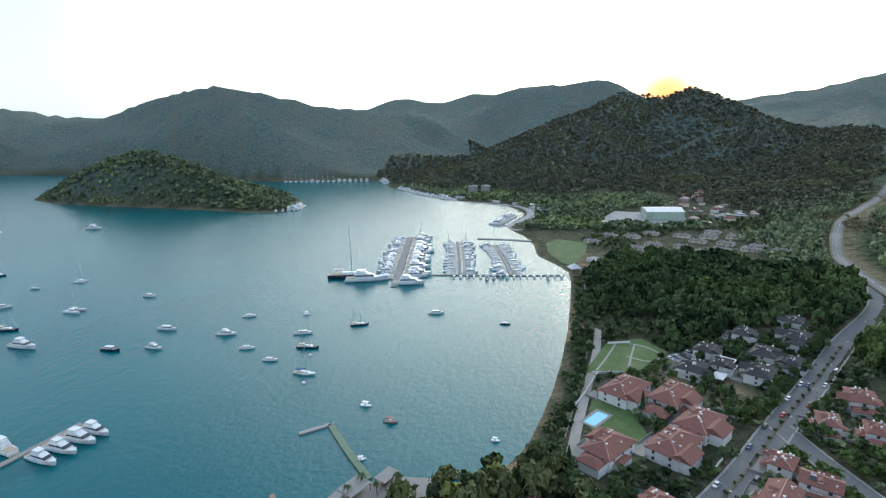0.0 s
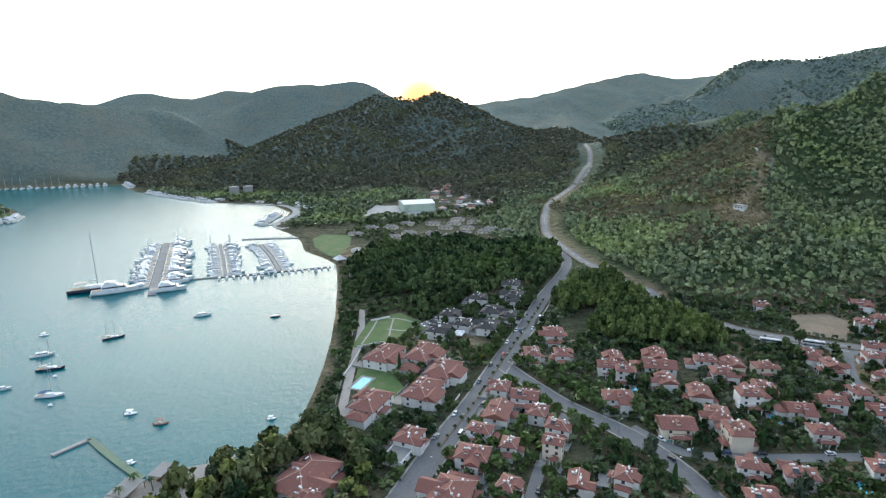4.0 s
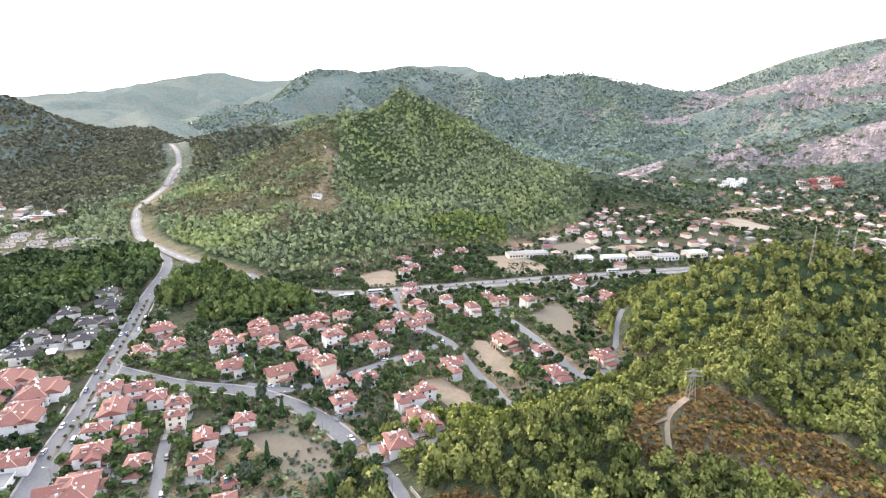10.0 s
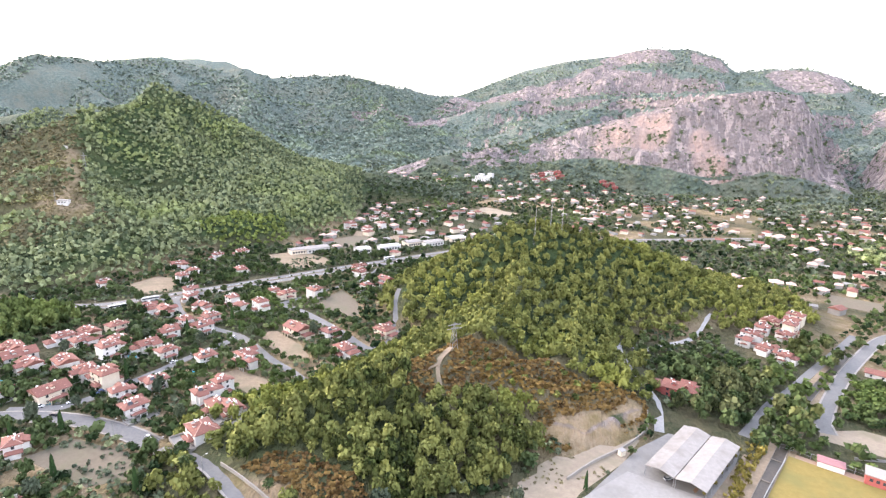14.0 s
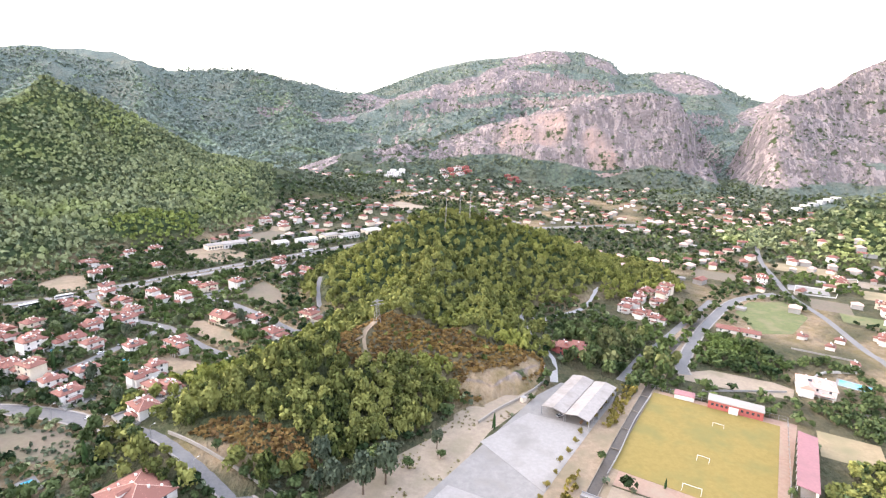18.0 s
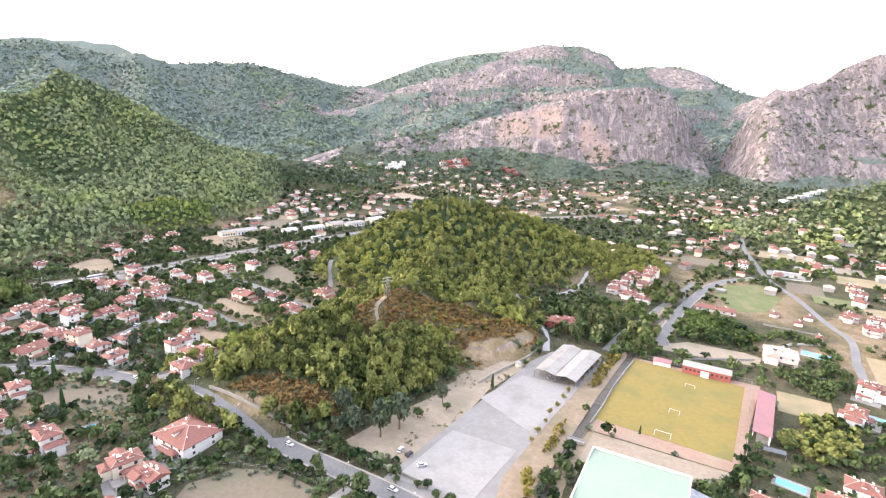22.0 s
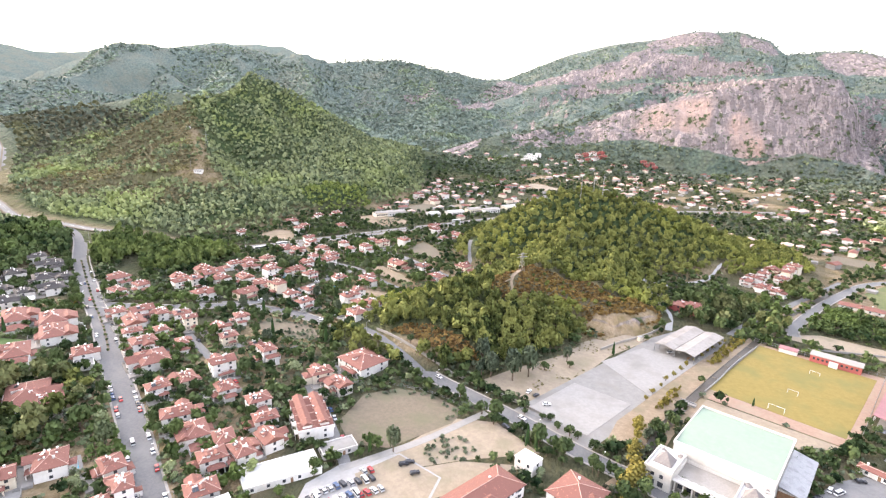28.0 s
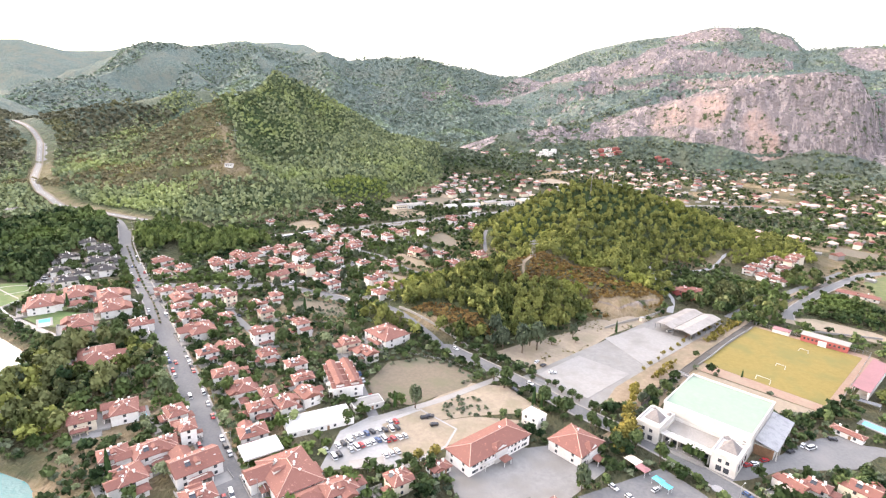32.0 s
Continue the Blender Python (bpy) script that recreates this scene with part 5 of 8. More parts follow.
QUAY_SIDE = [(-169, 71, 12), (-234, 100, 14), (-203, 53, 12), (-193, 66, 15), (-127, 69, 13), (-153, 60, 9), (-158, 46, 18), (-170, 38, 12), (-154, 30, 14), (-136, 44, 20), (-122, 29, 13), (-76, 49, 14), (-57, 60, 9), (-46, 75, 7), (3, 68, 8), (92, 107, 10), (101, 109, 9), (118, 112, 11), (-157, 50, 12), (-158, 63, 9), (-80, 53, 8)]
EAST_SIDE = [(322, 386, 12), (336, 377, 12), (318, 356, 13), (374, 447, 14), (384, 468, 13), (397, 440, 13), (401, 548, 17), (240, 256, 12), (214, 230, 13), (172, 168, 14), (156, 158, 12), (250, 246, 9), (481, 556, 14), (312, 529, 10), (300, 535, 12), (263, 388, 7), (272, 369, 7), (288, 382, 7), (268, 340, 7), (155, 445, 12), (177, 471, 12), (199, 481, 13), (157, 420, 11), (180, 450, 12), (168, 458, 11), (147, 432, 11), (188, 462, 11), (192, 470, 11), (163, 409, 11)]
rng = random.Random(5)
for quarter, facing in ((HARBOUR_SIDE, -39), (MID_TOWN, -25), (KNOLL_SIDE, -32), (UPPER_ROAD, 50), (QUAY_SIDE, -37), (EAST_SIDE, -35)):
    for x, y, w in quarter:
        wall = "cream" if rng.random() < 0.15 else "plaster"
        n = 2 if rng.random() < 0.85 else 3
        tone = "cream" if wall == "cream" else "white"
        house(x, y, w * 0.86, facing + rng.uniform(-7, 7) + rng.choice((0, 90)), f"{tone} plastered {'one' if w <= 8 else 'two' if n == 2 else 'three'}-storey house with a red tiled roof", rng,
              storeys=n if w > 8 else 1, wall=wall, wing=rng.random() < 0.7, solar=rng.random() < 0.6, group="red-roofed town houses", gable=rng.random() < 0.3)

# Seaside villas: long and low with stepped red roofs.
for x, y, w, d in ((-348, 150, 24, 15), (-343, 172, 24, 14), (-319, 177, 21, 14), (-300, 161, 22, 14), (-296, 134, 20, 13)):
    house(x, y, w, -40, "long white seaside villa with a stepped red roof", rng, d=d, group="seaside villas", solar=True)
house(-247, 101, 24, -42, "large red-roofed building among dark trees", rng, d=17)
house(-262, 145, 12, -40, "white house with a red roof beside the avenue", rng)
house(-254, 138, 11, -40, "white flat-roofed annexe beside the avenue", rng, storeys=1, flat=True, roof="concrete_pale", wing=False)
house(-111, 185, 21, -30, "large square house with a broad red hipped roof", rng, d=19, wing=False, solar=False, rise=3.2)
for k in range(4):
    house(-119 + 4.2 * k, 134 - 5.2 * k, 8, -52, "narrow white terraced house with a red gabled roof", rng, d=15, storeys=2, gable=True, group="terraced houses", wing=False, party=True)
house(-98, 51, 24, -38, "large building with a red hipped roof by the avenue", rng, d=18, rise=3.5)
# Dark-roofed hotel houses behind the lawn.
for x, y, w in ((-375, 190, 15), (-371, 223, 16), (-381, 207, 12), (-397, 236, 16), (-416, 262, 16), (-400, 205, 13), (-425, 235, 14), (-440, 270, 13), (-385, 245, 12)):
    house(x, y, w, -35, "white hotel house with a dark tiled roof", rng, roof="dark_roof", group="dark-roofed hotel houses", solar=False)
# Low huts of the holiday village near the hangar.
for x, y in ((-701, 179), (-733, 203), (-670, 221), (-685, 241), (-727, 227), (-744, 252), (-731, 283), (-674, 268), (-703, 292), (-725, 310), (-749, 323), (-691, 317), (-713, 334), (-656, 328), (-668, 341), (-641, 350), (-651, 282), (-662, 303)):
    house(x, y, 17, 52, "low cream holiday hut with a brown-grey roof", rng, d=8, storeys=1, wall="cream", roof="slate_cap", wing=False, solar=False, group="holiday huts")

# ---- larger buildings ----
def window_row(home, a, b, z, n, size=1.0):
    """n windows in a row on the wall between two local points."""
    a, b = Vector(a), Vector(b)
    turn = math.degrees(math.atan2(b.y - a.y, b.x - a.x))
    for k in range(n):
        p = a.lerp(b, (k + 0.5) / n)
        share("window", WINDOW, home, pose(p.x, p.y, z, 0, 0, turn) @ Matrix.Diagonal((size, 1, size, 1)))


def ring_wall(bm, x0, x1, y0, y1, z0, z1, t=0.4):
    add_box(bm, x0, x1, y0, y0 + t, z0, z1)
    add_box(bm, x0, x1, y1 - t, y1, z0, z1)
    add_box(bm, x0, x0 + t, y0 + t, y1 - t, z0, z1)
    add_box(bm, x1 - t, x1, y0 + t, y1 - t, z0, z1)
    return bm


def civic_hall():
    hall = thing("event_hall", pose(72, 152, 1.0, 0, 0, -27), "large white hall with a pale mint roof and pyramid-topped corner towers", "hall")
    TAKEN.append((70, 148, 30))
    part("wall", box(-19, 19, -19, 19, -0.5, 11), M["marble_white"], hall)
    part("parapet", ring_wall(bmesh.new(), -19.3, 19.3, -19.3, 19.3, 11, 12.2, 0.6), M["marble_white"], hall)
    bm = bmesh.new()
    v = [bm.verts.new(p) for p in ((-18.7, -18.7, 11.3), (18.7, -18.7, 11.3), (18.7, 18.7, 11.3), (-18.7, 18.7, 11.3), (-18.7, 0, 12.6), (18.7, 0, 12.6))]
    for f in ((0, 1, 5, 4), (4, 5, 2, 3), (0, 4, 3), (1, 2, 5)):
        bm.faces.new([v[i] for i in f])
    part("roof", bm, M["mint_roof"], hall, "pale mint sheet roof")
    part("front_block", box(-24, -13, -38, -19.5, -0.5, 8), M["marble_white"], hall)
    part("front_block", box(9, 19, -38, -19.5, -0.5, 8), M["marble_white"], hall)
    part("terrace", box(-13, 9, -34, -19.5, -0.5, 5), M["paving"], hall, "sunken paved roof terrace")
    part("entrance_steps", add_box(box(-11, 7, -39.5, -34, -0.5, 0.5), -10, 6, -37.5, -34, 0.5, 1.1), M["concrete_pale"], hall)
    part("gallery", add_box(box(-13, 9, -34.6, -34, 5, 6.1), -13, 9, -36.5, -34.6, 5.3, 5.8), M["marble_white"], hall)
    for k in range(7):
        part("column", tube((-12 + 3.3 * k, -35.8, -0.5), (-12 + 3.3 * k, -35.8, 5.3), 0.35, 0.3, 10), M["marble_white"], hall)
        part("planter", tube((-12 + 3.3 * k, -33, 5), (-12 + 3.3 * k, -33, 5.7), 0.9, 1.1, 12), M["marble_white"], hall)
    part("terrace_wall", ring_wall(bmesh.new(), -13, 9, -33.9, -19.52, 5, 6.4, 0.4), M["marble_white"], hall)
    for x in (-18.5, 14):
        part("tower_roof", add_hip(bmesh.new(), x - 3.4, x + 3.4, -33, -26.2, 8.2, 4.4, 0.2), M["slate_cap"], hall, "grey-brown pyramid roof")
        part("tower_band", ring_wall(bmesh.new(), x - 5.4, x + 5.4, -38.1, -22, 7.6, 8.8, 0.5), M["marble_white"], hall)
    for x, y, z, r in ((-14.5, -22.5, 8.0, 1.5), (-21.5, -22.0, 8.0, 1.2), (10.8, -22.5, 8.0, 1.6), (17, -21.5, 8.0, 1.3)):
        part("skylight", tube((x, y, z), (x, y, z + 0.8), r, r * 0.45, 14), M["slate_cap"], hall, "round grey skylight")
    part("side_hall", box(19.2, 27, -12, 18, -0.5, 5.2), M["marble_white"], hall)
    bm = bmesh.new()
    v = [bm.verts.new(p) for p in ((19.2, -13, 7.2), (28.5, -13, 5.3), (28.5, 19, 5.3), (19.2, 19, 7.2), (19.2, -13, 6.9), (28.5, -13, 5.0), (28.5, 19, 5.0), (19.2, 19, 6.9))]
    for f in ((0, 1, 2, 3), (7, 6, 5, 4), (0, 4, 5, 1), (1, 5, 6, 2), (2, 6, 7, 3)):
        bm.faces.new([v[i] for i in f])
    part("side_roof", bm, M["rail_grey"], hall, "grey lean-to roof")
    for k in range(6):
        part("column", box(28, 28.4, -12 + 6 * k, -11.6 + 6 * k, -0.5, 5.1), M["marble_white"], hall)
    part("side_panel", box(19.3, 27, -12.4, -12.02, 0, 4.6), M["timber"], hall, "reddish timber infill")
    window_row(hall, (-22, -38), (-15, -38), 2.2, 2, 1.8)
    window_row(hall, (11, -38), (17, -38), 2.2, 2, 1.8)
    window_row(hall, (-22, -38), (-15, -38), 5.8, 2, 1.2)
    window_row(hall, (11, -38), (17, -38), 5.8, 2, 1.2)
    window_row(hall, (-12, -34), (8, -34), 2.6, 6, 1.5)
    window_row(hall, (19, -36), (19, -22), 3.5, 3, 2.0)
    window_row(hall, (-24, -20), (-24, -36), 3.5, 3, 1.5)
    window_row(hall, (-19, 18), (-19, -18), 7.5, 6, 1.6)


civic_hall()


def market_shed():
    shed = thing("market_shed", pose(75, 275, 1.1, 0, 0, 57), "open market shed with two pale sheet roofs on posts", "shed")
    TAKEN.append((75, 275, 26))
    for s in (-1, 1):
        bm = bmesh.new()
        y0, y1, ym = (0.2, 12.5, 6.3) if s > 0 else (-12.5, -0.2, -6.3)
        p = [(-22.5, y0, 4.9), (22.5, y0, 4.9), (22.5, ym, 6.2), (-22.5, ym, 6.2), (22.5, y1, 4.9), (-22.5, y1, 4.9)]
        up, lo = [bm.verts.new(q) for q in p], [bm.verts.new((q[0], q[1], q[2] - 0.2)) for q in p]
        for f in ((0, 1, 2, 3), (3, 2, 4, 5)):
            bm.faces.new([up[i] for i in f])
            bm.faces.new([lo[i] for i in f[::-1]])
        for a, b in ((0, 1), (4, 5), (1, 2), (2, 4), (5, 3), (3, 0)):
            bm.faces.new((up[b], up[a], lo[a], lo[b]))
        part("roof", bm, M["sheet_roof"], shed, "weathered pale sheet roof")
        for k in range(7):
            for y in (y0 + 0.2, y1 - 0.2):
                part("post", box(-22 + 7.3 * k, -21.7 + 7.3 * k, y - 0.12, y + 0.12, -0.4, 4.75), M["rail_grey"], shed)
    for k in range(8):
        part("stall_table", add_box(box(-19 + 5 * k, -16 + 5 * k, -8, -6.6, 0.75, 0.85), -18.5 + 5 * k, -16.5 + 5 * k, -7.5, -7.1, -0.1, 0.75), M["timber"], shed)
    tank = thing("utility_kiosk", pose(45, 276, 1.0, 0, 0, 40), "small cream plastered kiosk", "kiosk")
    part("wall", box(-1.4, 1.4, -1.1, 1.1, -0.3, 2.6), M["cream"], tank)
    part("roof", box(-1.6, 1.6, -1.3, 1.3, 2.6, 2.8), M["concrete"], tank)


market_shed()
rb = random.Random(21)
school = house(-28, 95, 36, 56, "long white school with a red hipped roof and a pediment", rb, d=14.5, storeys=2, wing=False, solar=False, category="school", name="school", rise=3.2, plain=True)
window_row(school, (-17, -7.25), (17, -7.25), 1.5, 15, 0.85)
window_row(school, (-17, -7.25), (17, -7.25), 4.3, 15, 0.85)
school2 = house(8, 108, 17, 59, "white school annexe with a red hipped roof", rb, d=16.5, storeys=2, wing=False, solar=False, category="school", name="school", rise=3.4, plain=True)
window_row(school2, (-8, -8.25), (8, -8.25), 1.5, 8, 0.85)
window_row(school2, (-8, -8.25), (8, -8.25), 4.3, 8, 0.85)
for ob, half, front in ((school, 3.6, -7.25), (school2, 2.6, -8.25)):
    bm = box(-half, half, front - 0.7, front + 0.2, -0.4, 6.2)
    v = [bm.verts.new(p) for p in ((-half, front - 0.7, 6.2), (half, front - 0.7, 6.2), (0, front - 0.7, 8.0))]
    bm.faces.new(v)
    part("pediment", bm, M["plaster"], ob, "white gabled centre bay")
    part("pediment_roof", add_hip(bmesh.new(), -half, half, front - 0.8, front + 4.5, 6.2, 1.9, 0.35, 0.15, gable=False), M["roof_tiles"], ob)
    part("porch_roof", add_hip(bmesh.new(), -2.2, 2.2, front - 4.6, front - 0.72, 2.8, 0.9, 0.2), M["roof_tiles"], ob)
    for sx in (-1.9, 1.9):
        part("post", box(sx - 0.15, sx + 0.15, front - 4.4, front - 4.1, -0.3, 2.6), M["plaster"], ob)
for x, y, w, lab in ((-44, 76, 7, "small red-roofed shed beside the school"), (-58, 66, 7, "small red-roofed shed beside the car park")):
    house(x, y, w, 56, lab, rb, d=5, storeys=1, wing=False, solar=False, plain=True)
house(130, 160.5, 13, -38, "long terracotta-roofed garden pergola", rb, d=4, storeys=1, wing=False, solar=False, plain=True)
for x, y, w, mt, lab in ((32, 106, 6, "cream", "pale cream canvas cafe awning"), (35.5, 101.5, 5, "pink_sheet", "faded maroon cafe awning"), (41, 96, 4, "pool_water", "turquoise cafe parasol roof"), (44, 93, 3.5, "pool_water", "turquoise cafe parasol roof")):
    cafe = thing("cafe_awning", pose(x, y, 1.05, 0, 0, -40), lab, "awning", group="cafe awnings")
    part("canopy", add_hip(bmesh.new(), -w / 2, w / 2, -w / 2.6, w / 2.6, 2.6, 0.6, 0.1, 0.1), M[mt], cafe)
    for sx in (-1, 1):
        for sy in (-1, 1):
            part("pole", tube((sx * w * 0.45, sy * w * 0.35, -0.2), (sx * w * 0.45, sy * w * 0.35, 2.55), 0.06), M["pale_metal"], cafe)
house(-12, 123, 9, -30, "small white flat-roofed block beside the school", rb, d=7, storeys=2, flat=True, roof="white_roof", wing=False)
house(-107, 90, 30, 43, "long low white workshop with a flat white roof", rb, d=13, storeys=1, flat=True, roof="white_roof", wing=False)
house(-92, 111, 15, 43, "white flat-roofed outbuilding beside the lane", rb, d=8, storeys=1, flat=True, roof="concrete_pale", wing=False)
canopy = thing("station_canopy", pose(-117, 60, 1.1, 0, 0, 50), "white flat canopy of a filling station", "canopy")
part("roof", box(-8, 8, -5.5, 5.5, 4.6, 5.3), M["white_roof"], canopy)
for x in (-6, 6):
    for y in (-3.5, 3.5):
        part("post", box(x - 0.2, x + 0.2, y - 0.2, y + 0.2, -0.4, 4.6), M["pale_metal"], canopy)
TAKEN.append((-117, 60, 9))
carport = thing("carport", pose(-73, 68, 1.1, 0, 0, 30), "grey sheet carport beside the car park", "carport")
part("roof", box(-7, 7, -2.6, 2.6, 2.7, 2.85), M["sheet_roof"], carport)
for x in (-6.6, 0, 6.6):
    part("post", box(x - 0.08, x + 0.08, 2.2, 2.4, -0.3, 2.7), M["rail_grey"], carport)
    part("post", box(x - 0.08, x + 0.08, -2.4, -2.2, -0.3, 2.7), M["rail_grey"], carport)

for x, y, turn in ((-369, 202, -35), (-380, 211, -35), (-390, 213, 55)):
    sail = thing("terrace_canopy", pose(x, y, 1.1, 0, 0, turn), "white canopy over the hotel terrace", "canopy", group="hotel terrace canopies")
    part("canopy", add_hip(bmesh.new(), -4.5, 4.5, -3, 3, 2.8, 0.9, 0.1, 0.1), M["white_paint"], sail)
    for sx in (-4.3, 4.3):
        for sy in (-2.8, 2.8):
            part("pole", tube((sx, sy, -0.2), (sx, sy, 2.75), 0.07), M["pale_metal"], sail)
LAWN_PATHS = ([(-376, 140), (-398, 150), (-418, 158)], [(-380, 158), (-398, 163), (-414, 168)], [(-418, 158), (-412, 172), (-400, 180), (-390, 172), (-396, 160)])
for line in LAWN_PATHS:
    tagged(part("path", ribbon(bmesh.new(), spline(line, 3.0), 0.6, -0.6, 0.16), M["paving"]), "pale path across the hotel lawn", "path", kind="structure")

# Clubhouse, grandstand and fittings of the football pitch.
club = thing("clubhouse", pose(158, 276, 1.0, 0, 0, -28), "low red clubhouse with a pale stone-coloured roof", "clubhouse")
TAKEN.append((158, 276, 14))
part("wall", box(-13, 13, -4, 4, -0.4, 4.4), M["red_paint"], club)
part("roof", box(-13.4, 13.4, -4.4, 4.4, 4.4, 4.8), M["paving"], club)
part("porch", box(-3, 1.5, -5.4, -4.02, -0.4, 3.4), M["plaster"], club, "white entrance porch")
window_row(club, (-12, -4), (-3, -4), 2.6, 4)
window_row(club, (2, -4), (12, -4), 2.6, 4)
store = thing("changing_room", pose(136, 288, 1.0, 0, 0, -25), "small white block with a red sheet roof", "outbuilding")
part("wall", box(-5, 5, -3, 3, -0.4, 2.8), M["plaster"], store)
part("roof", add_hip(bmesh.new(), -5, 5, -3, 3, 2.8, 1.0, 0.3), M["pink_sheet"], store)
stand = thing("grandstand", pose(163, 226, 1.0, 0, 0, 58), "small grandstand under a faded pink sheet roof", "grandstand")
TAKEN.append((163, 226, 20))
for k in range(5):
    part("step", box(-24, 24, -0.2 - 1.0 * k, 0.8 - 1.0 * k, -0.3, 0.45 + 0.45 * k), M["concrete_pale"], stand)
part("back_wall", box(-24.2, 24.2, -5.0, -4.3, -0.3, 4.6), M["plaster"], stand)
bm = bmesh.new()
v = [bm.verts.new(p) for p in ((-25, -5.4, 4.9), (25, -5.4, 4.9), (25, 3.0, 5.9), (-25, 3.0, 5.9), (-25, -5.4, 4.7), (25, -5.4, 4.7), (25, 3.0, 5.7), (-25, 3.0, 5.7))]
for f in ((0, 1, 2, 3), (7, 6, 5, 4), (0, 4, 5, 1), (1, 5, 6, 2), (2, 6, 7, 3), (3, 7, 4, 0)):
    bm.faces.new([v[i] for i in f])
part("roof", bm, M["pink_sheet"], stand, "faded pink ribbed roof")
for k in range(8):
    part("post", box(-24 + 6.8 * k, -23.8 + 6.8 * k, 2.4, 2.6, -0.3, 5.65), M["white_paint"], stand)


def goal(x, y, turn, wide):
    g = thing("football_goal", pose(x, y, 1.13, 0, 0, turn), "white metal football goal on the pitch", "goal", group="football goals")
    h = 2.44 if wide > 6 else 2.0
    for s in (-1, 1):
        part("post", tube((s * wide / 2, 0, 0), (s * wide / 2, 0, h), 0.1), M["white_paint"], g)
        part("stay", tube((s * wide / 2, 0, h), (s * wide / 2, 1.6, 0), 0.06), M["white_paint"], g)
    part("crossbar", tube((-wide / 2 - 0.1, 0, h), (wide / 2 + 0.1, 0, h), 0.1), M["white_paint"], g)


goal(105.5, 207, 150, 7.3)
goal(150, 276, -30, 7.3)
goal(120, 229, 150, 5.0)
goal(140.5, 258, -30, 5.0)


def fence(name, line, high, label, material, step=4.0, rails=2):
    f = thing(name, pose(0, 0, 0), label, "fence")
    ln = spline(line, step)
    for p in ln:
        z = ground_z(p.x, p.y)
        part("post", box(p.x - 0.07, p.x + 0.07, p.y - 0.07, p.y + 0.07, z - 0.3, z + high), material, f)
    for k in range(rails):
        bm = bmesh.new()
        for p, q in zip(ln, ln[1:]):
            h = high * (k + 1) / rails - 0.05
            add_tube(bm, (p.x, p.y, ground_z(p.x, p.y) + h), (q.x, q.y, ground_z(q.x, q.y) + h), 0.05, 0.05, 4)
        part("rail", bm, material, f)


def wall_line(line, high, thick, material, label):
    bm = ribbon(bmesh.new(), spline(line, 4.0), thick / 2, -thick / 2, high, high + 0.6)
    return tagged(part("wall_garden", bm, material), label, "wall", kind="structure")


fence("pitch_fence", [(119, 298), (180, 266)], 3.0, "thin metal fence round the football pitch", M["rail_grey"])
fence("pitch_fence", [(180, 266), (133, 184)], 3.0, "thin metal fence round the football pitch", M["rail_grey"])
fence("field_fence", [(-93, 171), (-66, 169), (-49, 161)], 1.4, "low fence beside the bare field", M["rail_grey"], 5.0)
wall_line([(-116, 219), (-70, 197), (-28, 176), (-5, 163)], 1.6, 0.4, M["paving"], "stone wall along the foot of the knoll")
wall_line([(20, 252), (32, 267), (47, 282), (60, 300), (62, 312)], 1.5, 0.5, M["paving"], "pale retaining wall round the quarried foot of the knoll")
wall_line([(-282, 112), (-302, 116), (-340, 125), (-390, 136), (-440, 143), (-500, 149), (-550, 153)], 0.9, 0.5, M["concrete"], "low sea wall behind the narrow beach")
wall_line([(-158, 478), (-127, 455), (-104, 443)], 1.4, 0.4, M["paving"], "pale stone wall above the lane")
wall_line([(243, 367), (276, 348)], 1.2, 0.3, M["concrete_pale"], "low pale wall between the eastern gardens")
wall_line([(213, 281), (241, 272)], 1.2, 0.3, M["concrete_pale"], "low pale wall between the eastern gardens")
for yard in ([(398, 567), (433, 566), (410, 534), (381, 540), (398, 567)], [(329, 505), (348, 533), (379, 517), (362, 495), (329, 505)]):
    for a, b in zip(yard, yard[1:]):
        wall_line([a, b], 1.1, 0.4, M["plaster"], "low white wall round a fenced plot")
for yard in ([(-331, 122), (-350, 131), (-372, 140)], [(-322, 168), (-306, 183), (-290, 174)], [(-360, 165), (-345, 186), (-330, 196)], [(-414, 152), (-417, 166)], [(-372, 137), (-374, 154)]):
    wall_line(yard, 1.3, 0.3, M["plaster"], "white plastered garden wall")
shelter = thing("solar_shelter", pose(151, 196, 1.0, 0, 0, -25), "low shelter roofed with dark solar panels", "shelter")
TAKEN.append((151, 196, 7))
for k in range(6):
    part("solar_panel", box(-6 + 2 * k, -4.08 + 2 * k, -2, 2, 2.5, 2.62), M["dark_glass"], shelter)
for sx in (-5.8, 5.8):
    for sy in (-1.8, 1.8):
        part("post", box(sx - 0.1, sx + 0.1, sy - 0.1, sy + 0.1, -0.3, 2.5), M["rail_grey"], shelter)
wall_line([(205, 296), (236, 326), (262, 330)], 1.6, 0.3, M["plaster"], "white garden wall of the villa")
wall_line([(150, 297), (200, 300)], 1.2, 0.3, M["concrete"], "low concrete wall behind the pitch")

# Canal: two walls, a bed and a film of water.
CANAL = [(22, 118), (34, 136), (45, 168), (77, 226), (119, 296), (141, 334), (157, 358), (184, 394), (215, 434)]
for bank in (3.4, -3.4):
    tagged(part("ground_bank", ribbon(bmesh.new(), spline(CANAL), bank + 2.2, bank - 2.2, 0.075), M["soil"]), "bare brown bank of the storm canal", "bank", kind="structure")
wall_line([(p[0] - 2.0, p[1] + 1.2) for p in CANAL], 0.5, 0.25, M["canal_stone"], "weathered concrete wall of the storm canal")
wall_line([(p[0] + 2.0, p[1] - 1.2) for p in CANAL], 0.5, 0.25, M["canal_stone"], "weathered concrete wall of the storm canal")
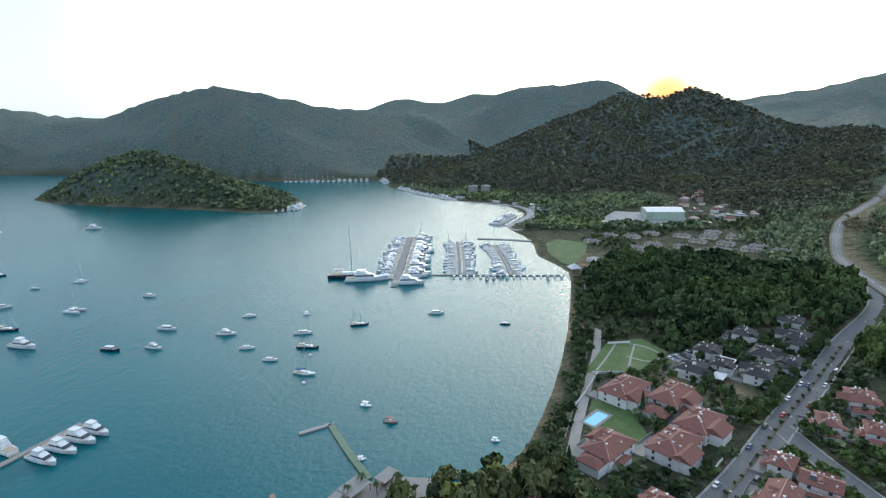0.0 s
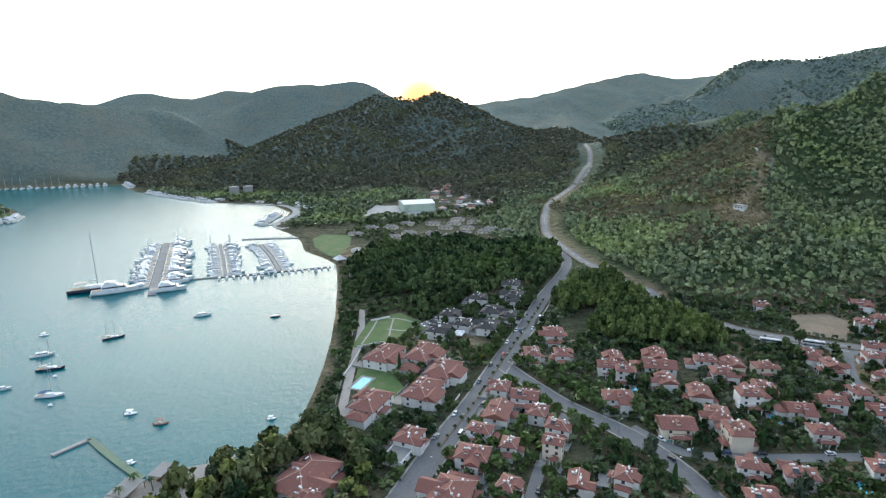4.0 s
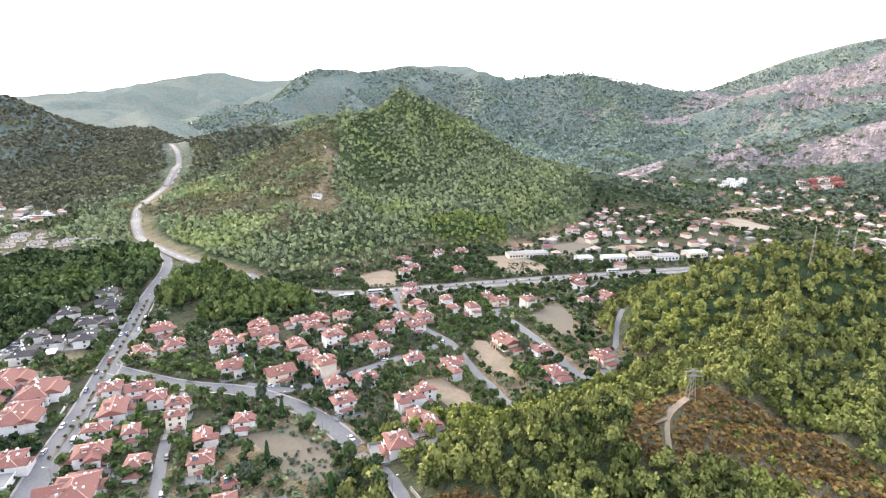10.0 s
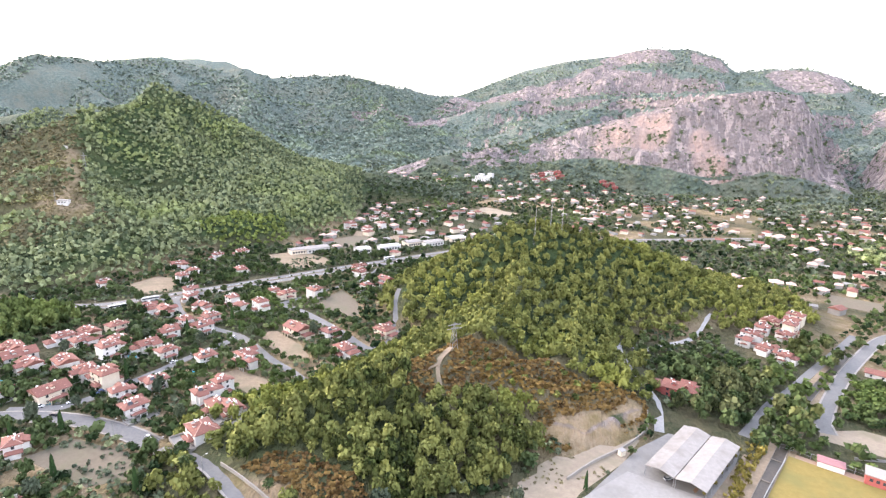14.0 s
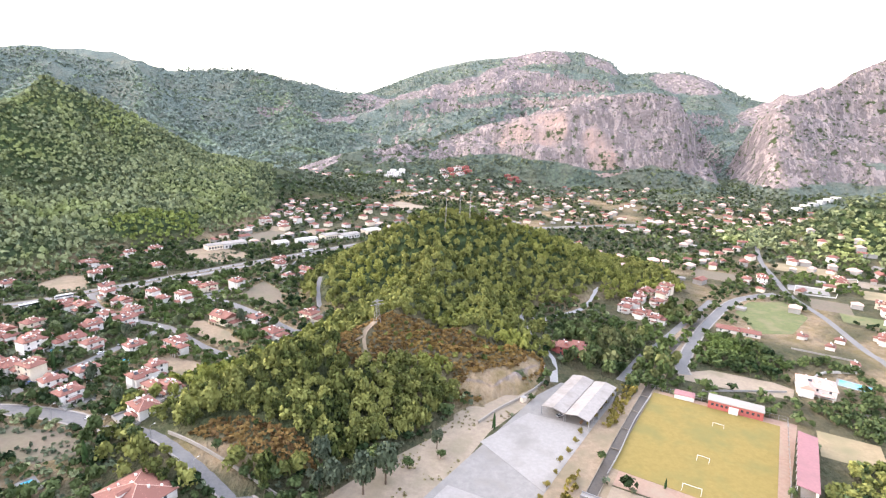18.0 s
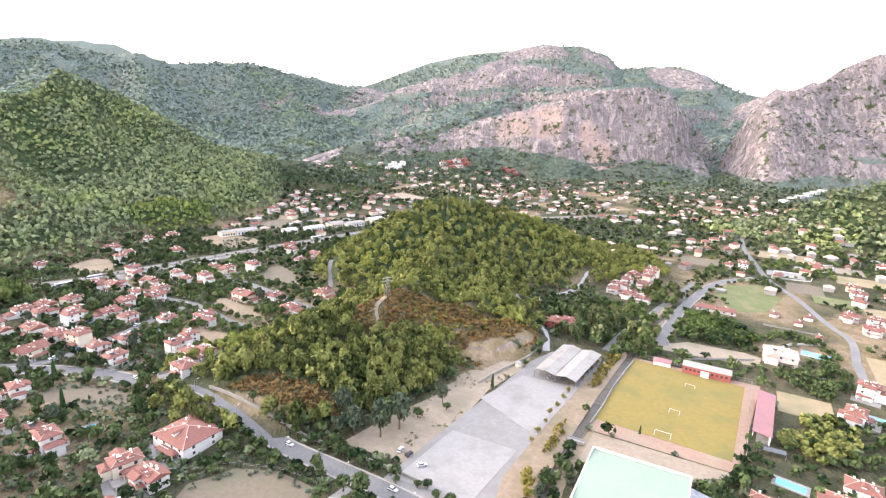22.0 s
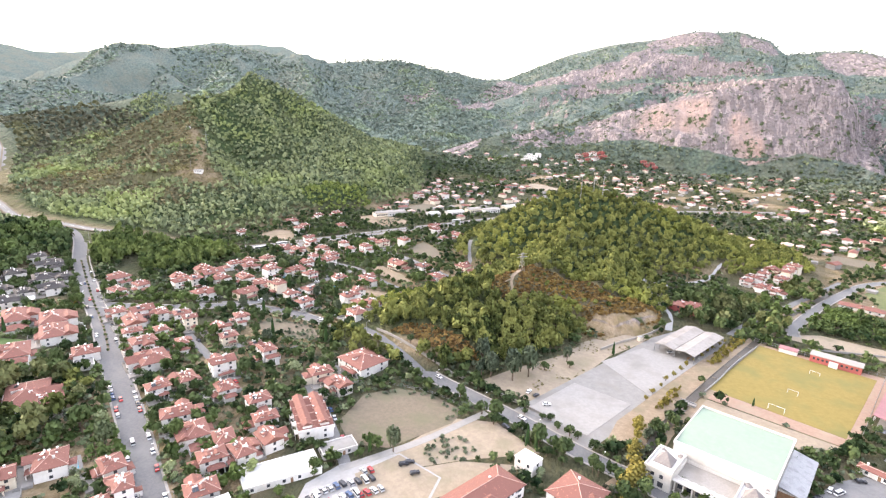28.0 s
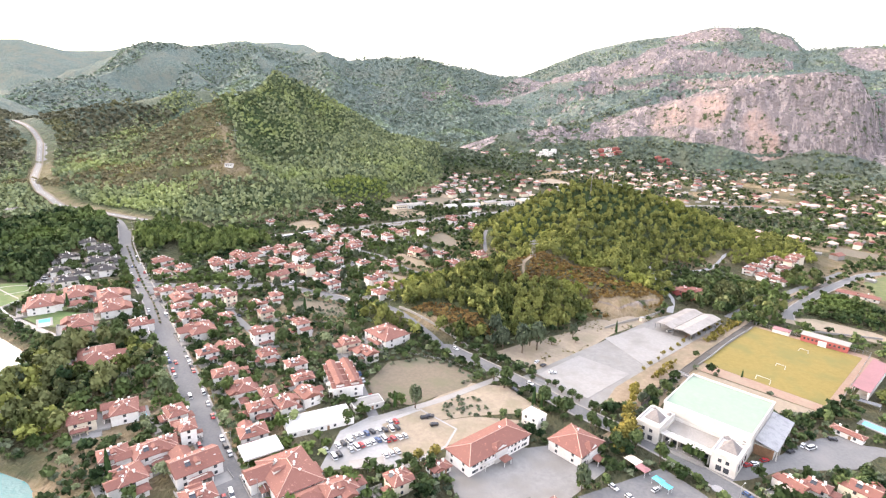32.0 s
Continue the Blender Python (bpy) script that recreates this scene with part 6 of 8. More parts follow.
tagged(part("canal_bed", ribbon(bmesh.new(), spline(CANAL), 2.2, -2.2, 0.1), M["canal_mud"]), "dark wet bed of the storm canal", "canal", kind="structure")
bridge = thing("footbridge", pose(62, 199, 1.4, 0, 0, -30), "small concrete bridge over the canal", "bridge")
part("deck", box(-4, 4, -1.5, 1.5, 0, 0.35), M["concrete"], bridge)
for s in (-1, 1):
    part("rail", box(-4, 4, s * 1.4 - 0.08, s * 1.4 + 0.08, 0.35, 1.2), M["rail_grey"], bridge)
for k in range(4):
    u = (k + 0.5) / 4
    strut = thing("canal_strut", pose(77 + 42 * u, 226 + 70 * u, 1.0, 0, 0, -31), "weathered concrete beam across the storm canal", "beam", group="struts of the canal")
    part("beam", box(-2.5, 2.5, -0.16, 0.16, 0.3, 0.55), M["canal_stone"], strut)


# ---- pools ----
def pool(x, y, w, d, turn, label="small blue swimming pool with a pale rim"):
    p = thing("swimming_pool", pose(x, y, 1.0, 0, 0, turn), label, "pool")
    TAKEN.append((x, y, 0.6 * max(w, d) + 1.5))
    part("deck", ring_wall(bmesh.new(), -w / 2 - 1.4, w / 2 + 1.4, -d / 2 - 1.4, d / 2 + 1.4, -0.3, 0.22, 1.4), M["concrete_pale"], p)
    part("water", box(-w / 2, w / 2, -d / 2, d / 2, -0.3, 0.12), M["pool_water"], p)


for x, y, w, d in ((-325, 133, 13, 6), (-183, 303, 8, 4), (-274, 267, 7, 4), (-232, 312, 7, 4), (-233, 257, 7, 4), (-157, 192, 8, 4), (248, 312, 16, 9), (-189, 71, 8, 4), (147, 174, 11, 5), (228, 231, 10, 4)):
    pool(x, y, w, d, -38)
villa = house(218, 303, 19, -28, "large white villa with a pale hipped roof beside a pool", rb, d=15, storeys=2, roof="ridge_tile", wing=True, solar=True)
house(85, 343, 18, -20, "red-walled house with a red tiled roof under the knoll", rb, d=11, wall="red_paint")

house(220, 394, 29, -28, "long low building with a rusty red roof", rb, d=9, storeys=1, wing=False, solar=False, rise=1.6)
wall_line([(73, 215), (84, 233), (98, 258), (118, 289)], 1.3, 0.3, M["concrete"], "pale concrete wall between the canal and the pitch")
house(-617, 172, 14, 40, "low beach restaurant with a pale flat roof", rb, d=11, storeys=1, flat=True, roof="concrete_pale", wing=False)
house(-628, 190, 16, 40, "low brown-roofed beach restaurant", rb, d=11, storeys=1, roof="dark_roof", wing=False, solar=False)
tent = thing("beach_tent", pose(-584, 148, 1.0, 0, 0, 20), "white peaked tent beside the beach", "tent")
part("canopy", add_hip(bmesh.new(), -5, 5, -5, 5, 3.0, 4.0, 0.2), M["white_paint"], tent)
for sx in (-1, 1):
    for sy in (-1, 1):
        part("pole", tube((sx * 4.8, sy * 4.8, -0.3), (sx * 4.8, sy * 4.8, 3.0), 0.1), M["pale_metal"], tent)

# ---- red hillside resort, hilltop hut, white terraces far up ----
for row in range(2):
    for k in range(4):
        house(-8 + 17 * k - 6 * row, 1212 + 20 * row + 5 * k, 13, 14, "red terraced resort block on the far slope", rb, d=9, storeys=2, wall="red_paint" if k % 2 else "plaster", wing=False, solar=False, group="red resort blocks")
for row in range(2):
    for k in range(2):
        house(136 + 18 * k - 5 * row, 1228 + 14 * row + 4 * k, 13, 14, "red terraced resort block on the far slope", rb, d=9, storeys=2, wall="red_paint", wing=False, solar=False, group="red resort blocks")
for row in range(3):
    for k in range(2):
        house(-132 + 19 * k + 5 * row, 1176 + 15 * row + 4 * k, 11, -20, "white apartment house stepping up the slope", rb, d=9, storeys=3 if k else 2, flat=True, roof="white_roof", wing=False, solar=False, group="white apartment houses")
for k in range(6):
    house(640 + 26 * k, 1010 + 18 * k, 16, 30, "white villa on the far eastern slope", rb, d=12, storeys=2, flat=True, roof="white_roof", wing=False, group="white hillside villas")
hut = thing("hilltop_hut", pose(-470, 516, ground_z(-470, 516), 0, 0, 20), "small white hut with a flat roof on the hilltop", "hut")
part("wall", box(-5, 5, -3.5, 3.5, -2.0, 3.2), M["plaster"], hut)
part("roof", box(-5.4, 5.4, -3.9, 3.9, 3.2, 3.6), M["concrete_pale"], hut)
window_row(hut, (-4, -3.5), (4, -3.5), 1.7, 3)
hut2 = thing("hilltop_hut", pose(-566, 624, ground_z(-566, 624), 0, 0, 20), "tiny pale hut high on the wooded hill", "hut")
part("wall", box(-2.5, 2.5, -2, 2, -1.5, 2.8), M["plaster"], hut2)
part("roof", box(-2.8, 2.8, -2.3, 2.3, 2.8, 3.1), M["concrete_pale"], hut2)


def mast(name, x, y, high, wide, label, arms=()):
    steel, thick = M["rail_grey"], 0.05 if name == "radio_mast" else 0.14
    z = ground_z(x, y)
    m = thing(name, pose(x, y, z, 0, 0, 35), label, "mast")
    for sx in (-1, 1):
        for sy in (-1, 1):
            part("leg", tube((sx * wide, sy * wide, -0.5), (sx * wide * 0.18, sy * wide * 0.18, high), thick, 0.7 * thick, 4), steel, m)
    n = max(4, int(high / 2.6))
    bm = bmesh.new()
    for k in range(n):
        u, w = k / n, (k + 1) / n
        a, b = wide * (1 - 0.82 * u), wide * (1 - 0.82 * w)
        for s in (-1, 1):
            add_tube(bm, (-a, s * a, u * high), (b, s * b, w * high), 0.06, 0.06, 3)
            add_tube(bm, (s * a, a, u * high), (s * b, -b, w * high), 0.06, 0.06, 3)
    part("lattice", bm, steel, m)
    for h, reach in arms:
        part("arm", add_box(box(-reach, reach, -0.15, 0.15, h, h + 0.25), -reach * 0.5, reach * 0.5, -0.1, 0.1, h + 0.25, h + 0.7), steel, m)


mast("pylon", -38, 309, 14, 1.6, "grey steel lattice power pylon on the bare crest", ((10.5, 4.2), (12.6, 3.6)))
mast("radio_mast", -1, 466, 30, 0.6, "slim lattice radio mast above the pines", ((20, 1.0),))
mast("radio_mast", 11, 482, 25, 0.55, "slim lattice radio mast above the pines", ((17, 1.0),))
mast("radio_mast", 20, 486, 25, 0.55, "slim lattice radio mast above the pines", ((15, 0.9),))
mast("radio_mast", -484, 520, 14, 0.7, "short lattice mast beside the hilltop hut")
mast("pylon", -520, 600, 18, 1.6, "grey lattice pylon on the wooded ridge", ((14, 4),))

# ---- warehouses, hangar, far houses ----
for x, y, w, d in ((-187, 608, 15, 13), (-163, 630, 24, 12), (-143, 660, 20, 14), (-121, 668, 26, 13), (-236, 596, 26, 14), (-250, 582, 20, 11), (-98, 702, 22, 15)):
    wh = thing("warehouse", pose(x, y, 1.0, 0, 0, 46), "long white warehouse beside the highway", "warehouse", group="roadside warehouses")
    TAKEN.append((x, y, 16))
    part("wall", box(-w / 2, w / 2, -d / 2, d / 2, -0.4, 5), M["cream" if w in (20, 22) else "plaster"], wh)
    part("roof", add_hip(bmesh.new(), -w / 2, w / 2, -d / 2, d / 2, 5.1, 1.3, 0.4, gable=True), M["sheet_roof" if w in (20, 26) else "white_roof"], wh)
    window_row(wh, (-w / 2 + 1, -d / 2), (w / 2 - 1, -d / 2), 2.2, 6, 1.6)
hangar = thing("boat_hangar", pose(-862, 293, 1.0, 0, 0, 88), "large pale green boatyard hangar", "hangar")
TAKEN.append((-862, 293, 36))
part("wall", box(-24, 24, -22, 22, -0.4, 11), surf("hangar_green", (0.42, 0.5, 0.4), (0.48, 0.55, 0.45), None, 0.6, 0.1, 0.6, 0.1), hangar)
part("roof", add_hip(bmesh.new(), -24, 24, -22, 22, 11.1, 3.0, 0.3, gable=True), M["white_paint"], hangar)
part("door", box(-9, 9, 22.02, 22.3, 0, 9), M["white_paint"], hangar)
for k in range(2):
    silo = thing("storage_tank", pose(-1120 - 2 * k, 12 + 24 * k, 1.0), "round pale storage tank by the shore", "tank", group="storage tanks")
    part("shell", tube((0, 0, -0.5), (0, 0, 16), 9, 9, 24), M["concrete"], silo)
    part("lid", tube((0, 0, 16), (0, 0, 17.2), 9.2, 3, 24), M["concrete_pale"], silo)

rf = random.Random(33)
FAR = []
for k in range(6):
    src = thing("house", pose(0, 0, -500), "", "house")
    w, d, n = rf.uniform(9, 14), rf.uniform(8, 11), rf.choice((1, 2, 2))
    part("wall", box(-w / 2, w / 2, -d / 2, d / 2, -1.5, 2.8 * n), M[("plaster", "concrete", "concrete_pale", "concrete", "cream", "concrete_pale")[k]], src)
    if k == 5:
        part("roof", box(-w / 2 - 0.2, w / 2 + 0.2, -d / 2 - 0.2, d / 2 + 0.2, 2.8 * n, 2.8 * n + 0.4), M["concrete_pale"], src)
    else:
        part("roof", add_hip(bmesh.new(), -w / 2, w / 2, -d / 2, d / 2, 2.8 * n + 0.1, 0.28 * d, gable=k == 2), M["ridge_tile" if k in (1, 3) else "roof_tiles"], src)
    FAR.append((src, ("one", "two", "three")[n - 1], "flat grey" if k == 5 else "faded tiled" if k in (1, 3) else "red tiled", ("white", "grey", "grey", "grey", "cream", "grey")[k]))


def far_homes():
    def keep(x, y, z):
        ok = (z < 34) & (z > 0.9)
        for line, half in zip(ROADS, WIDTHS):
            ok &= along(line, x, y)[0] > half + 7
        for hx, hy, r in TAKEN:
            ok &= np.hypot(x - hx, y - hy) > r + 8
        return ok & (fbm(x, y, 170, 3, 95) > -0.16)
    sets = [scatter(-330, 660, 600, 1230, 30, 71, lambda x, y, z: keep(x, y, z) & ((x > wood_edge(y) + 8) | (y > 1040))), scatter(-100, 640, 420, 600, 44, 72, keep), scatter(330, 640, 180, 420, 60, 73, keep), scatter(-1120, -760, 330, 560, 34, 74, lambda x, y, z: keep(x, y, z) & (z < 6))]
    spots = sorted((tuple(p) for group in sets for p in group), key=lambda p: math.hypot(p[0], p[1]))
    bm = bmesh.new()
    for n_far, (x, y, z) in enumerate(spots):
        src, n, roof, wall = rf.choice(FAR)
        TAKEN.append((x, y, 8))
        size = rf.uniform(0.55, 0.95)
        m = pose(x, y, z, 0, 0, rf.choice((0, 90)) - 35 + rf.uniform(-20, 20)) @ Matrix.Diagonal((size, size * rf.uniform(0.8, 1.2), size, 1))
        if n_far < 60:
            ob = copy_thing(src, pose(0, 0, 0))
            ob.matrix_basis = m
            tagged(ob, f"{wall} {n}-storey house with a {roof} roof in the valley", "house", group="far valley houses")
            continue
        for o in src.children:
            first = len(bm.faces)
            old = len(bm.verts)
            bm.from_mesh(o.data)
            bm.verts.ensure_lookup_table()
            bm.faces.ensure_lookup_table()
            for v in bm.verts[old:]:
                v.co = m @ v.co
            for f in bm.faces[first:]:
                f.material_index = ((4 if roof == "faded tiled" else 3 if roof == "flat grey" else 1) if o.name.startswith("roof") else {"white": 0, "cream": 2, "grey": 5}[wall])
    rest = part("far_houses", bm, M["plaster"])
    for key in ("roof_tiles", "cream", "concrete_pale", "ridge_tile", "concrete"):
        rest.data.materials.append(M[key])
    tagged(rest, "many small white, cream and grey houses with red roofs", "houses", kind="stuff")
    for src, *_ in FAR:
        for o in (*src.children_recursive, src):
            bpy.data.objects.remove(o)


far_homes()


# ---- boats ----
def hull_mesh(name, L, B, H, material, sheer=0.35, stern=0.85):
    bm = bmesh.new()
    rows, n = [], 9
    for k in range(n):
        u = k / (n - 1)
        half = B / 2 * (stern if u == 0 else min(1, stern + 0.6 * u) if u < 0.45 else max(0.03, 1 - ((u - 0.45) / 0.55) ** 2.2))
        top = H * (1 + sheer * u * u)
        x = (u - 0.5) * L
        rows.append([bm.verts.new(p) for p in ((x - 0.04 * L * (u > 0.9), -half * 0.62, -0.3), (x, -half, H * 0.35), (x + 0.03 * L * u, -half, top), (x + 0.03 * L * u, half, top), (x, half, H * 0.35), (x - 0.04 * L * (u > 0.9), half * 0.62, -0.3))])
    for a, b in zip(rows, rows[1:]):
        for k in range(5):
            bm.faces.new((a[k], b[k], b[k + 1], a[k + 1]))
    bm.faces.new(rows[0])
    bm.faces.new(rows[-1][::-1])
    bmesh.ops.recalc_face_normals(bm, faces=bm.faces)
    return mesh_from(name, bm, material)


def wedge(x0, x1, half, z0, z1, rake=0.5):
    """A cabin with a raked front, facing +x."""
    bm = bmesh.new()
    h = z1 - z0
    p = [(x0, -half, z0), (x1, -half, z0), (x1, half, z0), (x0, half, z0), (x0 + 0.1 * h, -half * 0.88, z1), (x1 - rake * h, -half * 0.82, z1), (x1 - rake * h, half * 0.82, z1), (x0 + 0.1 * h, half * 0.88, z1)]
    v = [bm.verts.new(q) for q in p]
    for f in ((3, 2, 1, 0), (4, 5, 6, 7), (0, 1, 5, 4), (1, 2, 6, 5), (2, 3, 7, 6), (3, 0, 4, 7)):
        bm.faces.new([v[i] for i in f])
    return bm


def motor_boat(name, L, label, dark=False, decks=2):
    b = thing(name, pose(0, 0, -500), label, "boat")
    B, H = L * 0.27, L * 0.1
    share("hull", hull_mesh("hull", L, B, H, M["hull_navy" if dark else "hull_white"]), b)
    part("deck", wedge(-0.48 * L, 0.4 * L, B * 0.4, H, H * 1.12, 1.5), M["teak"], b, "teak deck")
    part("cabin", wedge(-0.28 * L, 0.28 * L, B * 0.4, H * 1.12, H * 2.1, 1.3), M["hull_white"], b)
    part("glazing", wedge(-0.26 * L, 0.275 * L, B * 0.404, H * 1.5, H * 1.9, 1.3), M["dark_glass"], b, "dark cabin windows")
    if decks > 1:
        part("flybridge", wedge(-0.24 * L, 0.1 * L, B * 0.36, H * 2.1, H * 2.6, 1.2), M["hull_white"], b)
        part("hardtop", box(-0.2 * L, 0.04 * L, -B * 0.33, B * 0.33, H * 2.95, H * 3.08), M["hull_white"], b)
        part("arch", wedge(-0.2 * L, -0.12 * L, B * 0.32, H * 2.6, H * 2.96, 0.2), M["hull_white"], b)
    part("swim_platform", box(-0.55 * L, -0.49 * L, -B * 0.38, B * 0.38, 0.2, 0.4), M["teak"], b)
    return b


def sail_boat(name, L, label, dark=False, masts=1, plain=False):
    b = thing(name, pose(0, 0, -500), label, "sailing boat")
    B, H = L * 0.27, L * 0.085
    share("hull", hull_mesh("hull", L, B, H, M["hull_navy" if dark else "hull_white"], 0.3, 0.7), b)
    part("deck", wedge(-0.45 * L, 0.4 * L, B * 0.38, H, H * 1.15, 1.5), M["teak"], b, "teak deck")
    part("cabin", wedge(-0.15 * L, 0.22 * L, B * 0.26, H * 1.15, H * 1.75, 1.0), M["hull_white"], b)
    if not plain:
        part("canopy", wedge(-0.36 * L, -0.12 * L, B * 0.32, H * 2.4, H * 2.6, 0.5), M["canvas_blue" if not dark else "cream"], b, "canvas awning")
    for k in range(masts):
        x = 0.08 * L - 0.35 * L * k
        tall = L * (1.2 - 0.3 * k)
        part("mast", tube((x, 0, H), (x, 0, H + tall), 0.35 if L > 30 else 0.16, 0.2 if L > 30 else 0.09), M["rail_grey" if dark else "pale_metal"], b)
        part("boom", tube((x, 0, H * 2.9), (x - 0.36 * L, 0, H * 2.9), 0.1), M["pale_metal"], b)
        part("furled_sail", tube((x - 0.02 * L, 0, H * 2.9 + 0.22), (x - 0.34 * L, 0, H * 2.9 + 0.2), 0.2, 0.12), M["canvas_blue" if k == 0 and not dark else "plaster"], b)
        if plain:
            continue
        part("spreader", box(x - 0.06, x + 0.06, -L * 0.06, L * 0.06, H + tall * 0.6, H + tall * 0.6 + 0.08), M["pale_metal"], b)
        part("forestay", tube((0.49 * L - 0.4 * L * k, 0, H * 1.3), (x, 0, H + tall * 0.97), 0.04, 0.04, 3), M["pale_metal"], b)
        part("backstay", tube((-0.48 * L, 0, H * 1.1), (x, 0, H + tall * 0.97), 0.04, 0.04, 3), M["pale_metal"], b)
    return b


def catamaran(L, label):
    b = thing("catamaran", pose(0, 0, -500), label, "catamaran")
    for s in (-1, 1):
        share("hull", hull_mesh("hull", L, L * 0.13, L * 0.1, M["hull_white"], 0.2, 0.8), b, pose(0, s * L * 0.2, 0))
    part("bridge_deck", box(-0.4 * L, 0.15 * L, -0.2 * L, 0.2 * L, L * 0.07, L * 0.11), M["hull_white"], b)
    part("cabin", wedge(-0.2 * L, 0.16 * L, 0.18 * L, L * 0.11, L * 0.2, 0.9), M["hull_white"], b)
    part("glazing", wedge(-0.19 * L, 0.155 * L, 0.183 * L, L * 0.14, L * 0.175, 0.9), M["dark_glass"], b)
    part("mast", tube((0.08 * L, 0, L * 0.2), (0.08 * L, 0, L * 1.4), 0.12, 0.07), M["pale_metal"], b)
    part("boom", tube((0.08 * L, 0, L * 0.28), (-0.33 * L, 0, L * 0.28), 0.1), M["pale_metal"], b)
    return b


def dinghy(L, label, material):
    b = thing("dinghy", pose(0, 0, -500), label, "dinghy")
    share("hull", hull_mesh("hull", L, L * 0.36, L * 0.1, material, 0.3, 0.85), b)
    part("console", box(-0.15 * L, 0.05 * L, -0.09 * L, 0.09 * L, L * 0.1, L * 0.24), M["hull_white"], b)
    part("awning", box(-0.32 * L, 0.2 * L, -0.15 * L, 0.15 * L, L * 0.36, L * 0.39), material, b)
    for s in (-1, 1):
        part("pole", tube((-0.28 * L, s * 0.14 * L, L * 0.1), (-0.28 * L, s * 0.14 * L, L * 0.36), 0.03, 0.03, 4), M["pale_metal"], b)
    part("outboard", box(-0.56 * L, -0.5 * L, -0.05 * L, 0.05 * L, -0.1, L * 0.15), M["tyre"], b)
    return b


FLEET = {
    "yacht": motor_boat("motor_yacht", 16, "white motor yacht with dark cabin windows"),
    "cruiser": motor_boat("motor_boat", 11, "small white cabin cruiser at anchor", decks=1),
    "super": motor_boat("superyacht", 32, "large white three-decked motor yacht", decks=2),
    "navy": motor_boat("motor_boat", 14, "dark-hulled motor boat at anchor", dark=True, decks=1),
    "sail": sail_boat("sailing_yacht", 13, "white sailing yacht with a blue furled sail"),
    "berthed": sail_boat("sailing_yacht", 13, "white sailing yacht with a furled blue sail", plain=True),
    "gulet": sail_boat("gulet", 17, "dark two-masted wooden gulet with a cream awning", True, 2),
    "clipper": sail_boat("sailing_superyacht", 38, "long dark-hulled sailing yacht with a very tall mast", True, 1),
    "cat": catamaran(13, "white sailing catamaran at anchor"),
    "tender": dinghy(5.5, "small white tender at anchor", M["hull_white"]),
    "orange": dinghy(6.5, "small boat with an orange awning", M["track"]),
}
rs = random.Random(44)


def moor(kind, x, y, turn, s=1.0, label="", group=""):
    ob = copy_thing(FLEET[kind], pose(0, 0, 0))
    ob.matrix_basis = pose(x, y, 0.0, 0, 0, turn) @ Matrix.Diagonal((s, s, s, 1))
    return tagged(ob, label=label, group=group)


for kind, x, y, s in (("yacht", -786, -509, 1.5), ("cat", -531, -311, 0.9), ("cruiser", -507, -337, 0.8), ("cat", -452, -249, 1.2), ("cruiser", -492, -213, 1.1), ("yacht", -384, -228, 1.35), ("navy", -384, -164, 1.0), ("yacht", -389, -137, 0.8),
                      ("cruiser", -421, -149, 1.3), ("yacht", -415, -101, 0.85), ("cruiser", -450, -102, 0.9), ("cruiser", -393, -75, 0.9), ("cruiser", -377, -52, 0.85), ("tender", -457, -60, 1.0), ("cruiser", -420, -48, 1.1), ("gulet", -397, -36, 0.85),
                      ("sail", -361, -24, 1.05), ("gulet", -438, -14, 0.75), ("cruiser", -465, 37, 1.05), ("navy", -446, 88, 0.5), ("tender", -329, 21, 1.1), ("orange", -315, 37, 1.0), ("tender", -285, 31, 0.8), ("tender", -304, 87, 0.8),
                      ("gulet", -411, -268, 1.0), ("cruiser", -457, -319, 1.3), ("cruiser", -761, -640, 1.3), ("yacht", -637, -552, 1.2), ("gulet", -547, -416, 0.9), ("cruiser", -491, -402, 1.2), ("navy", -445, -368, 1.3), ("tender", -386, -30, 0.5), ("tender", -350, -20, 0.5)):
    moor(kind, x, y, 95 + rs.uniform(-14, 14), s, group="boats at anchor")


def pontoon(line, half, label, material=None):
    ln = spline(line, 6.0)
    p = thing("pontoon", pose(0, 0, 0), label, "pontoon", group="pontoons of the bay")
    n = len(ln)
    for k in range(0, n - 1):
        a, b = ln[k], ln[k + 1]
        w = (b - a).normalized()
        side = Vector((-w.y, w.x, 0)) * half
        bm = bmesh.new()
        top = [bm.verts.new((*(q.xy), 0.75)) for q in (a + side, a - side, b - side - w * 0.06, b + side - w * 0.06)]
        low = [bm.verts.new((v.co.x, v.co.y, -0.3)) for v in top]
        bm.faces.new(top)
        for i in range(4):
            j = (i + 1) % 4
            bm.faces.new((top[j], top[i], low[i], low[j]))
        part("deck_section", bm, material or M["concrete_pale"], p)
        if k % 4 == 0:
            part("bollard", tube((*(a + side * 0.9).xy, 0.7), (*(a + side * 0.9).xy, 1.3), 0.15), M["white_paint"], p)
    return p


PONT_1, PONT_2, PONT_3 = [(-528, -9), (-632, -22), (-732, -34)], [(-566, 44), (-640, 35), (-707, 26)], [(-566, 91), (-630, 82), (-690, 70)]
pontoon(PONT_1, 3.2, "wide pale concrete marina pontoon")
pontoon(PONT_2, 1.6, "narrow pale marina pontoon")
pontoon(PONT_3, 1.6, "narrow pale marina pontoon")
pontoon([(-566, 18), (-567, 60), (-568, 100), (-570, 138)], 1.4, "narrow floating walkway tying the pontoons together")
pontoon([(-301, -3), (-310, 9)], 1.2, "short arm of the wooden jetty", M["concrete"])
pontoon([(-310, 9), (-292, 22), (-272, 38)], 1.5, "green-decked wooden bathing jetty", M["jetty_green"])
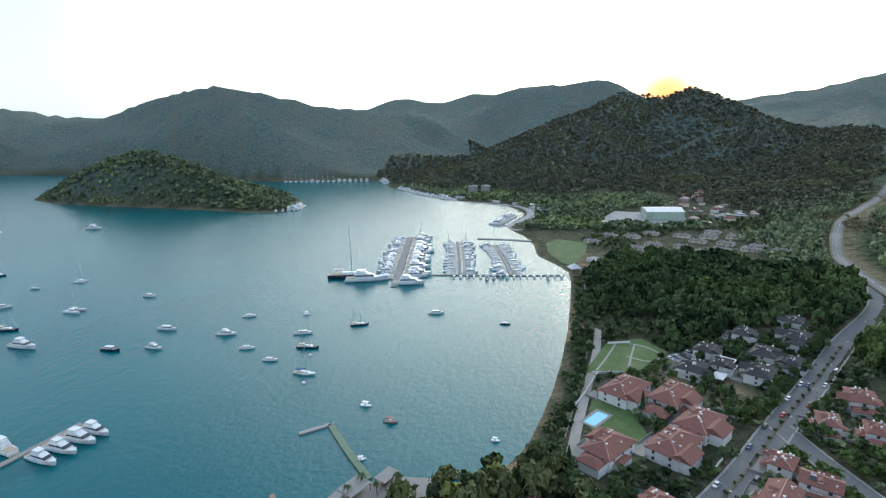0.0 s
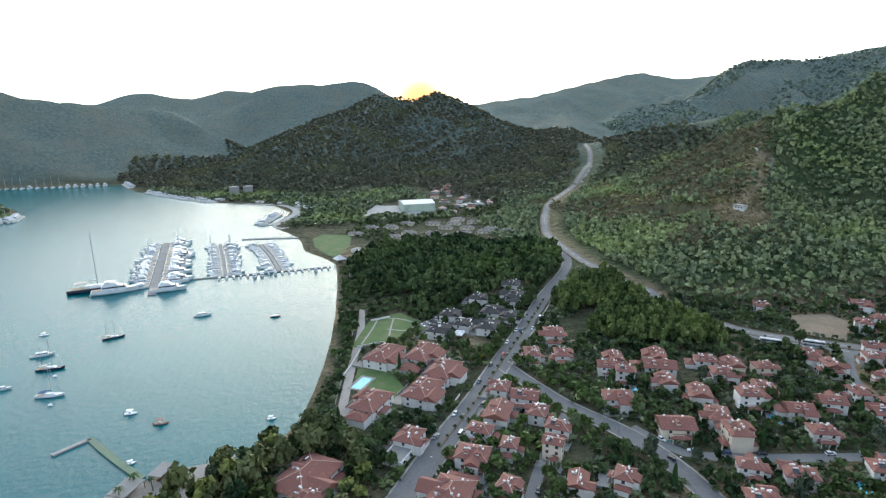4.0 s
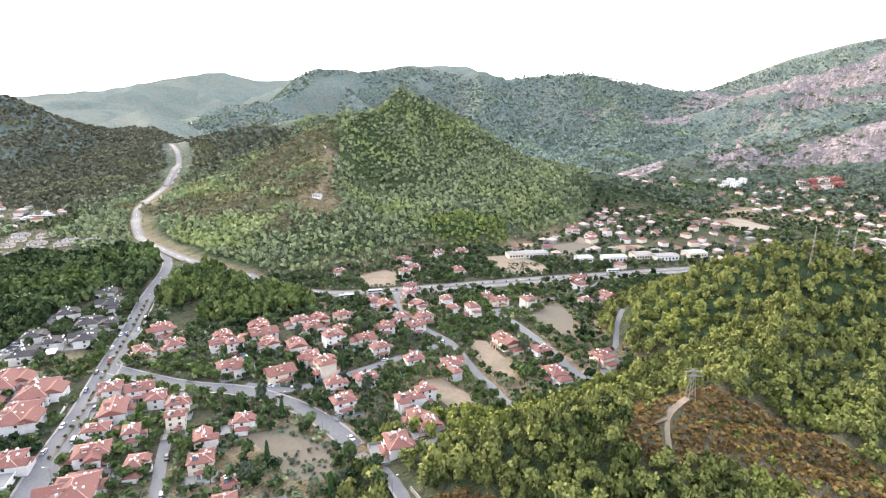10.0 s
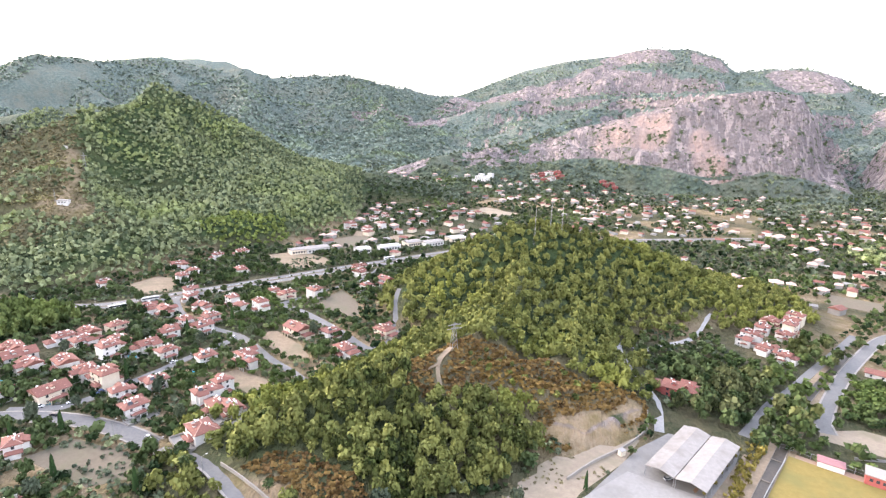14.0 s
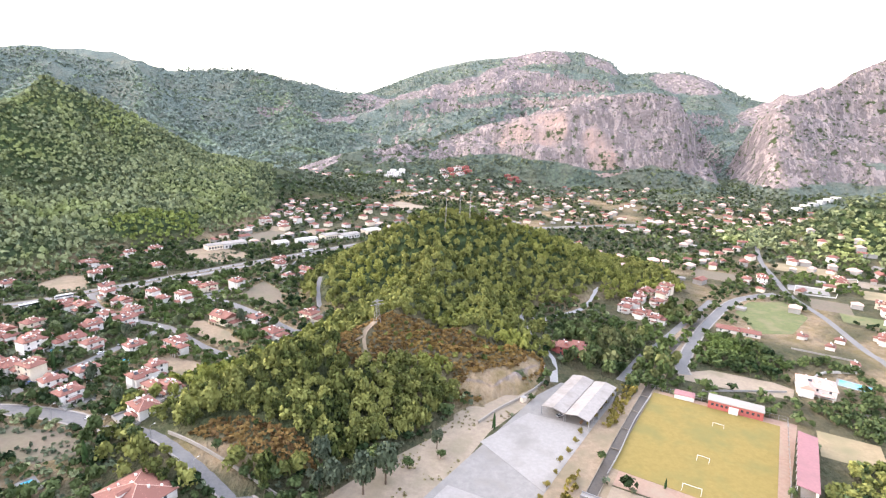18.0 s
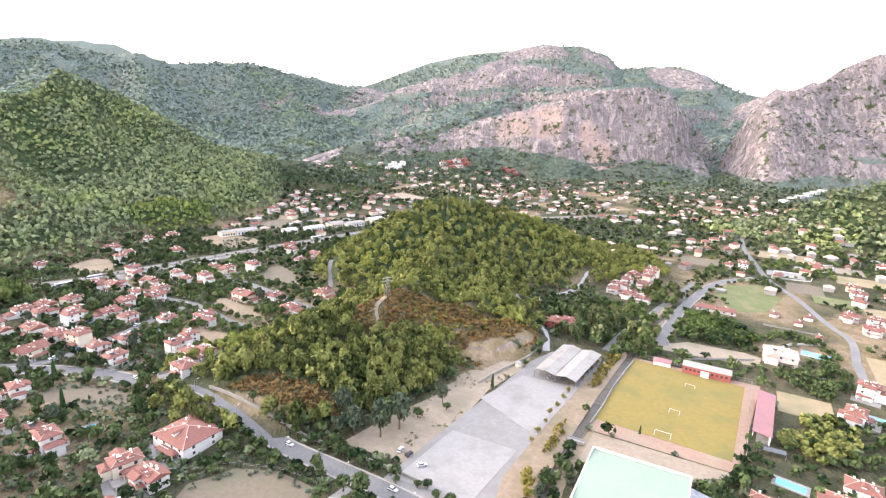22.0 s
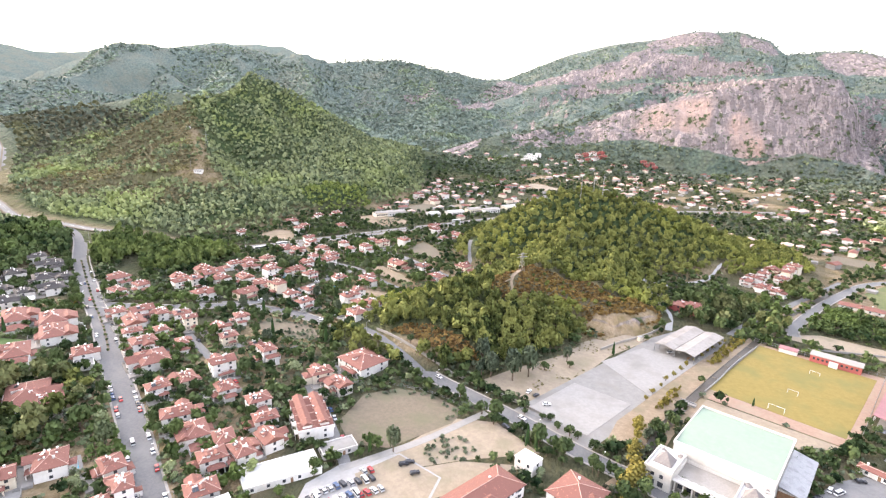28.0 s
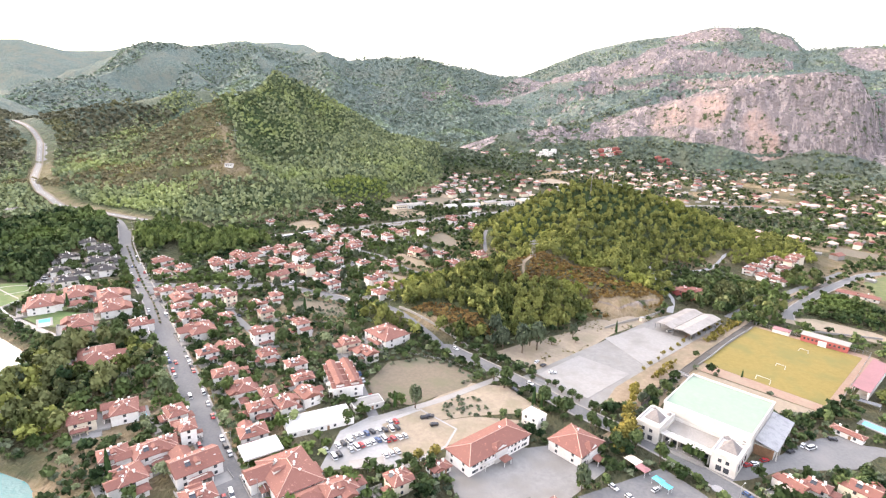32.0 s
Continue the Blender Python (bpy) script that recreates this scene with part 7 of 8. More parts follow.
pontoon([(-225, -134), (-250, -127), (-278, -119), (-300, -113)], 1.6, "pale floating pontoon with motor yachts")
pontoon([(-240, 12), (-252, 10)], 0.8, "small grey floating wooden jetty", M["concrete"])
pontoon([(-262, 62), (-268, 56), (-274, 62), (-278, 76)], 1.3, "pale boardwalk along the water", M["concrete"])
pontoon([(-712, 112), (-720, 82), (-725, 49)], 2.5, "broad concrete harbour mole", M["concrete"])
pontoon([(-810, 100), (-807, 63)], 2.5, "broad concrete harbour mole", M["concrete"])


def berth(line, off, gap, kinds, s, seed_turn=0):
    ln = spline(line, 1.0)
    gone = 0.0
    for p, q in zip(ln, ln[1:]):
        gone += (q - p).length
        if gone >= gap:
            gone = 0.0
            w = (q - p).normalized()
            nrm = Vector((-w.y, w.x, 0)) * (1 if off > 0 else -1)
            k = rs.choice(kinds)
            size = rs.uniform(*s)
            half = {"yacht": 8, "cruiser": 5.5, "berthed": 6.5, "super": 16, "navy": 7}[k] * size
            c = p + nrm * (abs(off) + half + 0.8)
            moor(k, c.x, c.y, math.degrees(math.atan2(nrm.y, nrm.x)) + rs.uniform(-2, 2), size, group="berthed marina boats")


berth([(-548, -11), (-732, -34)], 3.6, 5.6, ("yacht", "yacht", "berthed", "cruiser"), (0.95, 1.3))
berth([(-548, -11), (-732, -34)], -3.6, 6.0, ("yacht", "yacht", "yacht", "berthed"), (1.1, 1.7))
berth(PONT_2, 1.8, 5.0, ("berthed", "berthed", "cruiser"), (0.8, 1.1))
berth(PONT_2, -1.8, 5.0, ("berthed", "berthed", "yacht"), (0.8, 1.1))
berth(PONT_3, 1.8, 5.0, ("berthed", "cruiser", "yacht"), (0.75, 1.1))
berth(PONT_3, -1.8, 5.0, ("berthed", "berthed", "cruiser"), (0.75, 1.1))
berth([(-566, 34), (-570, 138)], -1.6, 5.2, ("cruiser", "yacht"), (0.6, 0.85))
for x, y, s0 in ((-271, -107, 0.95), (-279, -105, 1.0), (-287, -103, 1.05), (-294, -101, 0.95), (-248, -111, 0.95), (-240, -114, 1.05), (-232, -116, 1.1)):
    moor("yacht", x, y, 76 + rs.uniform(-4, 4), s0 * 1.18, group="yachts along the pale pontoon")
for x, y, s0 in ((-277, -134, 1.15), (-264, -139, 1.55), (-251, -137, 1.2), (-238, -142, 1.3)):
    moor("yacht", x, y, 256 + rs.uniform(-4, 4), s0 * 1.12, group="yachts along the pale pontoon")
berth([(-1395, -255), (-1400, -480)], 3, 14, ("berthed", "yacht"), (1.2, 1.6))
berth([(-1296, -210), (-1390, -246)], -6, 14, ("berthed", "yacht"), (1.2, 1.6))
berth([(-1000, -268), (-945, -262), (-925, -300)], -3, 9, ("yacht", "berthed"), (1.2, 1.7))
berth([(-970, 105), (-905, 120)], 3, 9, ("yacht", "berthed"), (1.0, 1.4))
berth([(-1035, -20), (-1120, -96), (-1215, -162)], -4, 10, ("berthed", "berthed", "yacht"), (1.0, 1.4))
berth([(-880, 100), (-810, 78)], -3, 8, ("yacht", "berthed"), (1.1, 1.5))
moor("super", -546, -40, 100, 1.05)
moor("clipper", -556, -58, 98, 1.0)
moor("super", -538, 2, 95, 0.85)
moor("orange", -256, 5, 40, 0.9, label="small covered boat by the jetty")
moor("tender", -250, 3, 60, 1.1)
for x, y, a in ((-858, 362, 40), (-868, 372, 44), (-878, 384, 38), (-866, 396, 41), (-884, 402, 45), (-894, 420, 40), (-880, 432, 42), (-904, 440, 38), (-890, 456, 40), (-872, 446, 44), (-906, 470, 40), (-888, 486, 43), (-850, 300, 85), (-845, 285, 80), (-905, 350, 60)):
    ob = moor(rs.choice(("yacht", "berthed", "cruiser")), x, y, a + rs.uniform(-6, 6), 1.1, group="boats laid up ashore")
    ob.location.z = 1.35
    TAKEN.append((x, y, 7))
ob = moor("clipper", -804, 212, 120, 0.7)
ob.location.z = 1.3
for ob in FLEET.values():
    for o in (*ob.children_recursive, ob):
        bpy.data.objects.remove(o)
# Boats laid up ashore beside the hangar.
for x, y, s in ((-250 - 600, 360, 1), (-840, 345, 1), (-870, 375, 1)):
    TAKEN.append((x, y, 8))

# Stone quay under the wooded slope, with a few low sheds.
QUAY = [(-770, 96), (-806, 84), (-892, 112), (-972, 88), (-1040, -12), (-1122, -88), (-1216, -155)]
tagged(part("pavement", ribbon(bmesh.new(), spline(QUAY, 10.0), 2.0, -9.0, 0.35, 1.6), M["concrete"]), "grey concrete harbour quay at the foot of the hill", "quay", kind="structure")
for x, y, w, a in ((-905, 130, 16, 10), (-935, 122, 12, 30), (-985, 95, 14, 55), (-1010, 60, 12, 55), (-1065, -8, 18, 45), (-1100, -45, 12, 40), (-850, 115, 14, -15)):
    house(x, y, w, a, "low pale harbour shed with a flat roof", rb, d=7, storeys=1, flat=True, roof="concrete_pale", wing=False, group="harbour sheds")

# Waterside restaurant: pale flat roofs on posts and a stone terrace.
slab("pavement", [(-246, 18), (-262, 30), (-274, 46), (-274, 64), (-258, 66), (-240, 40)], -0.4, 1.2, M["paving"], "stone terrace of the waterside restaurant", "terrace")
for x, y, w, d in ((-262, 35, 11, 8), (-270, 46, 9, 6), (-264, 53, 9, 7), (-256, 30, 5, 4)):
    r = thing("restaurant_pavilion", pose(x, y, 1.2, 0, 0, -28), "open pavilion with a flat pale canopy", "pavilion", group="restaurant pavilions")
    TAKEN.append((x, y, 6))
    part("roof", box(-w / 2, w / 2, -d / 2, d / 2, 3.2, 3.5), M["concrete_pale"], r)
    for sx in (-1, 1):
        for sy in (-1, 1):
            part("post", box(sx * (w / 2 - 0.4) - 0.12, sx * (w / 2 - 0.4) + 0.12, sy * (d / 2 - 0.4) - 0.12, sy * (d / 2 - 0.4) + 0.12, -0.2, 3.2), M["timber"], r)
    part("counter", box(-w / 3, w / 3, -0.5, 0.5, -0.1, 1.0), M["timber"], r)


# ---- vehicles ----
def car_kind(name, paint, label, L=4.3, van=False):
    c = thing(name, pose(0, 0, -500), label, "car")
    W, H = 1.78, 1.95 if van else 1.45
    bm = wedge(-L / 2, L / 2, W / 2, 0.32, 0.92, 0.15)
    bmesh.ops.bevel(bm, geom=list(bm.edges), offset=0.08, segments=1, affect="EDGES")
    part("body", bm, paint, c)
    part("glazing", wedge(-L * (0.47 if van else 0.42), L * (0.36 if van else 0.2), W * 0.46, 0.9, H - 0.06, 0.8), M["dark_glass"], c, "dark car windows")
    part("roof", wedge(-L * (0.44 if van else 0.34), L * (0.2 if van else 0.04), W * 0.39, H - 0.07, H, 0.3), paint, c)
    for sx in (-0.31, 0.31):
        for s in (-1, 1):
            part("wheel", tube((sx * L, s * W / 2 - 0.11, 0.33), (sx * L, s * W / 2 + 0.11 - 0.1, 0.33), 0.33, 0.33, 10), M["tyre"], c)
    return c


def paint(name, col):
    return surf(name, col, tuple(min(0.9, 1.08 * v) for v in col), None, 2, 0.3, 0.25, 0)


CARS = [car_kind("car", paint("paint_white", (0.72, 0.72, 0.72)), "white parked car on the asphalt"), car_kind("car", paint("paint_silver", (0.42, 0.43, 0.44)), "silver grey car on the asphalt"),
        car_kind("car", paint("paint_black", (0.03, 0.03, 0.035)), "glossy black car on the asphalt"), car_kind("car", paint("paint_red", (0.4, 0.04, 0.04)), "bright red car on the asphalt"),
        car_kind("van", paint("paint_van", (0.75, 0.75, 0.75)), "white minibus on the asphalt", 5.6, True), car_kind("car", paint("paint_blue", (0.06, 0.1, 0.2)), "dark blue car on the asphalt")]
rc = random.Random(55)


def park_car(x, y, turn, k=None, z=1.12):
    ob = copy_thing(CARS[k if k is not None else rc.choice((0, 0, 0, 1, 1, 2, 3, 4, 5))], pose(0, 0, 0))
    ob.matrix_basis = pose(x, y, z, 0, 0, turn)
    return tagged(ob, group="parked cars")


def kerb_cars(line, off, gap, chance):
    ln = spline(line, 1.0)
    gone = 0
    for p, q in zip(ln, ln[1:]):
        gone += (q - p).length
        if gone > gap:
            gone = 0
            if rc.random() < chance:
                w = (q - p).normalized()
                park_car(p.x - w.y * off, p.y + w.x * off, math.degrees(math.atan2(w.y, w.x)) + rc.choice((0, 180)) + rc.uniform(-3, 3))


kerb_cars(MAIN[1:6], 4.6, 6.0, 0.5)
kerb_cars(MAIN[1:6], -4.6, 6.0, 0.5)
kerb_cars(MAIN[6:12], 4.6, 6.5, 0.2)
kerb_cars(MAIN[6:12], -4.6, 6.5, 0.2)
kerb_cars(MAIN[1:12], 1.8, 40, 0.5)
kerb_cars(LANE_B, 3.0, 8, 0.35)
kerb_cars(SOUTH_ROAD, 1.8, 55, 0.6)
kerb_cars(LANE_A, 2.0, 12, 0.4)
kerb_cars(LANE_C, 2.2, 14, 0.4)
for x, y, n, dx, dy, turn in ((-94, 73, 5, 1.6, 2.2, 140), (-89, 70, 5, 1.6, 2.2, 140), (-88, 84, 6, 1.8, 1.9, 140), (-83, 79, 6, 1.8, 1.9, 140), (-78, 93, 4, 2.2, 1.7, 140), (-72, 88, 5, 2.1, 1.8, 140), (-76, 101, 3, 2.4, 1.6, 140), (-69, 78, 3, 2.0, 2.0, 140)):
    for k in range(n):
        if rc.random() < 0.82:
            park_car(x + dx * k, y + dy * k, turn + rc.uniform(-5, 5))
for x, y, k, a in ((79, 121, 3, 30), (82, 123, 0, 30), (87, 127, 3, 32), (100, 138, 2, 40), (107, 145, 0, 60), (110, 144, 4, 38), (122, 155, 2, 5), (-8, 176, 0, 20), (-18, 186, 0, 70), (-14, 183, 2, 60), (24, 88, 0, -40), (30, 84, 0, -40), (40, 92, 1, 50),
                  (-25, 150, 2, -30), (-62, 110, 2, 30), (-60, 112, 2, 30), (-56, 106, 2, 40), (62, 262, 1, 30)):
    park_car(x, y, a, k, 1.2)
for k in range(7):
    park_car(-394 - 2.6 * k, 184 + 4.2 * k, 35 + rc.uniform(-5, 5))
    if k % 2 == 0:
        park_car(-388 - 2.6 * k, 192 + 4.2 * k, 35 + rc.uniform(-5, 5))
for x, y, a in ((-291, 404, 48), (-301, 382, 50), (-150, 585, 48)):
    b = thing("coach", pose(x, y, 1.15, 0, 0, a), "long white coach on the highway", "coach", group="coaches")
    part("body", box(-6, 6, -1.25, 1.25, 0.4, 3.2, 0.12), M["white_paint"], b)
    part("glazing", box(-5.7, 6.02, -1.27, 1.27, 1.7, 2.6), M["dark_glass"], b)
    for sx in (-3.8, 4):
        for s in (-1, 1):
            part("wheel", tube((sx, s * 1.15 - 0.12, 0.5), (sx, s * 1.15 + 0.12, 0.5), 0.5, 0.5, 10), M["tyre"], b)
for ob in CARS:
    for o in (*ob.children_recursive, ob):
        bpy.data.objects.remove(o)


# ---- street lamps ----
def lamp_post(x, y, turn):
    p = thing("street_lamp", pose(x, y, ground_z(x, y), 0, 0, turn), "tall grey street lamp with one arm", "street lamp", group="street lamps")
    part("pole", tube((0, 0, -0.3), (0, 0, 8), 0.12, 0.08, 6), M["rail_grey"], p)
    part("arm", tube((0, 0, 7.9), (1.8, 0, 8.3), 0.06, 0.05, 5), M["rail_grey"], p)
    part("lamp_head", box(1.6, 2.4, -0.16, 0.16, 8.22, 8.38), M["pale_metal"], p)


for line, half, gap in ((SOUTH_ROAD[2:], 5.0, 32), (MAIN[1:12], 6.4, 34), (HIGHWAY[8:15], 9.2, 36)):
    ln = spline(line, 1.0)
    gone = 0
    for p, q in zip(ln, ln[1:]):
        gone += (q - p).length
        if gone > gap:
            gone, w = 0, (q - p).normalized()
            lamp_post(p.x + w.y * half, p.y - w.x * half, math.degrees(math.atan2(w.x, -w.y)))

# Dirt path over the bare crest of the knoll.
tagged(part("path", ribbon(bmesh.new(), spline([(-39, 309), (-43, 294), (-42, 285), (-37, 273)], 3.0), 1.4, -1.4, 0.3), M["soil"]), "pale dirt path over the bare crest", "path", kind="structure")
tagged(part("path", ribbon(bmesh.new(), spline([(-43.5, 291), (-47, 284), (-51, 277)], 3.0), 1.1, -1.1, 0.34), M["soil"]), "pale dirt track branching over the crest", "path", kind="structure")

# ---- woods ----
def clear_of_roads(x, y, margin=2.0):
    ok = np.ones(x.shape, bool)
    for line, half in zip(ROADS, WIDTHS):
        ok &= along(line, x, y)[0] > half + margin
    return ok


def clear_of_houses(x, y, margin=0.0):
    ok = np.ones(x.shape, bool)
    for hx, hy, r in TAKEN:
        ok &= np.hypot(x - hx, y - hy) > r + margin
    return ok


def clear_of_plots(x, y):
    ok = np.ones(x.shape, bool)
    for p in PLOTS:
        ok &= ~inside(p, x, y)
    return ok


def free(x, y, road=1.5, home=-1.5):
    return clear_of_roads(x, y, road) & clear_of_houses(x, y, home) & clear_of_plots(x, y)


GREEN_FOOT = [(-368, 580), (-345, 635), (-300, 660), (-278, 612), (-322, 552)]
SCRUB_FACE = [(-64, 302), (-46, 320), (-12, 337), (15, 326), (45, 322), (56, 314), (48, 288), (19, 262), (12, 284), (-7, 292), (-24, 287), (-36, 272), (-52, 270)]
SCRUB_FOOT = [(-114, 218), (-98, 227), (-78, 227), (-56, 219), (-46, 210), (-62, 202), (-105, 208)]


def bald(x, y):
    """Open scrub on the front of the knoll, and its quarried foot."""
    u, v = x + 7 * fbm(x, y, 16, 3, 9), y + 7 * fbm(x, y, 16, 3, 10)
    return inside(SCRUB_FACE, u, v) | inside(SCRUB_FOOT, u, v) | (along([(18, 280), (33, 286), (46, 298), (55, 310)], x, y)[0] < 12) | (along([(-39, 309), (-43, 294), (-42, 285), (-37, 273)], x, y)[0] < 3)


near_hill = scatter(-160, 220, 190, 600, 5.5, 3, lambda x, y, z: (z > 2.6) & ~bald(x, y) & clear_of_roads(x, y, 1) & clear_of_houses(x, y))
grove("pine_wood", near_hill, M["pine"], 110, 0.34, "dense olive-green pine wood covering the knoll", "wood", 3, (2.2, 4.3), 1.5)
front_trees = scatter(-112, 20, 196, 285, 6.2, 131, lambda x, y, z: (z > 2.2) & ~bald(x, y) & clear_of_roads(x, y, 2) & clear_of_plots(x, y))
grove("pine_wood", front_trees, M["pine"], 190, 0.28, "tall olive-green pines on the front of the knoll", "wood", 132, (2.6, 4.6), 1.75)
PATH_UP = [(-39, 309), (-43, 294), (-42, 285), (-37, 273)]
low_scrub = scatter(-120, 62, 200, 345, 1.8, 14, lambda x, y, z: (z > 1.3) & bald(x, y) & (along(PATH_UP, x, y)[0] > 2) & (along([(18, 280), (33, 286), (46, 298), (55, 310)], x, y)[0] + 5 * fbm(x, y, 10, 2, 231) > 5.5) & (along([(-110, 212), (-92, 209), (-78, 204)], x, y)[0] > 6))
grove("scrub", low_scrub, M["scrub"], 14, 0.85, "brown dry scrub on the bare side of the knoll", "scrub", 15, (0.9, 1.9), 0.8, lift=0.35)


def dry_spur(x, y):
    """The drier western flank of the hill, from the hut along its crest: one where scrub replaces the pines."""
    crest = np.interp(y, [400, 470, 512, 620, 700, 760], [-455, -425, -440, -535, -610, -680])
    west = smooth(crest + 8, crest - 22, x + 14 * fbm(x, y, 35, 2, 150)) * smooth(430, 455, y) * smooth(-960, -820, x)
    return np.maximum(west * smooth(-0.16, 0.12, fbm(x, y, 55, 3, 151)), smooth(13, 7, along([(-468, 512), (-500, 560), (-554, 620)], x, y)[0]))


def green_foot(x, y):
    return inside(GREEN_FOOT, x + 8 * fbm(x, y, 25, 2, 152), y + 8 * fbm(x, y, 25, 2, 153))


hut_wood = scatter(-900, -230, 330, 1080, 5.5, 4, lambda x, y, z: (z > 3.5) & clear_of_roads(x, y, 6) & (np.hypot((x + 468) / 1.5, y - 512) > 22) & (fbm(x, y, 60, 3, 77) > -0.62) & (x < wood_edge(y) + 4 * fbm(x, y, 30, 2, 78)))
thin = dry_spur(hut_wood[:, 0], hut_wood[:, 1])
hut_wood = hut_wood[np.random.default_rng(154).random(len(hut_wood)) > 0.86 * thin]
young = green_foot(hut_wood[:, 0], hut_wood[:, 1])
foot_wood, hut_wood = hut_wood[young], hut_wood[~young]
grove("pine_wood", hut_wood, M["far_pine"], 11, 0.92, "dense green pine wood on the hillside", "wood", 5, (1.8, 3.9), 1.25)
grove("pine_wood", foot_wood, M["young_pine"], 14, 0.86, "bright yellow-green young pines at the foot of the hill", "wood", 155, (1.8, 3.6), 1.2)
spur_scrub = scatter(-960, -400, 425, 760, 4.4, 156, lambda x, y, z: (z > 8) & (dry_spur(x, y) > 0.45) & (np.hypot((x + 468) / 1.5, y - 512) > 14) & (along([(-468, 512), (-500, 560), (-554, 620)], x, y)[0] > 5))
grove("scrub", spur_scrub, M["spur_scrub"], 12, 0.95, "pale brown dry scrub on the flank of the hill", "scrub", 157, (1.3, 2.7), 0.8, lift=0.35)
hut_scrub = scatter(-560, -390, 440, 580, 3.2, 44, lambda x, y, z: (z > 8) & (np.hypot((x + 468) / 1.5, y - 512) < 40))
grove("scrub", hut_scrub, M["spur_scrub"], 10, 0.9, "dry scrub round the hilltop hut", "scrub", 45, (0.8, 1.6), 0.8, lift=0.3)
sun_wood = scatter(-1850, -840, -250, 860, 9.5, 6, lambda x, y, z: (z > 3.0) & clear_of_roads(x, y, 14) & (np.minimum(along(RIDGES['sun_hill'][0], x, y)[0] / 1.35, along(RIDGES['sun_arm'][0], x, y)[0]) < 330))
grove("pine_wood", sun_wood, M["hazed_dusk_pine"], 10, 1.0, "dark wooded slope under the evening sun", "wood", 7, (3.8, 6.6), 0.85)
quay_wood = scatter(-1260, -770, -160, 330, 8.5, 91, lambda x, y, z: (z > 0.98) & (shore_distance(x, y) > 17) & (z < 4) & free(x, y, 4, 0))
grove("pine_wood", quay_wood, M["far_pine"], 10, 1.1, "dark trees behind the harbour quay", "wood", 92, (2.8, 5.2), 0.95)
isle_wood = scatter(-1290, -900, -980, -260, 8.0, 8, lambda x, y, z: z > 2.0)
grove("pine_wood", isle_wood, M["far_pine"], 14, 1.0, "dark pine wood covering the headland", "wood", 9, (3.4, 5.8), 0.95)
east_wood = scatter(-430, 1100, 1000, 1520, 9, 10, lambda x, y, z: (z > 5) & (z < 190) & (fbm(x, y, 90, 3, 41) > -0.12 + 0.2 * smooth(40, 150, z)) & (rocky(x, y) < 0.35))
grove("pine_wood", east_wood, M["hazed_foothill_pine"], 8, 1.1, "scattered pines below the limestone cliffs", "wood", 11, (3.0, 5.2), 0.85)
cliff_tufts = scatter(-330, 1500, 1150, 1480, 11, 222, lambda x, y, z: (z > 45) & (rocky(x, y) > 0.4) & (fbm(x, y, 40, 3, 223) > np.where(x > 620, -0.18, 0.0)))
grove("cliff_scrub", cliff_tufts, M["hazed_foothill_pine"], 6, 1.3, "dark scrub clinging to the limestone face", "scrub", 224, (1.3, 3.3), 0.9, lift=0.4)
knoll_wood = scatter(380, 1000, 600, 860, 7.5, 12, lambda x, y, z: z > 3)
grove("pine_wood", knoll_wood, M["far_pine"], 14, 0.95, "pine wood on a low eastern hill", "wood", 13, (3, 5), 0.95)

PARK = [(-640, 190), (-560, 152), (-470, 160), (-458, 190), (-412, 190), (-450, 280), (-420, 290), (-480, 335), (-540, 360), (-590, 300), (-640, 300)]
PLANTATION = [(-440, 318), (-395, 282), (-335, 285), (-300, 350), (-335, 362), (-385, 358), (-430, 350)]
SEA_TREES = [(-252, 40), (-270, 75), (-290, 105), (-262, 128), (-232, 125), (-215, 75), (-205, 40), (-225, 30)]
park = scatter(-650, -400, 140, 370, 6.0, 21, lambda x, y, z: inside(PARK, x, y) & free(x, y, 3))
grove("park_trees", park, M["broadleaf"], 60, 0.5, "dark tall trees of the seaside park", "trees", 22, (3.2, 6.0), 1.25, lift=0.8)
plantation = scatter(-450, -290, 270, 370, 5.0, 23, lambda x, y, z: inside(PLANTATION, x, y) & free(x, y, 3))
grove("plantation", plantation, M["plantation"], 70, 0.45, "thick green plantation between the roads", "trees", 24, (3.0, 4.8), 1.7, lift=0.8)
sea_trees = scatter(-295, -200, 20, 135, 7.0, 25, lambda x, y, z: inside(SEA_TREES, x, y) & free(x, y, 2))
lots = np.random.default_rng(7).random(len(sea_trees))
grove("shore_trees", sea_trees[lots < 0.2], M["broadleaf"], 150, 0.34, "dark pines and broad trees behind the beach", "trees", 26, (3.6, 6.8), 1.25, lift=0.85)
grove("shore_trees", sea_trees[(lots >= 0.2) & (lots < 0.65)], M["eucalyptus"], 150, 0.34, "tall yellowish olive eucalyptus behind the beach", "trees", 126, (3.8, 6.8), 1.35, lift=0.85)
grove("shore_trees", sea_trees[lots >= 0.65], M["pine"], 150, 0.34, "lighter green broad trees behind the beach", "trees", 127, (3.4, 6.2), 1.2, lift=0.85)
scrub_trees = scatter(-118, 60, 200, 340, 8.5, 128, lambda x, y, z: (z > 3) & bald(x, y) & (fbm(x, y, 30, 2, 129) > -0.1) & (along([(18, 280), (33, 286), (46, 298), (55, 310)], x, y)[0] > 10) & (along(PATH_UP, x, y)[0] > 4))
grove("scrub", scrub_trees, M["pine"], 60, 0.48, "young green pines standing in the brown scrub", "shrubs", 130, (1.2, 2.8), 1.1, lift=0.6)
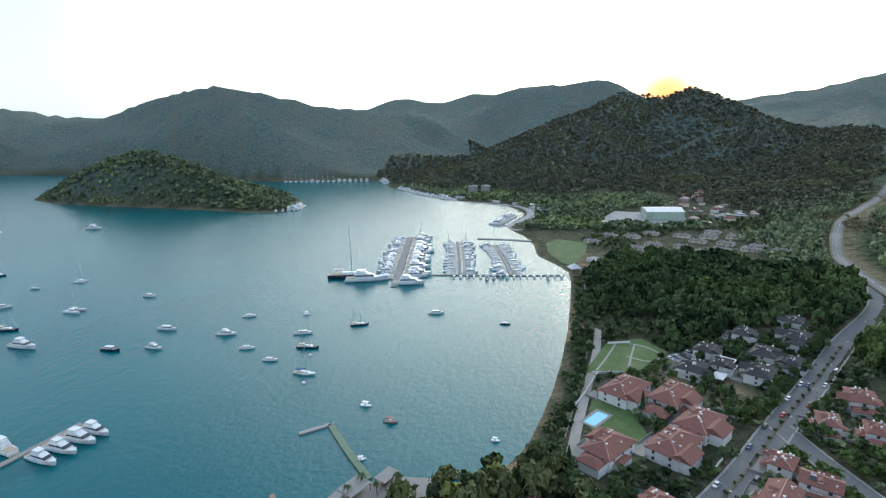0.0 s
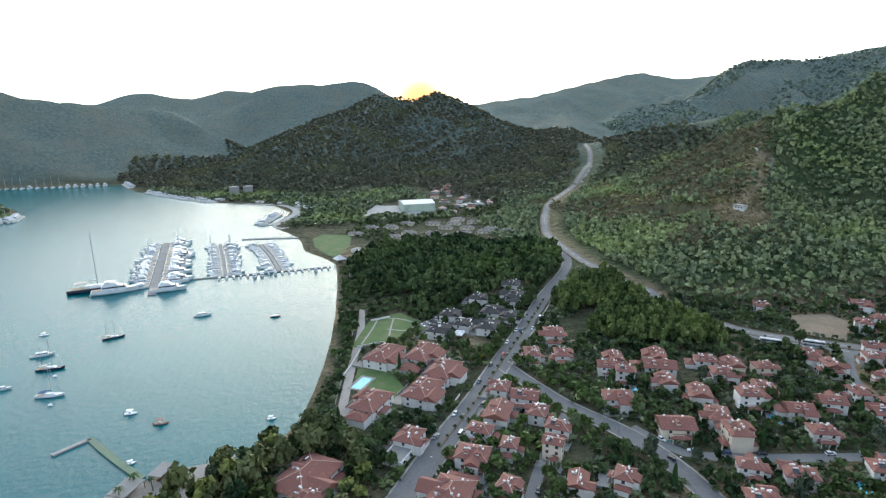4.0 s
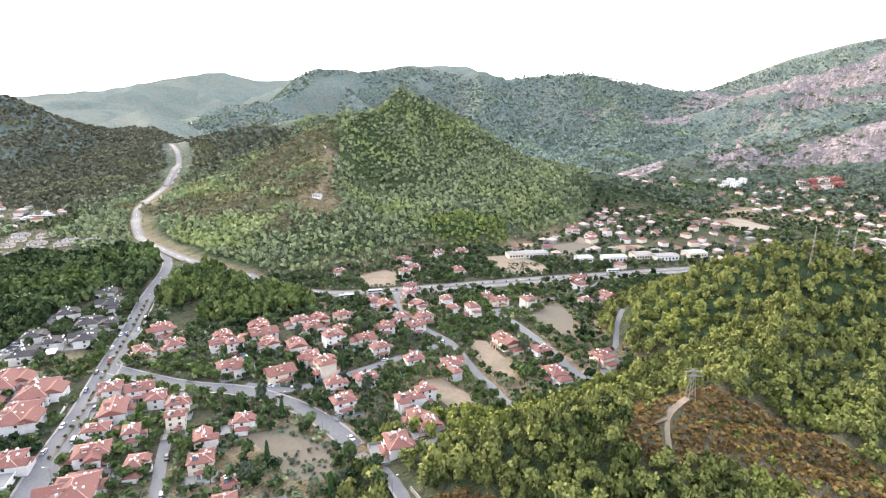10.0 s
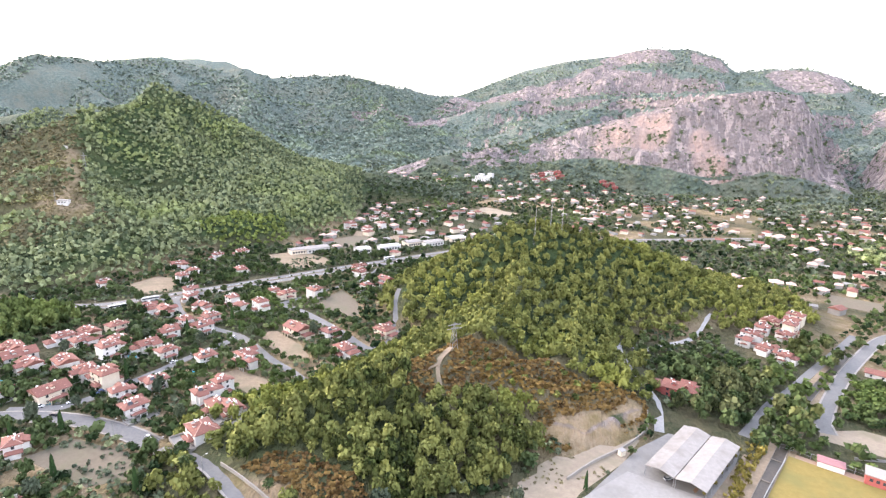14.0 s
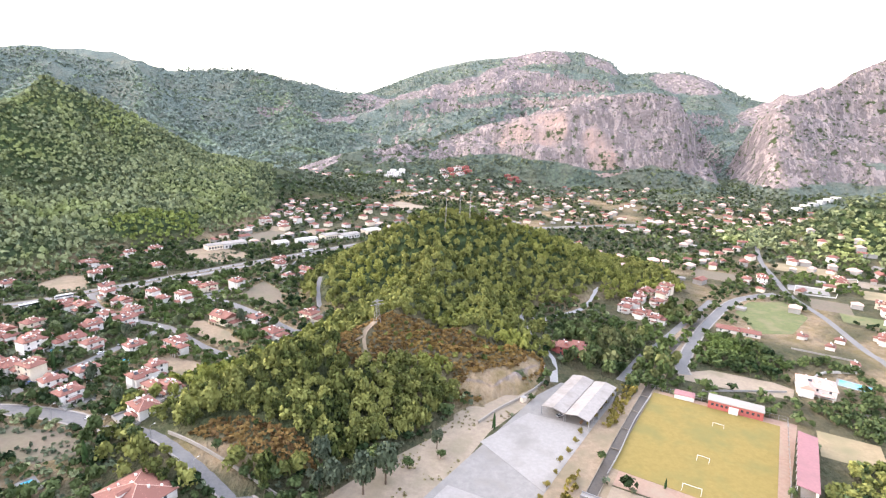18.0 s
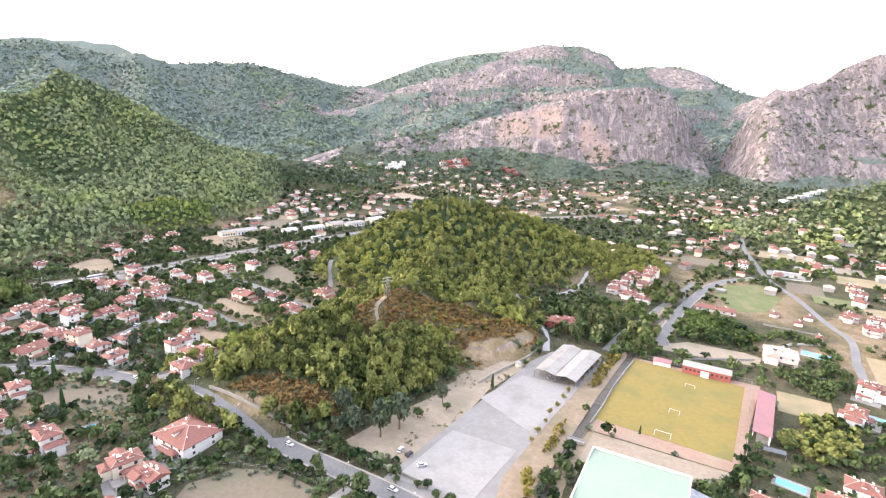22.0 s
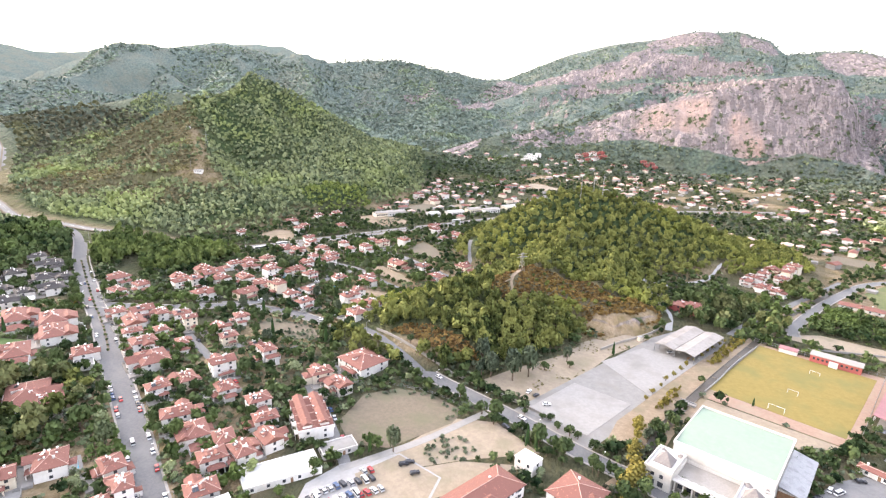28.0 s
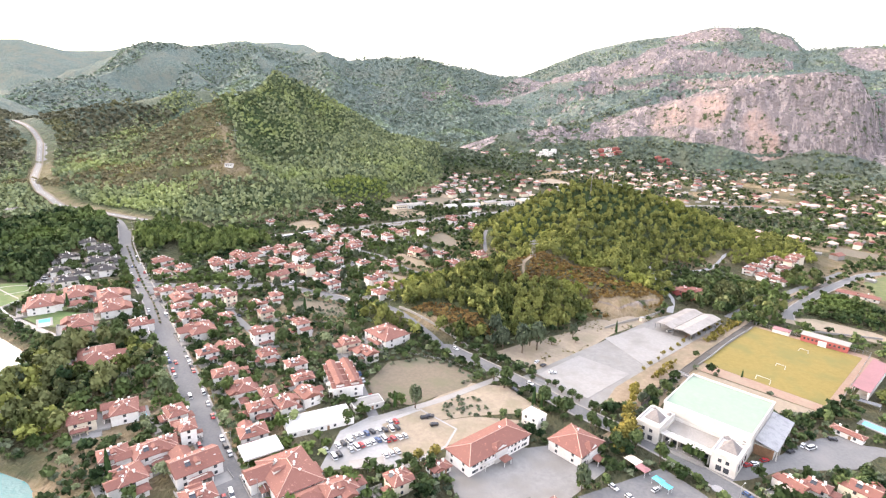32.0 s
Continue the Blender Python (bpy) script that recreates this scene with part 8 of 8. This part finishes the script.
canal_trees = scatter(80, 215, 290, 440, 6.5, 27, lambda x, y, z: free(x, y, 1.5) & ((np.hypot(x - 112, y - 345) < 40) | (along([(125, 312), (142, 338), (150, 350)], x, y)[0] < 9) | (along([(185, 410), (205, 455)], x, y)[0] < 16)) & (z < 6))
shade = np.random.default_rng(29).random(len(canal_trees))
grove("canal_trees", canal_trees[shade < 0.5], M["broadleaf"], 90, 0.42, "tall dark trees between the canal and the knoll", "trees", 28, (3.0, 5.0), 1.4, lift=0.9)
grove("canal_trees", canal_trees[shade >= 0.5], M["eucalyptus"], 90, 0.42, "tall olive-grey trees beside the canal", "trees", 31, (2.8, 4.8), 1.5, lift=0.9)
reeds = scatter(40, 125, 190, 305, 2.2, 232, lambda x, y, z: (along([(110, 297), (97, 276), (85, 255)], x, y)[0] < 3.0) | (along([(60, 214), (50, 196), (46, 186)], x, y)[0] < 1.6))
grove("reeds", reeds, M["autumn"], 24, 0.6, "yellow reeds and dry bushes along the canal bank", "reeds", 233, (0.9, 1.9), 1.3, lift=0.6)
tufts = scatter(-50, 60, 165, 305, 3.0, 234, lambda x, y, z: inside([(-8, 180), (24, 246), (44, 270), (54, 288), (44, 298), (8, 260), (-27, 213), (-46, 190)], x, y) & (fbm(x, y, 14, 3, 235) > 0.08))
grove("dry_grass", tufts, M["spur_scrub"], 20, 0.7, "dry grass and weeds on the sandy strip", "grass", 236, (0.4, 1.2), 0.6, lift=0.3)
orchard = scatter(160, 245, 312, 390, 6.0, 29, lambda x, y, z: inside([(166, 334), (182, 324), (208, 317), (227, 340), (205, 386), (176, 370)], x, y) & free(x, y, 1.0))
grove("orchard", orchard, M["broadleaf"], 90, 0.42, "dark dense orchard behind the pitch", "trees", 30, (3.0, 4.8), 1.0, lift=0.7)

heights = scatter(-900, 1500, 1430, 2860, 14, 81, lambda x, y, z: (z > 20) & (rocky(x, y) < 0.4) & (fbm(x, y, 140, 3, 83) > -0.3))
grove("mountain_scrub", heights, M["hazed_mountain_pine"], 4, 1.6, "dark pines and scrub on the high slopes", "wood", 82, (2.6, 5.5), 0.8)
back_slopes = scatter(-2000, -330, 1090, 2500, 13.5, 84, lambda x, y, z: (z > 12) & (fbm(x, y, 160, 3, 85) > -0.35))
grove("mountain_scrub", back_slopes, M["hazed_mountain_pine"], 4, 1.6, "pine forest on the mountains behind the valley", "wood", 86, (3.2, 6.5), 0.8)
plot_scrub = scatter(-290, 200, 100, 700, 3.2, 87, lambda x, y, z: (z < 4) & clear_of_roads(x, y, 1) & clear_of_houses(x, y, 0) & (inside([(-205, 215), (-165, 205), (-150, 215), (-165, 228), (-195, 232)], x, y) & (fbm(x, y, 18, 3, 142) > -0.05) | (inside([(-168, 432), (-160, 472), (-137, 446), (-126, 418), (-134, 410)], x, y) | inside([(-283, 556), (-255, 590), (-215, 572), (-202, 553), (-226, 520), (-252, 538)], x, y)) & (fbm(x, y, 25, 3, 140) > 0.12) | inside([(-59, 123), (-51, 141), (-35, 131), (-37, 121), (-51, 113)], x, y) & (fbm(x, y, 22, 3, 88) > 0.02) | inside([(150, 330), (200, 345), (240, 330), (215, 300), (165, 296)], x, y) & (fbm(x, y, 30, 3, 89) > 0.25) | (along([(-98, 156), (-84, 167), (-66, 166), (-49, 157), (-52, 147)], x, y)[0] < 2.0)))
grove("plot_scrub", plot_scrub, M["olive"], 22, 0.7, "weeds and dry bushes on the bare plots", "shrubs", 90, (0.6, 1.7), 0.9, lift=0.4)

HEDGED = [(204, 283), (230, 293), (268, 330), (252, 352), (236, 345), (262, 318), (244, 268), (213, 248), (200, 262)]
hedged = scatter(195, 280, 240, 360, 4.2, 93, lambda x, y, z: inside(HEDGED, x, y) & free(x, y, 1.0, -3))
grove("garden_trees", hedged, M["broadleaf"], 46, 0.55, "dense dark garden trees round the villa", "trees", 94, (1.8, 3.4), 1.0, lift=0.7)
WILLOWS = [(176, 223), (198, 227), (209, 215), (184, 190), (166, 188), (160, 204)]
willows = scatter(155, 215, 180, 230, 5.0, 95, lambda x, y, z: inside(WILLOWS, x, y) & free(x, y, 1.0, -2))
grove("willow_grove", willows, M["pine"], 110, 0.4, "loose yellow-green willow grove in a garden", "trees", 96, (2.6, 4.2), 1.0, lift=0.8)
stand_trees = scatter(120, 152, 170, 206, 5.0, 97, lambda x, y, z: free(x, y, 1.0, -2) & (along([(143, 203), (135, 190), (126, 174)], x, y)[0] < 6))
grove("garden_trees", stand_trees, M["broadleaf"], 90, 0.42, "full green trees beside the shelter", "trees", 98, (2.4, 3.8), 1.15, lift=0.8)
yellow_hedge = scatter(-355, -325, 190, 228, 1.3, 99, lambda x, y, z: along([(-333, 198), (-340, 213), (-350, 221)], x, y)[0] < 1.4)
grove("hedge", yellow_hedge, M["autumn"], 16, 0.7, "clipped bright yellow hedge round a lawn", "hedge", 100, (0.8, 1.1), 1.0, lift=0.6)

# Gardens: shrubs and small trees wherever no house, road or plot lies.
garden = scatter(-420, 130, 0, 600, 3.9, 31, lambda x, y, z: (z > 0.9) & (z < 4) & free(x, y, 1.0, -3.0) & (fbm(x, y, 40, 3, 51) > -0.3))
rng2 = np.random.default_rng(8)
pick = rng2.random(len(garden))
grove("garden_shrubs", garden[pick < 0.12], M["far_pine"], 24, 0.66, "bright green shrubs and citrus in the gardens", "shrubs", 133, (1.2, 2.6), 1.0, lift=0.55)
grove("garden_shrubs", garden[(pick >= 0.12) & (pick < 0.52)], M["broadleaf"], 20, 0.72, "dark green garden shrubs between the houses", "shrubs", 32, (1.2, 2.8), 1.0, lift=0.55)
grove("garden_shrubs", garden[(pick >= 0.52) & (pick < 0.78)], M["olive"], 20, 0.7, "grey-green olive and citrus bushes in the gardens", "shrubs", 33, (1.2, 2.5), 1.0, lift=0.6)
grove("garden_trees", garden[pick >= 0.78], M["broadleaf"], 54, 0.52, "small dark trees in the house gardens", "trees", 34, (2.2, 3.9), 1.15, lift=0.9)
fields = scatter(130, 640, 150, 640, 7.0, 35, lambda x, y, z: (z < 4) & free(x, y, 1.0, -1) & (fbm(x, y, 60, 3, 61) > -0.08))
grove("field_trees", fields, M["broadleaf"], 24, 0.68, "trees and hedges between the eastern fields", "trees", 36, (1.8, 3.8), 1.0, lift=0.75)
valley = scatter(-330, 760, 600, 1250, 7.6, 37, lambda x, y, z: (z < 30) & clear_of_houses(x, y, -0.5) & ((x > wood_edge(y) + 4) | (y > 1040)) & clear_of_plots(x, y) & clear_of_roads(x, y, 2) & (fbm(x, y, 80, 3, 71) > -0.22))
grove("valley_trees", valley[::2], M["broadleaf"], 10, 1.05, "dark trees scattered among the houses of the valley", "trees", 38, (2.0, 4.2), 0.95, lift=0.7)
grove("valley_trees", valley[1::2], M["olive"], 9, 1.05, "grey-green olive trees among the houses of the valley", "trees", 138, (1.8, 3.8), 0.95, lift=0.7)
harbour = scatter(-860, -560, 130, 470, 8.0, 39, lambda x, y, z: (z < 4) & free(x, y, 2.0, 0.5) & ~inside(PARK, x, y) & (fbm(x, y, 50, 3, 81) > np.where((x > -770) & (y < 350), 0.12, -0.15)))
grove("village_trees", harbour, M["broadleaf"], 20, 0.8, "trees between the huts of the holiday village", "trees", 40, (1.8, 3.6), 1.0, lift=0.75)
beach_green = scatter(-560, -275, 95, 165, 3.6, 134, lambda x, y, z: (shore_distance(x, y) > 3.5) & (shore_distance(x, y) < 20) & free(x, y, 0.6, -1.5) & (fbm(x, y, 25, 2, 135) > -0.25))
grove("shore_shrubs", beach_green, M["broadleaf"], 24, 0.66, "shrubs and low trees between beach and promenade", "shrubs", 136, (1.1, 2.6), 1.0, lift=0.6)
verge = scatter(-520, -395, 130, 300, 5.5, 46, lambda x, y, z: free(x, y, 2.0, -1.5) & ~inside(PARK, x, y) & (z > 0.9))
grove("hotel_garden", verge, M["broadleaf"], 40, 0.55, "clipped trees and shrubs of the hotel garden", "trees", 47, (1.5, 3.6), 1.1, lift=0.7)


# ---- single trees ----
def tree_kind(name, material, seed, r, tall, trunk, cards=330, size=0.23, squash=0.95, label="", lobes=11):
    rng = np.random.default_rng(seed)
    ob = thing(name, pose(0, 0, -500), label, "tree", group="single street and garden trees")
    bm = tube((0, 0, -0.4), (0.1, 0.05, trunk), 0.28, 0.2, 8)
    for k in range(5):
        a = k * 1.26 + seed
        add_tube(bm, (0.08, 0.04, trunk * 0.75), (math.cos(a) * r * 0.5, math.sin(a) * r * 0.5, trunk + r * tall * (0.5 + 0.1 * k)), 0.13, 0.04, 5)
    part("trunk", bm, M["bark"], ob)
    v = crown_cards(rng, cards, lobes, size, squash) * (r, r, r * tall) + (0, 0, trunk + r * tall * 0.55)
    me = arrays_mesh("crown", v, np.arange(len(v)).reshape(-1, 4), material, np.full(len(v), rng.uniform(0.1, 0.6)))
    share("crown", me, ob)
    return ob


def cypress_kind():
    rng = np.random.default_rng(3)
    ob = thing("cypress", pose(0, 0, -500), "slim dark cypress standing in a garden", "tree", group="single street and garden trees")
    part("trunk", tube((0, 0, -0.3), (0, 0, 2), 0.2, 0.15, 6), M["bark"], ob)
    n = 260
    z = rng.uniform(0, 1, n) ** 0.8
    a = rng.uniform(0, 6.283, n)
    rad = 1.15 * (1 - z) ** 0.6 * rng.uniform(0.75, 1.05, n) + 0.08
    c = np.stack([rad * np.cos(a), rad * np.sin(a), 0.6 + 9.5 * z], -1)
    u = np.stack([-np.sin(a), np.cos(a), 0 * a], -1) * rng.uniform(0.25, 0.45, (n, 1))
    w = np.stack([-0.25 * np.cos(a), -0.25 * np.sin(a), np.ones(n)], -1) * rng.uniform(0.4, 0.75, (n, 1))
    v = np.stack([c - u - w, c + u - w, c + u * 0.4 + w, c - u * 0.4 + w], 1).reshape(-1, 3)
    share("crown", arrays_mesh("crown", v, np.arange(len(v)).reshape(-1, 4), M["hedge"], np.full(len(v), 0.1)), ob)
    return ob


def palm_kind():
    ob = thing("palm_tree", pose(0, 0, -500), "tall palm with a ragged green crown", "tree", group="palms by the shore")
    part("trunk", tube((0, 0, -0.3), (0.3, 0.1, 6.5), 0.25, 0.17, 8), M["bark"], ob)
    bm = bmesh.new()
    for k in range(16):
        a, up = k * 0.393 * 2.1, 0.9 - 0.12 * (k % 5)
        last = None
        for s in range(5):
            u = s / 4
            rr, zz = 2.4 * u, 6.5 + up * 1.6 * u - 2.0 * u * u
            wd = 0.38 * (1 - 0.8 * u)
            c = Vector((0.3 + rr * math.cos(a), 0.1 + rr * math.sin(a), zz))
            side = Vector((-math.sin(a), math.cos(a), 0)) * wd
            row = (bm.verts.new(c - side - Vector((0, 0, wd * 0.5))), bm.verts.new(c), bm.verts.new(c + side - Vector((0, 0, wd * 0.5))))
            if last:
                bm.faces.new((last[0], last[1], row[1], row[0]))
                bm.faces.new((last[1], last[2], row[2], row[1]))
            last = row
    part("crown", bm, M["broadleaf"], ob)
    return ob


ROUND = tree_kind("broadleaf_tree", M["broadleaf"], 1, 2.6, 1.0, 1.4, label="round dark green street tree")
TALL = tree_kind("broadleaf_tree", M["broadleaf"], 2, 3.4, 1.5, 3.0, cards=560, label="tall full dark green tree")
BUSHY = tree_kind("broadleaf_tree", M["far_pine"], 4, 2.8, 0.9, 1.2, label="bushy light green garden tree")
GREY = tree_kind("eucalyptus", M["olive"], 5, 3.2, 1.7, 3.0, cards=520, label="tall grey-green eucalyptus with a loose crown")
GOLD = tree_kind("poplar", M["autumn"], 6, 3.0, 1.15, 1.2, label="yellowing bushy poplar beside the canal")
STONE_PINE = tree_kind("stone_pine", M["broadleaf"], 9, 4.4, 0.5, 5.5, cards=420, size=0.2, squash=0.6, label="flat-topped dark stone pine on the hotel lawn")
CYPRESS, PALM = cypress_kind(), palm_kind()
rt = random.Random(12)


def plant(kind, x, y, s=1.0):
    TAKEN.append((x, y, 1.0))
    ob = copy_thing(kind, pose(0, 0, 0))
    ob.matrix_basis = pose(x, y, ground_z(x, y), 0, 0, rt.uniform(0, 360)) @ Matrix.Diagonal((s, s, s * rt.uniform(0.9, 1.15), 1))
    return ob


def row_of(kinds, line, step, off, s=(0.8, 1.2), wobble=0.6):
    ln = spline(line, 2.0)
    gone = step
    for p, q in zip(ln, ln[1:]):
        gone += (q - p).length
        if gone >= step:
            w = (q - p).normalized()
            gone = rt.uniform(-0.25, 0.1) * step
            plant(rt.choice(kinds), p.x - w.y * off + rt.uniform(-1, 1) * wobble, p.y + w.x * off + rt.uniform(-1, 1) * wobble, rt.uniform(*s))


row_of([ROUND], MAIN[6:-3], 7, 0.0, (0.3, 0.5), 0.2)
row_of([ROUND], HIGHWAY[8:15], 9, 0.0, (0.3, 0.5), 0.2)
row_of([ROUND, TALL], MAIN[8:-2], 9, 9, (0.8, 1.2))
row_of([ROUND, BUSHY], MAIN[2:9], 15, -9, (0.6, 0.95))
row_of([ROUND], SOUTH_ROAD[8:12], 7.5, 8.0, (0.8, 1.15))
row_of([ROUND, BUSHY], SOUTH_ROAD[1:8], 9, -7.5, (0.7, 1.1))
row_of([ROUND, TALL], SOUTH_ROAD[10:14], 10, -9.0, (0.8, 1.2))
row_of([GOLD], [(27, 112), (33, 146), (38, 178)], 5.5, 1.0, (0.8, 1.3))
row_of([GOLD], [(45, 196), (70, 240), (88, 268), (116, 308)], 8, 4.0, (0.3, 0.6))
row_of([BUSHY, ROUND], SEA_PATH, 9, 4.5, (0.6, 0.95))
for x, y, kind, s in ((-69, 117, GREY, 1.15), (-143, 167, BUSHY, 1.6), (-101, 79, ROUND, 0.9), (-94, 93, ROUND, 0.8), (30, 122, GOLD, 1.7), (27, 117, GOLD, 1.6), (33, 128, GOLD, 1.4), (-28, 196, GREY, 1.7), (-20, 203, GREY, 1.8), (-40, 196, GREY, 1.5),
                      (-12, 214, ROUND, 1.2), (2, 222, ROUND, 1.0), (-14, 139, CYPRESS, 0.9), (-10, 137, CYPRESS, 0.8), (-5, 134, ROUND, 1.0), (2, 130, ROUND, 0.9), 
                      (-136, 222, ROUND, 1.7), (-129, 216, ROUND, 1.5), (-151, 224, TALL, 1.1), (-160, 96, TALL, 1.1), (-148, 78, BUSHY, 1.3), (-176, 60, BUSHY, 1.3), (-186, 84, GREY, 1.3), (-200, 96, BUSHY, 1.8), (-205, 90, TALL, 1.4),
                      (-118, 88, BUSHY, 1.2), (-146, 38, BUSHY, 1.4), (178, 240, BUSHY, 1.0), (185, 268, BUSHY, 0.9), (190, 262, ROUND, 0.8), (95, 208, CYPRESS, 0.5), (60, 165, ROUND, 0.6), (-38, 158, ROUND, 1.5), (-31, 151, ROUND, 1.5), (-18, 164, ROUND, 0.8), (-5, 162, ROUND, 0.9), (4, 152, ROUND, 1.1), (-70, 174, ROUND, 1.3), (-82, 178, BUSHY, 1.0), (-57, 168, ROUND, 0.8), (-53, 167, ROUND, 0.7), (-13, 143, BUSHY, 1.2), (-2, 139, CYPRESS, 0.7), (-47, 206, GREY, 1.5), (-25, 208, TALL, 1.4), (0, 229, GREY, 1.0), (-95, 96, ROUND, 1.3), (-90, 104, ROUND, 1.2), (-48, 82, GOLD, 1.1), (-54, 78, GOLD, 1.0)):
    plant(kind, x, y, s)
for x, y in ((-430, 133), (-428, 141), (-426, 150), (-425, 158), (-429, 166)):
    plant(STONE_PINE, x, y, rt.uniform(0.9, 1.1))
for x, y in ((-266, 37), (-262, 44), (-270, 50), (-258, 34), (-282, 112), (-245, 20)):
    plant(PALM, x, y, rt.uniform(0.85, 1.1))
n_single = 0
for x, y, z in scatter(-330, 60, 20, 420, 17, 61, lambda x, y, z: (z > 0.9) & (z < 3) & free(x, y, 1.5, 0.0) & (fbm(x, y, 30, 2, 91) > -0.1)):
    if n_single < 120:
        plant(rt.choice((ROUND, ROUND, TALL, BUSHY, GREY, CYPRESS)), x, y, rt.uniform(0.75, 1.2))
        n_single += 1
for kind in (ROUND, TALL, BUSHY, GREY, GOLD, STONE_PINE, CYPRESS, PALM):
    for o in (*kind.children_recursive, kind):
        bpy.data.objects.remove(o)
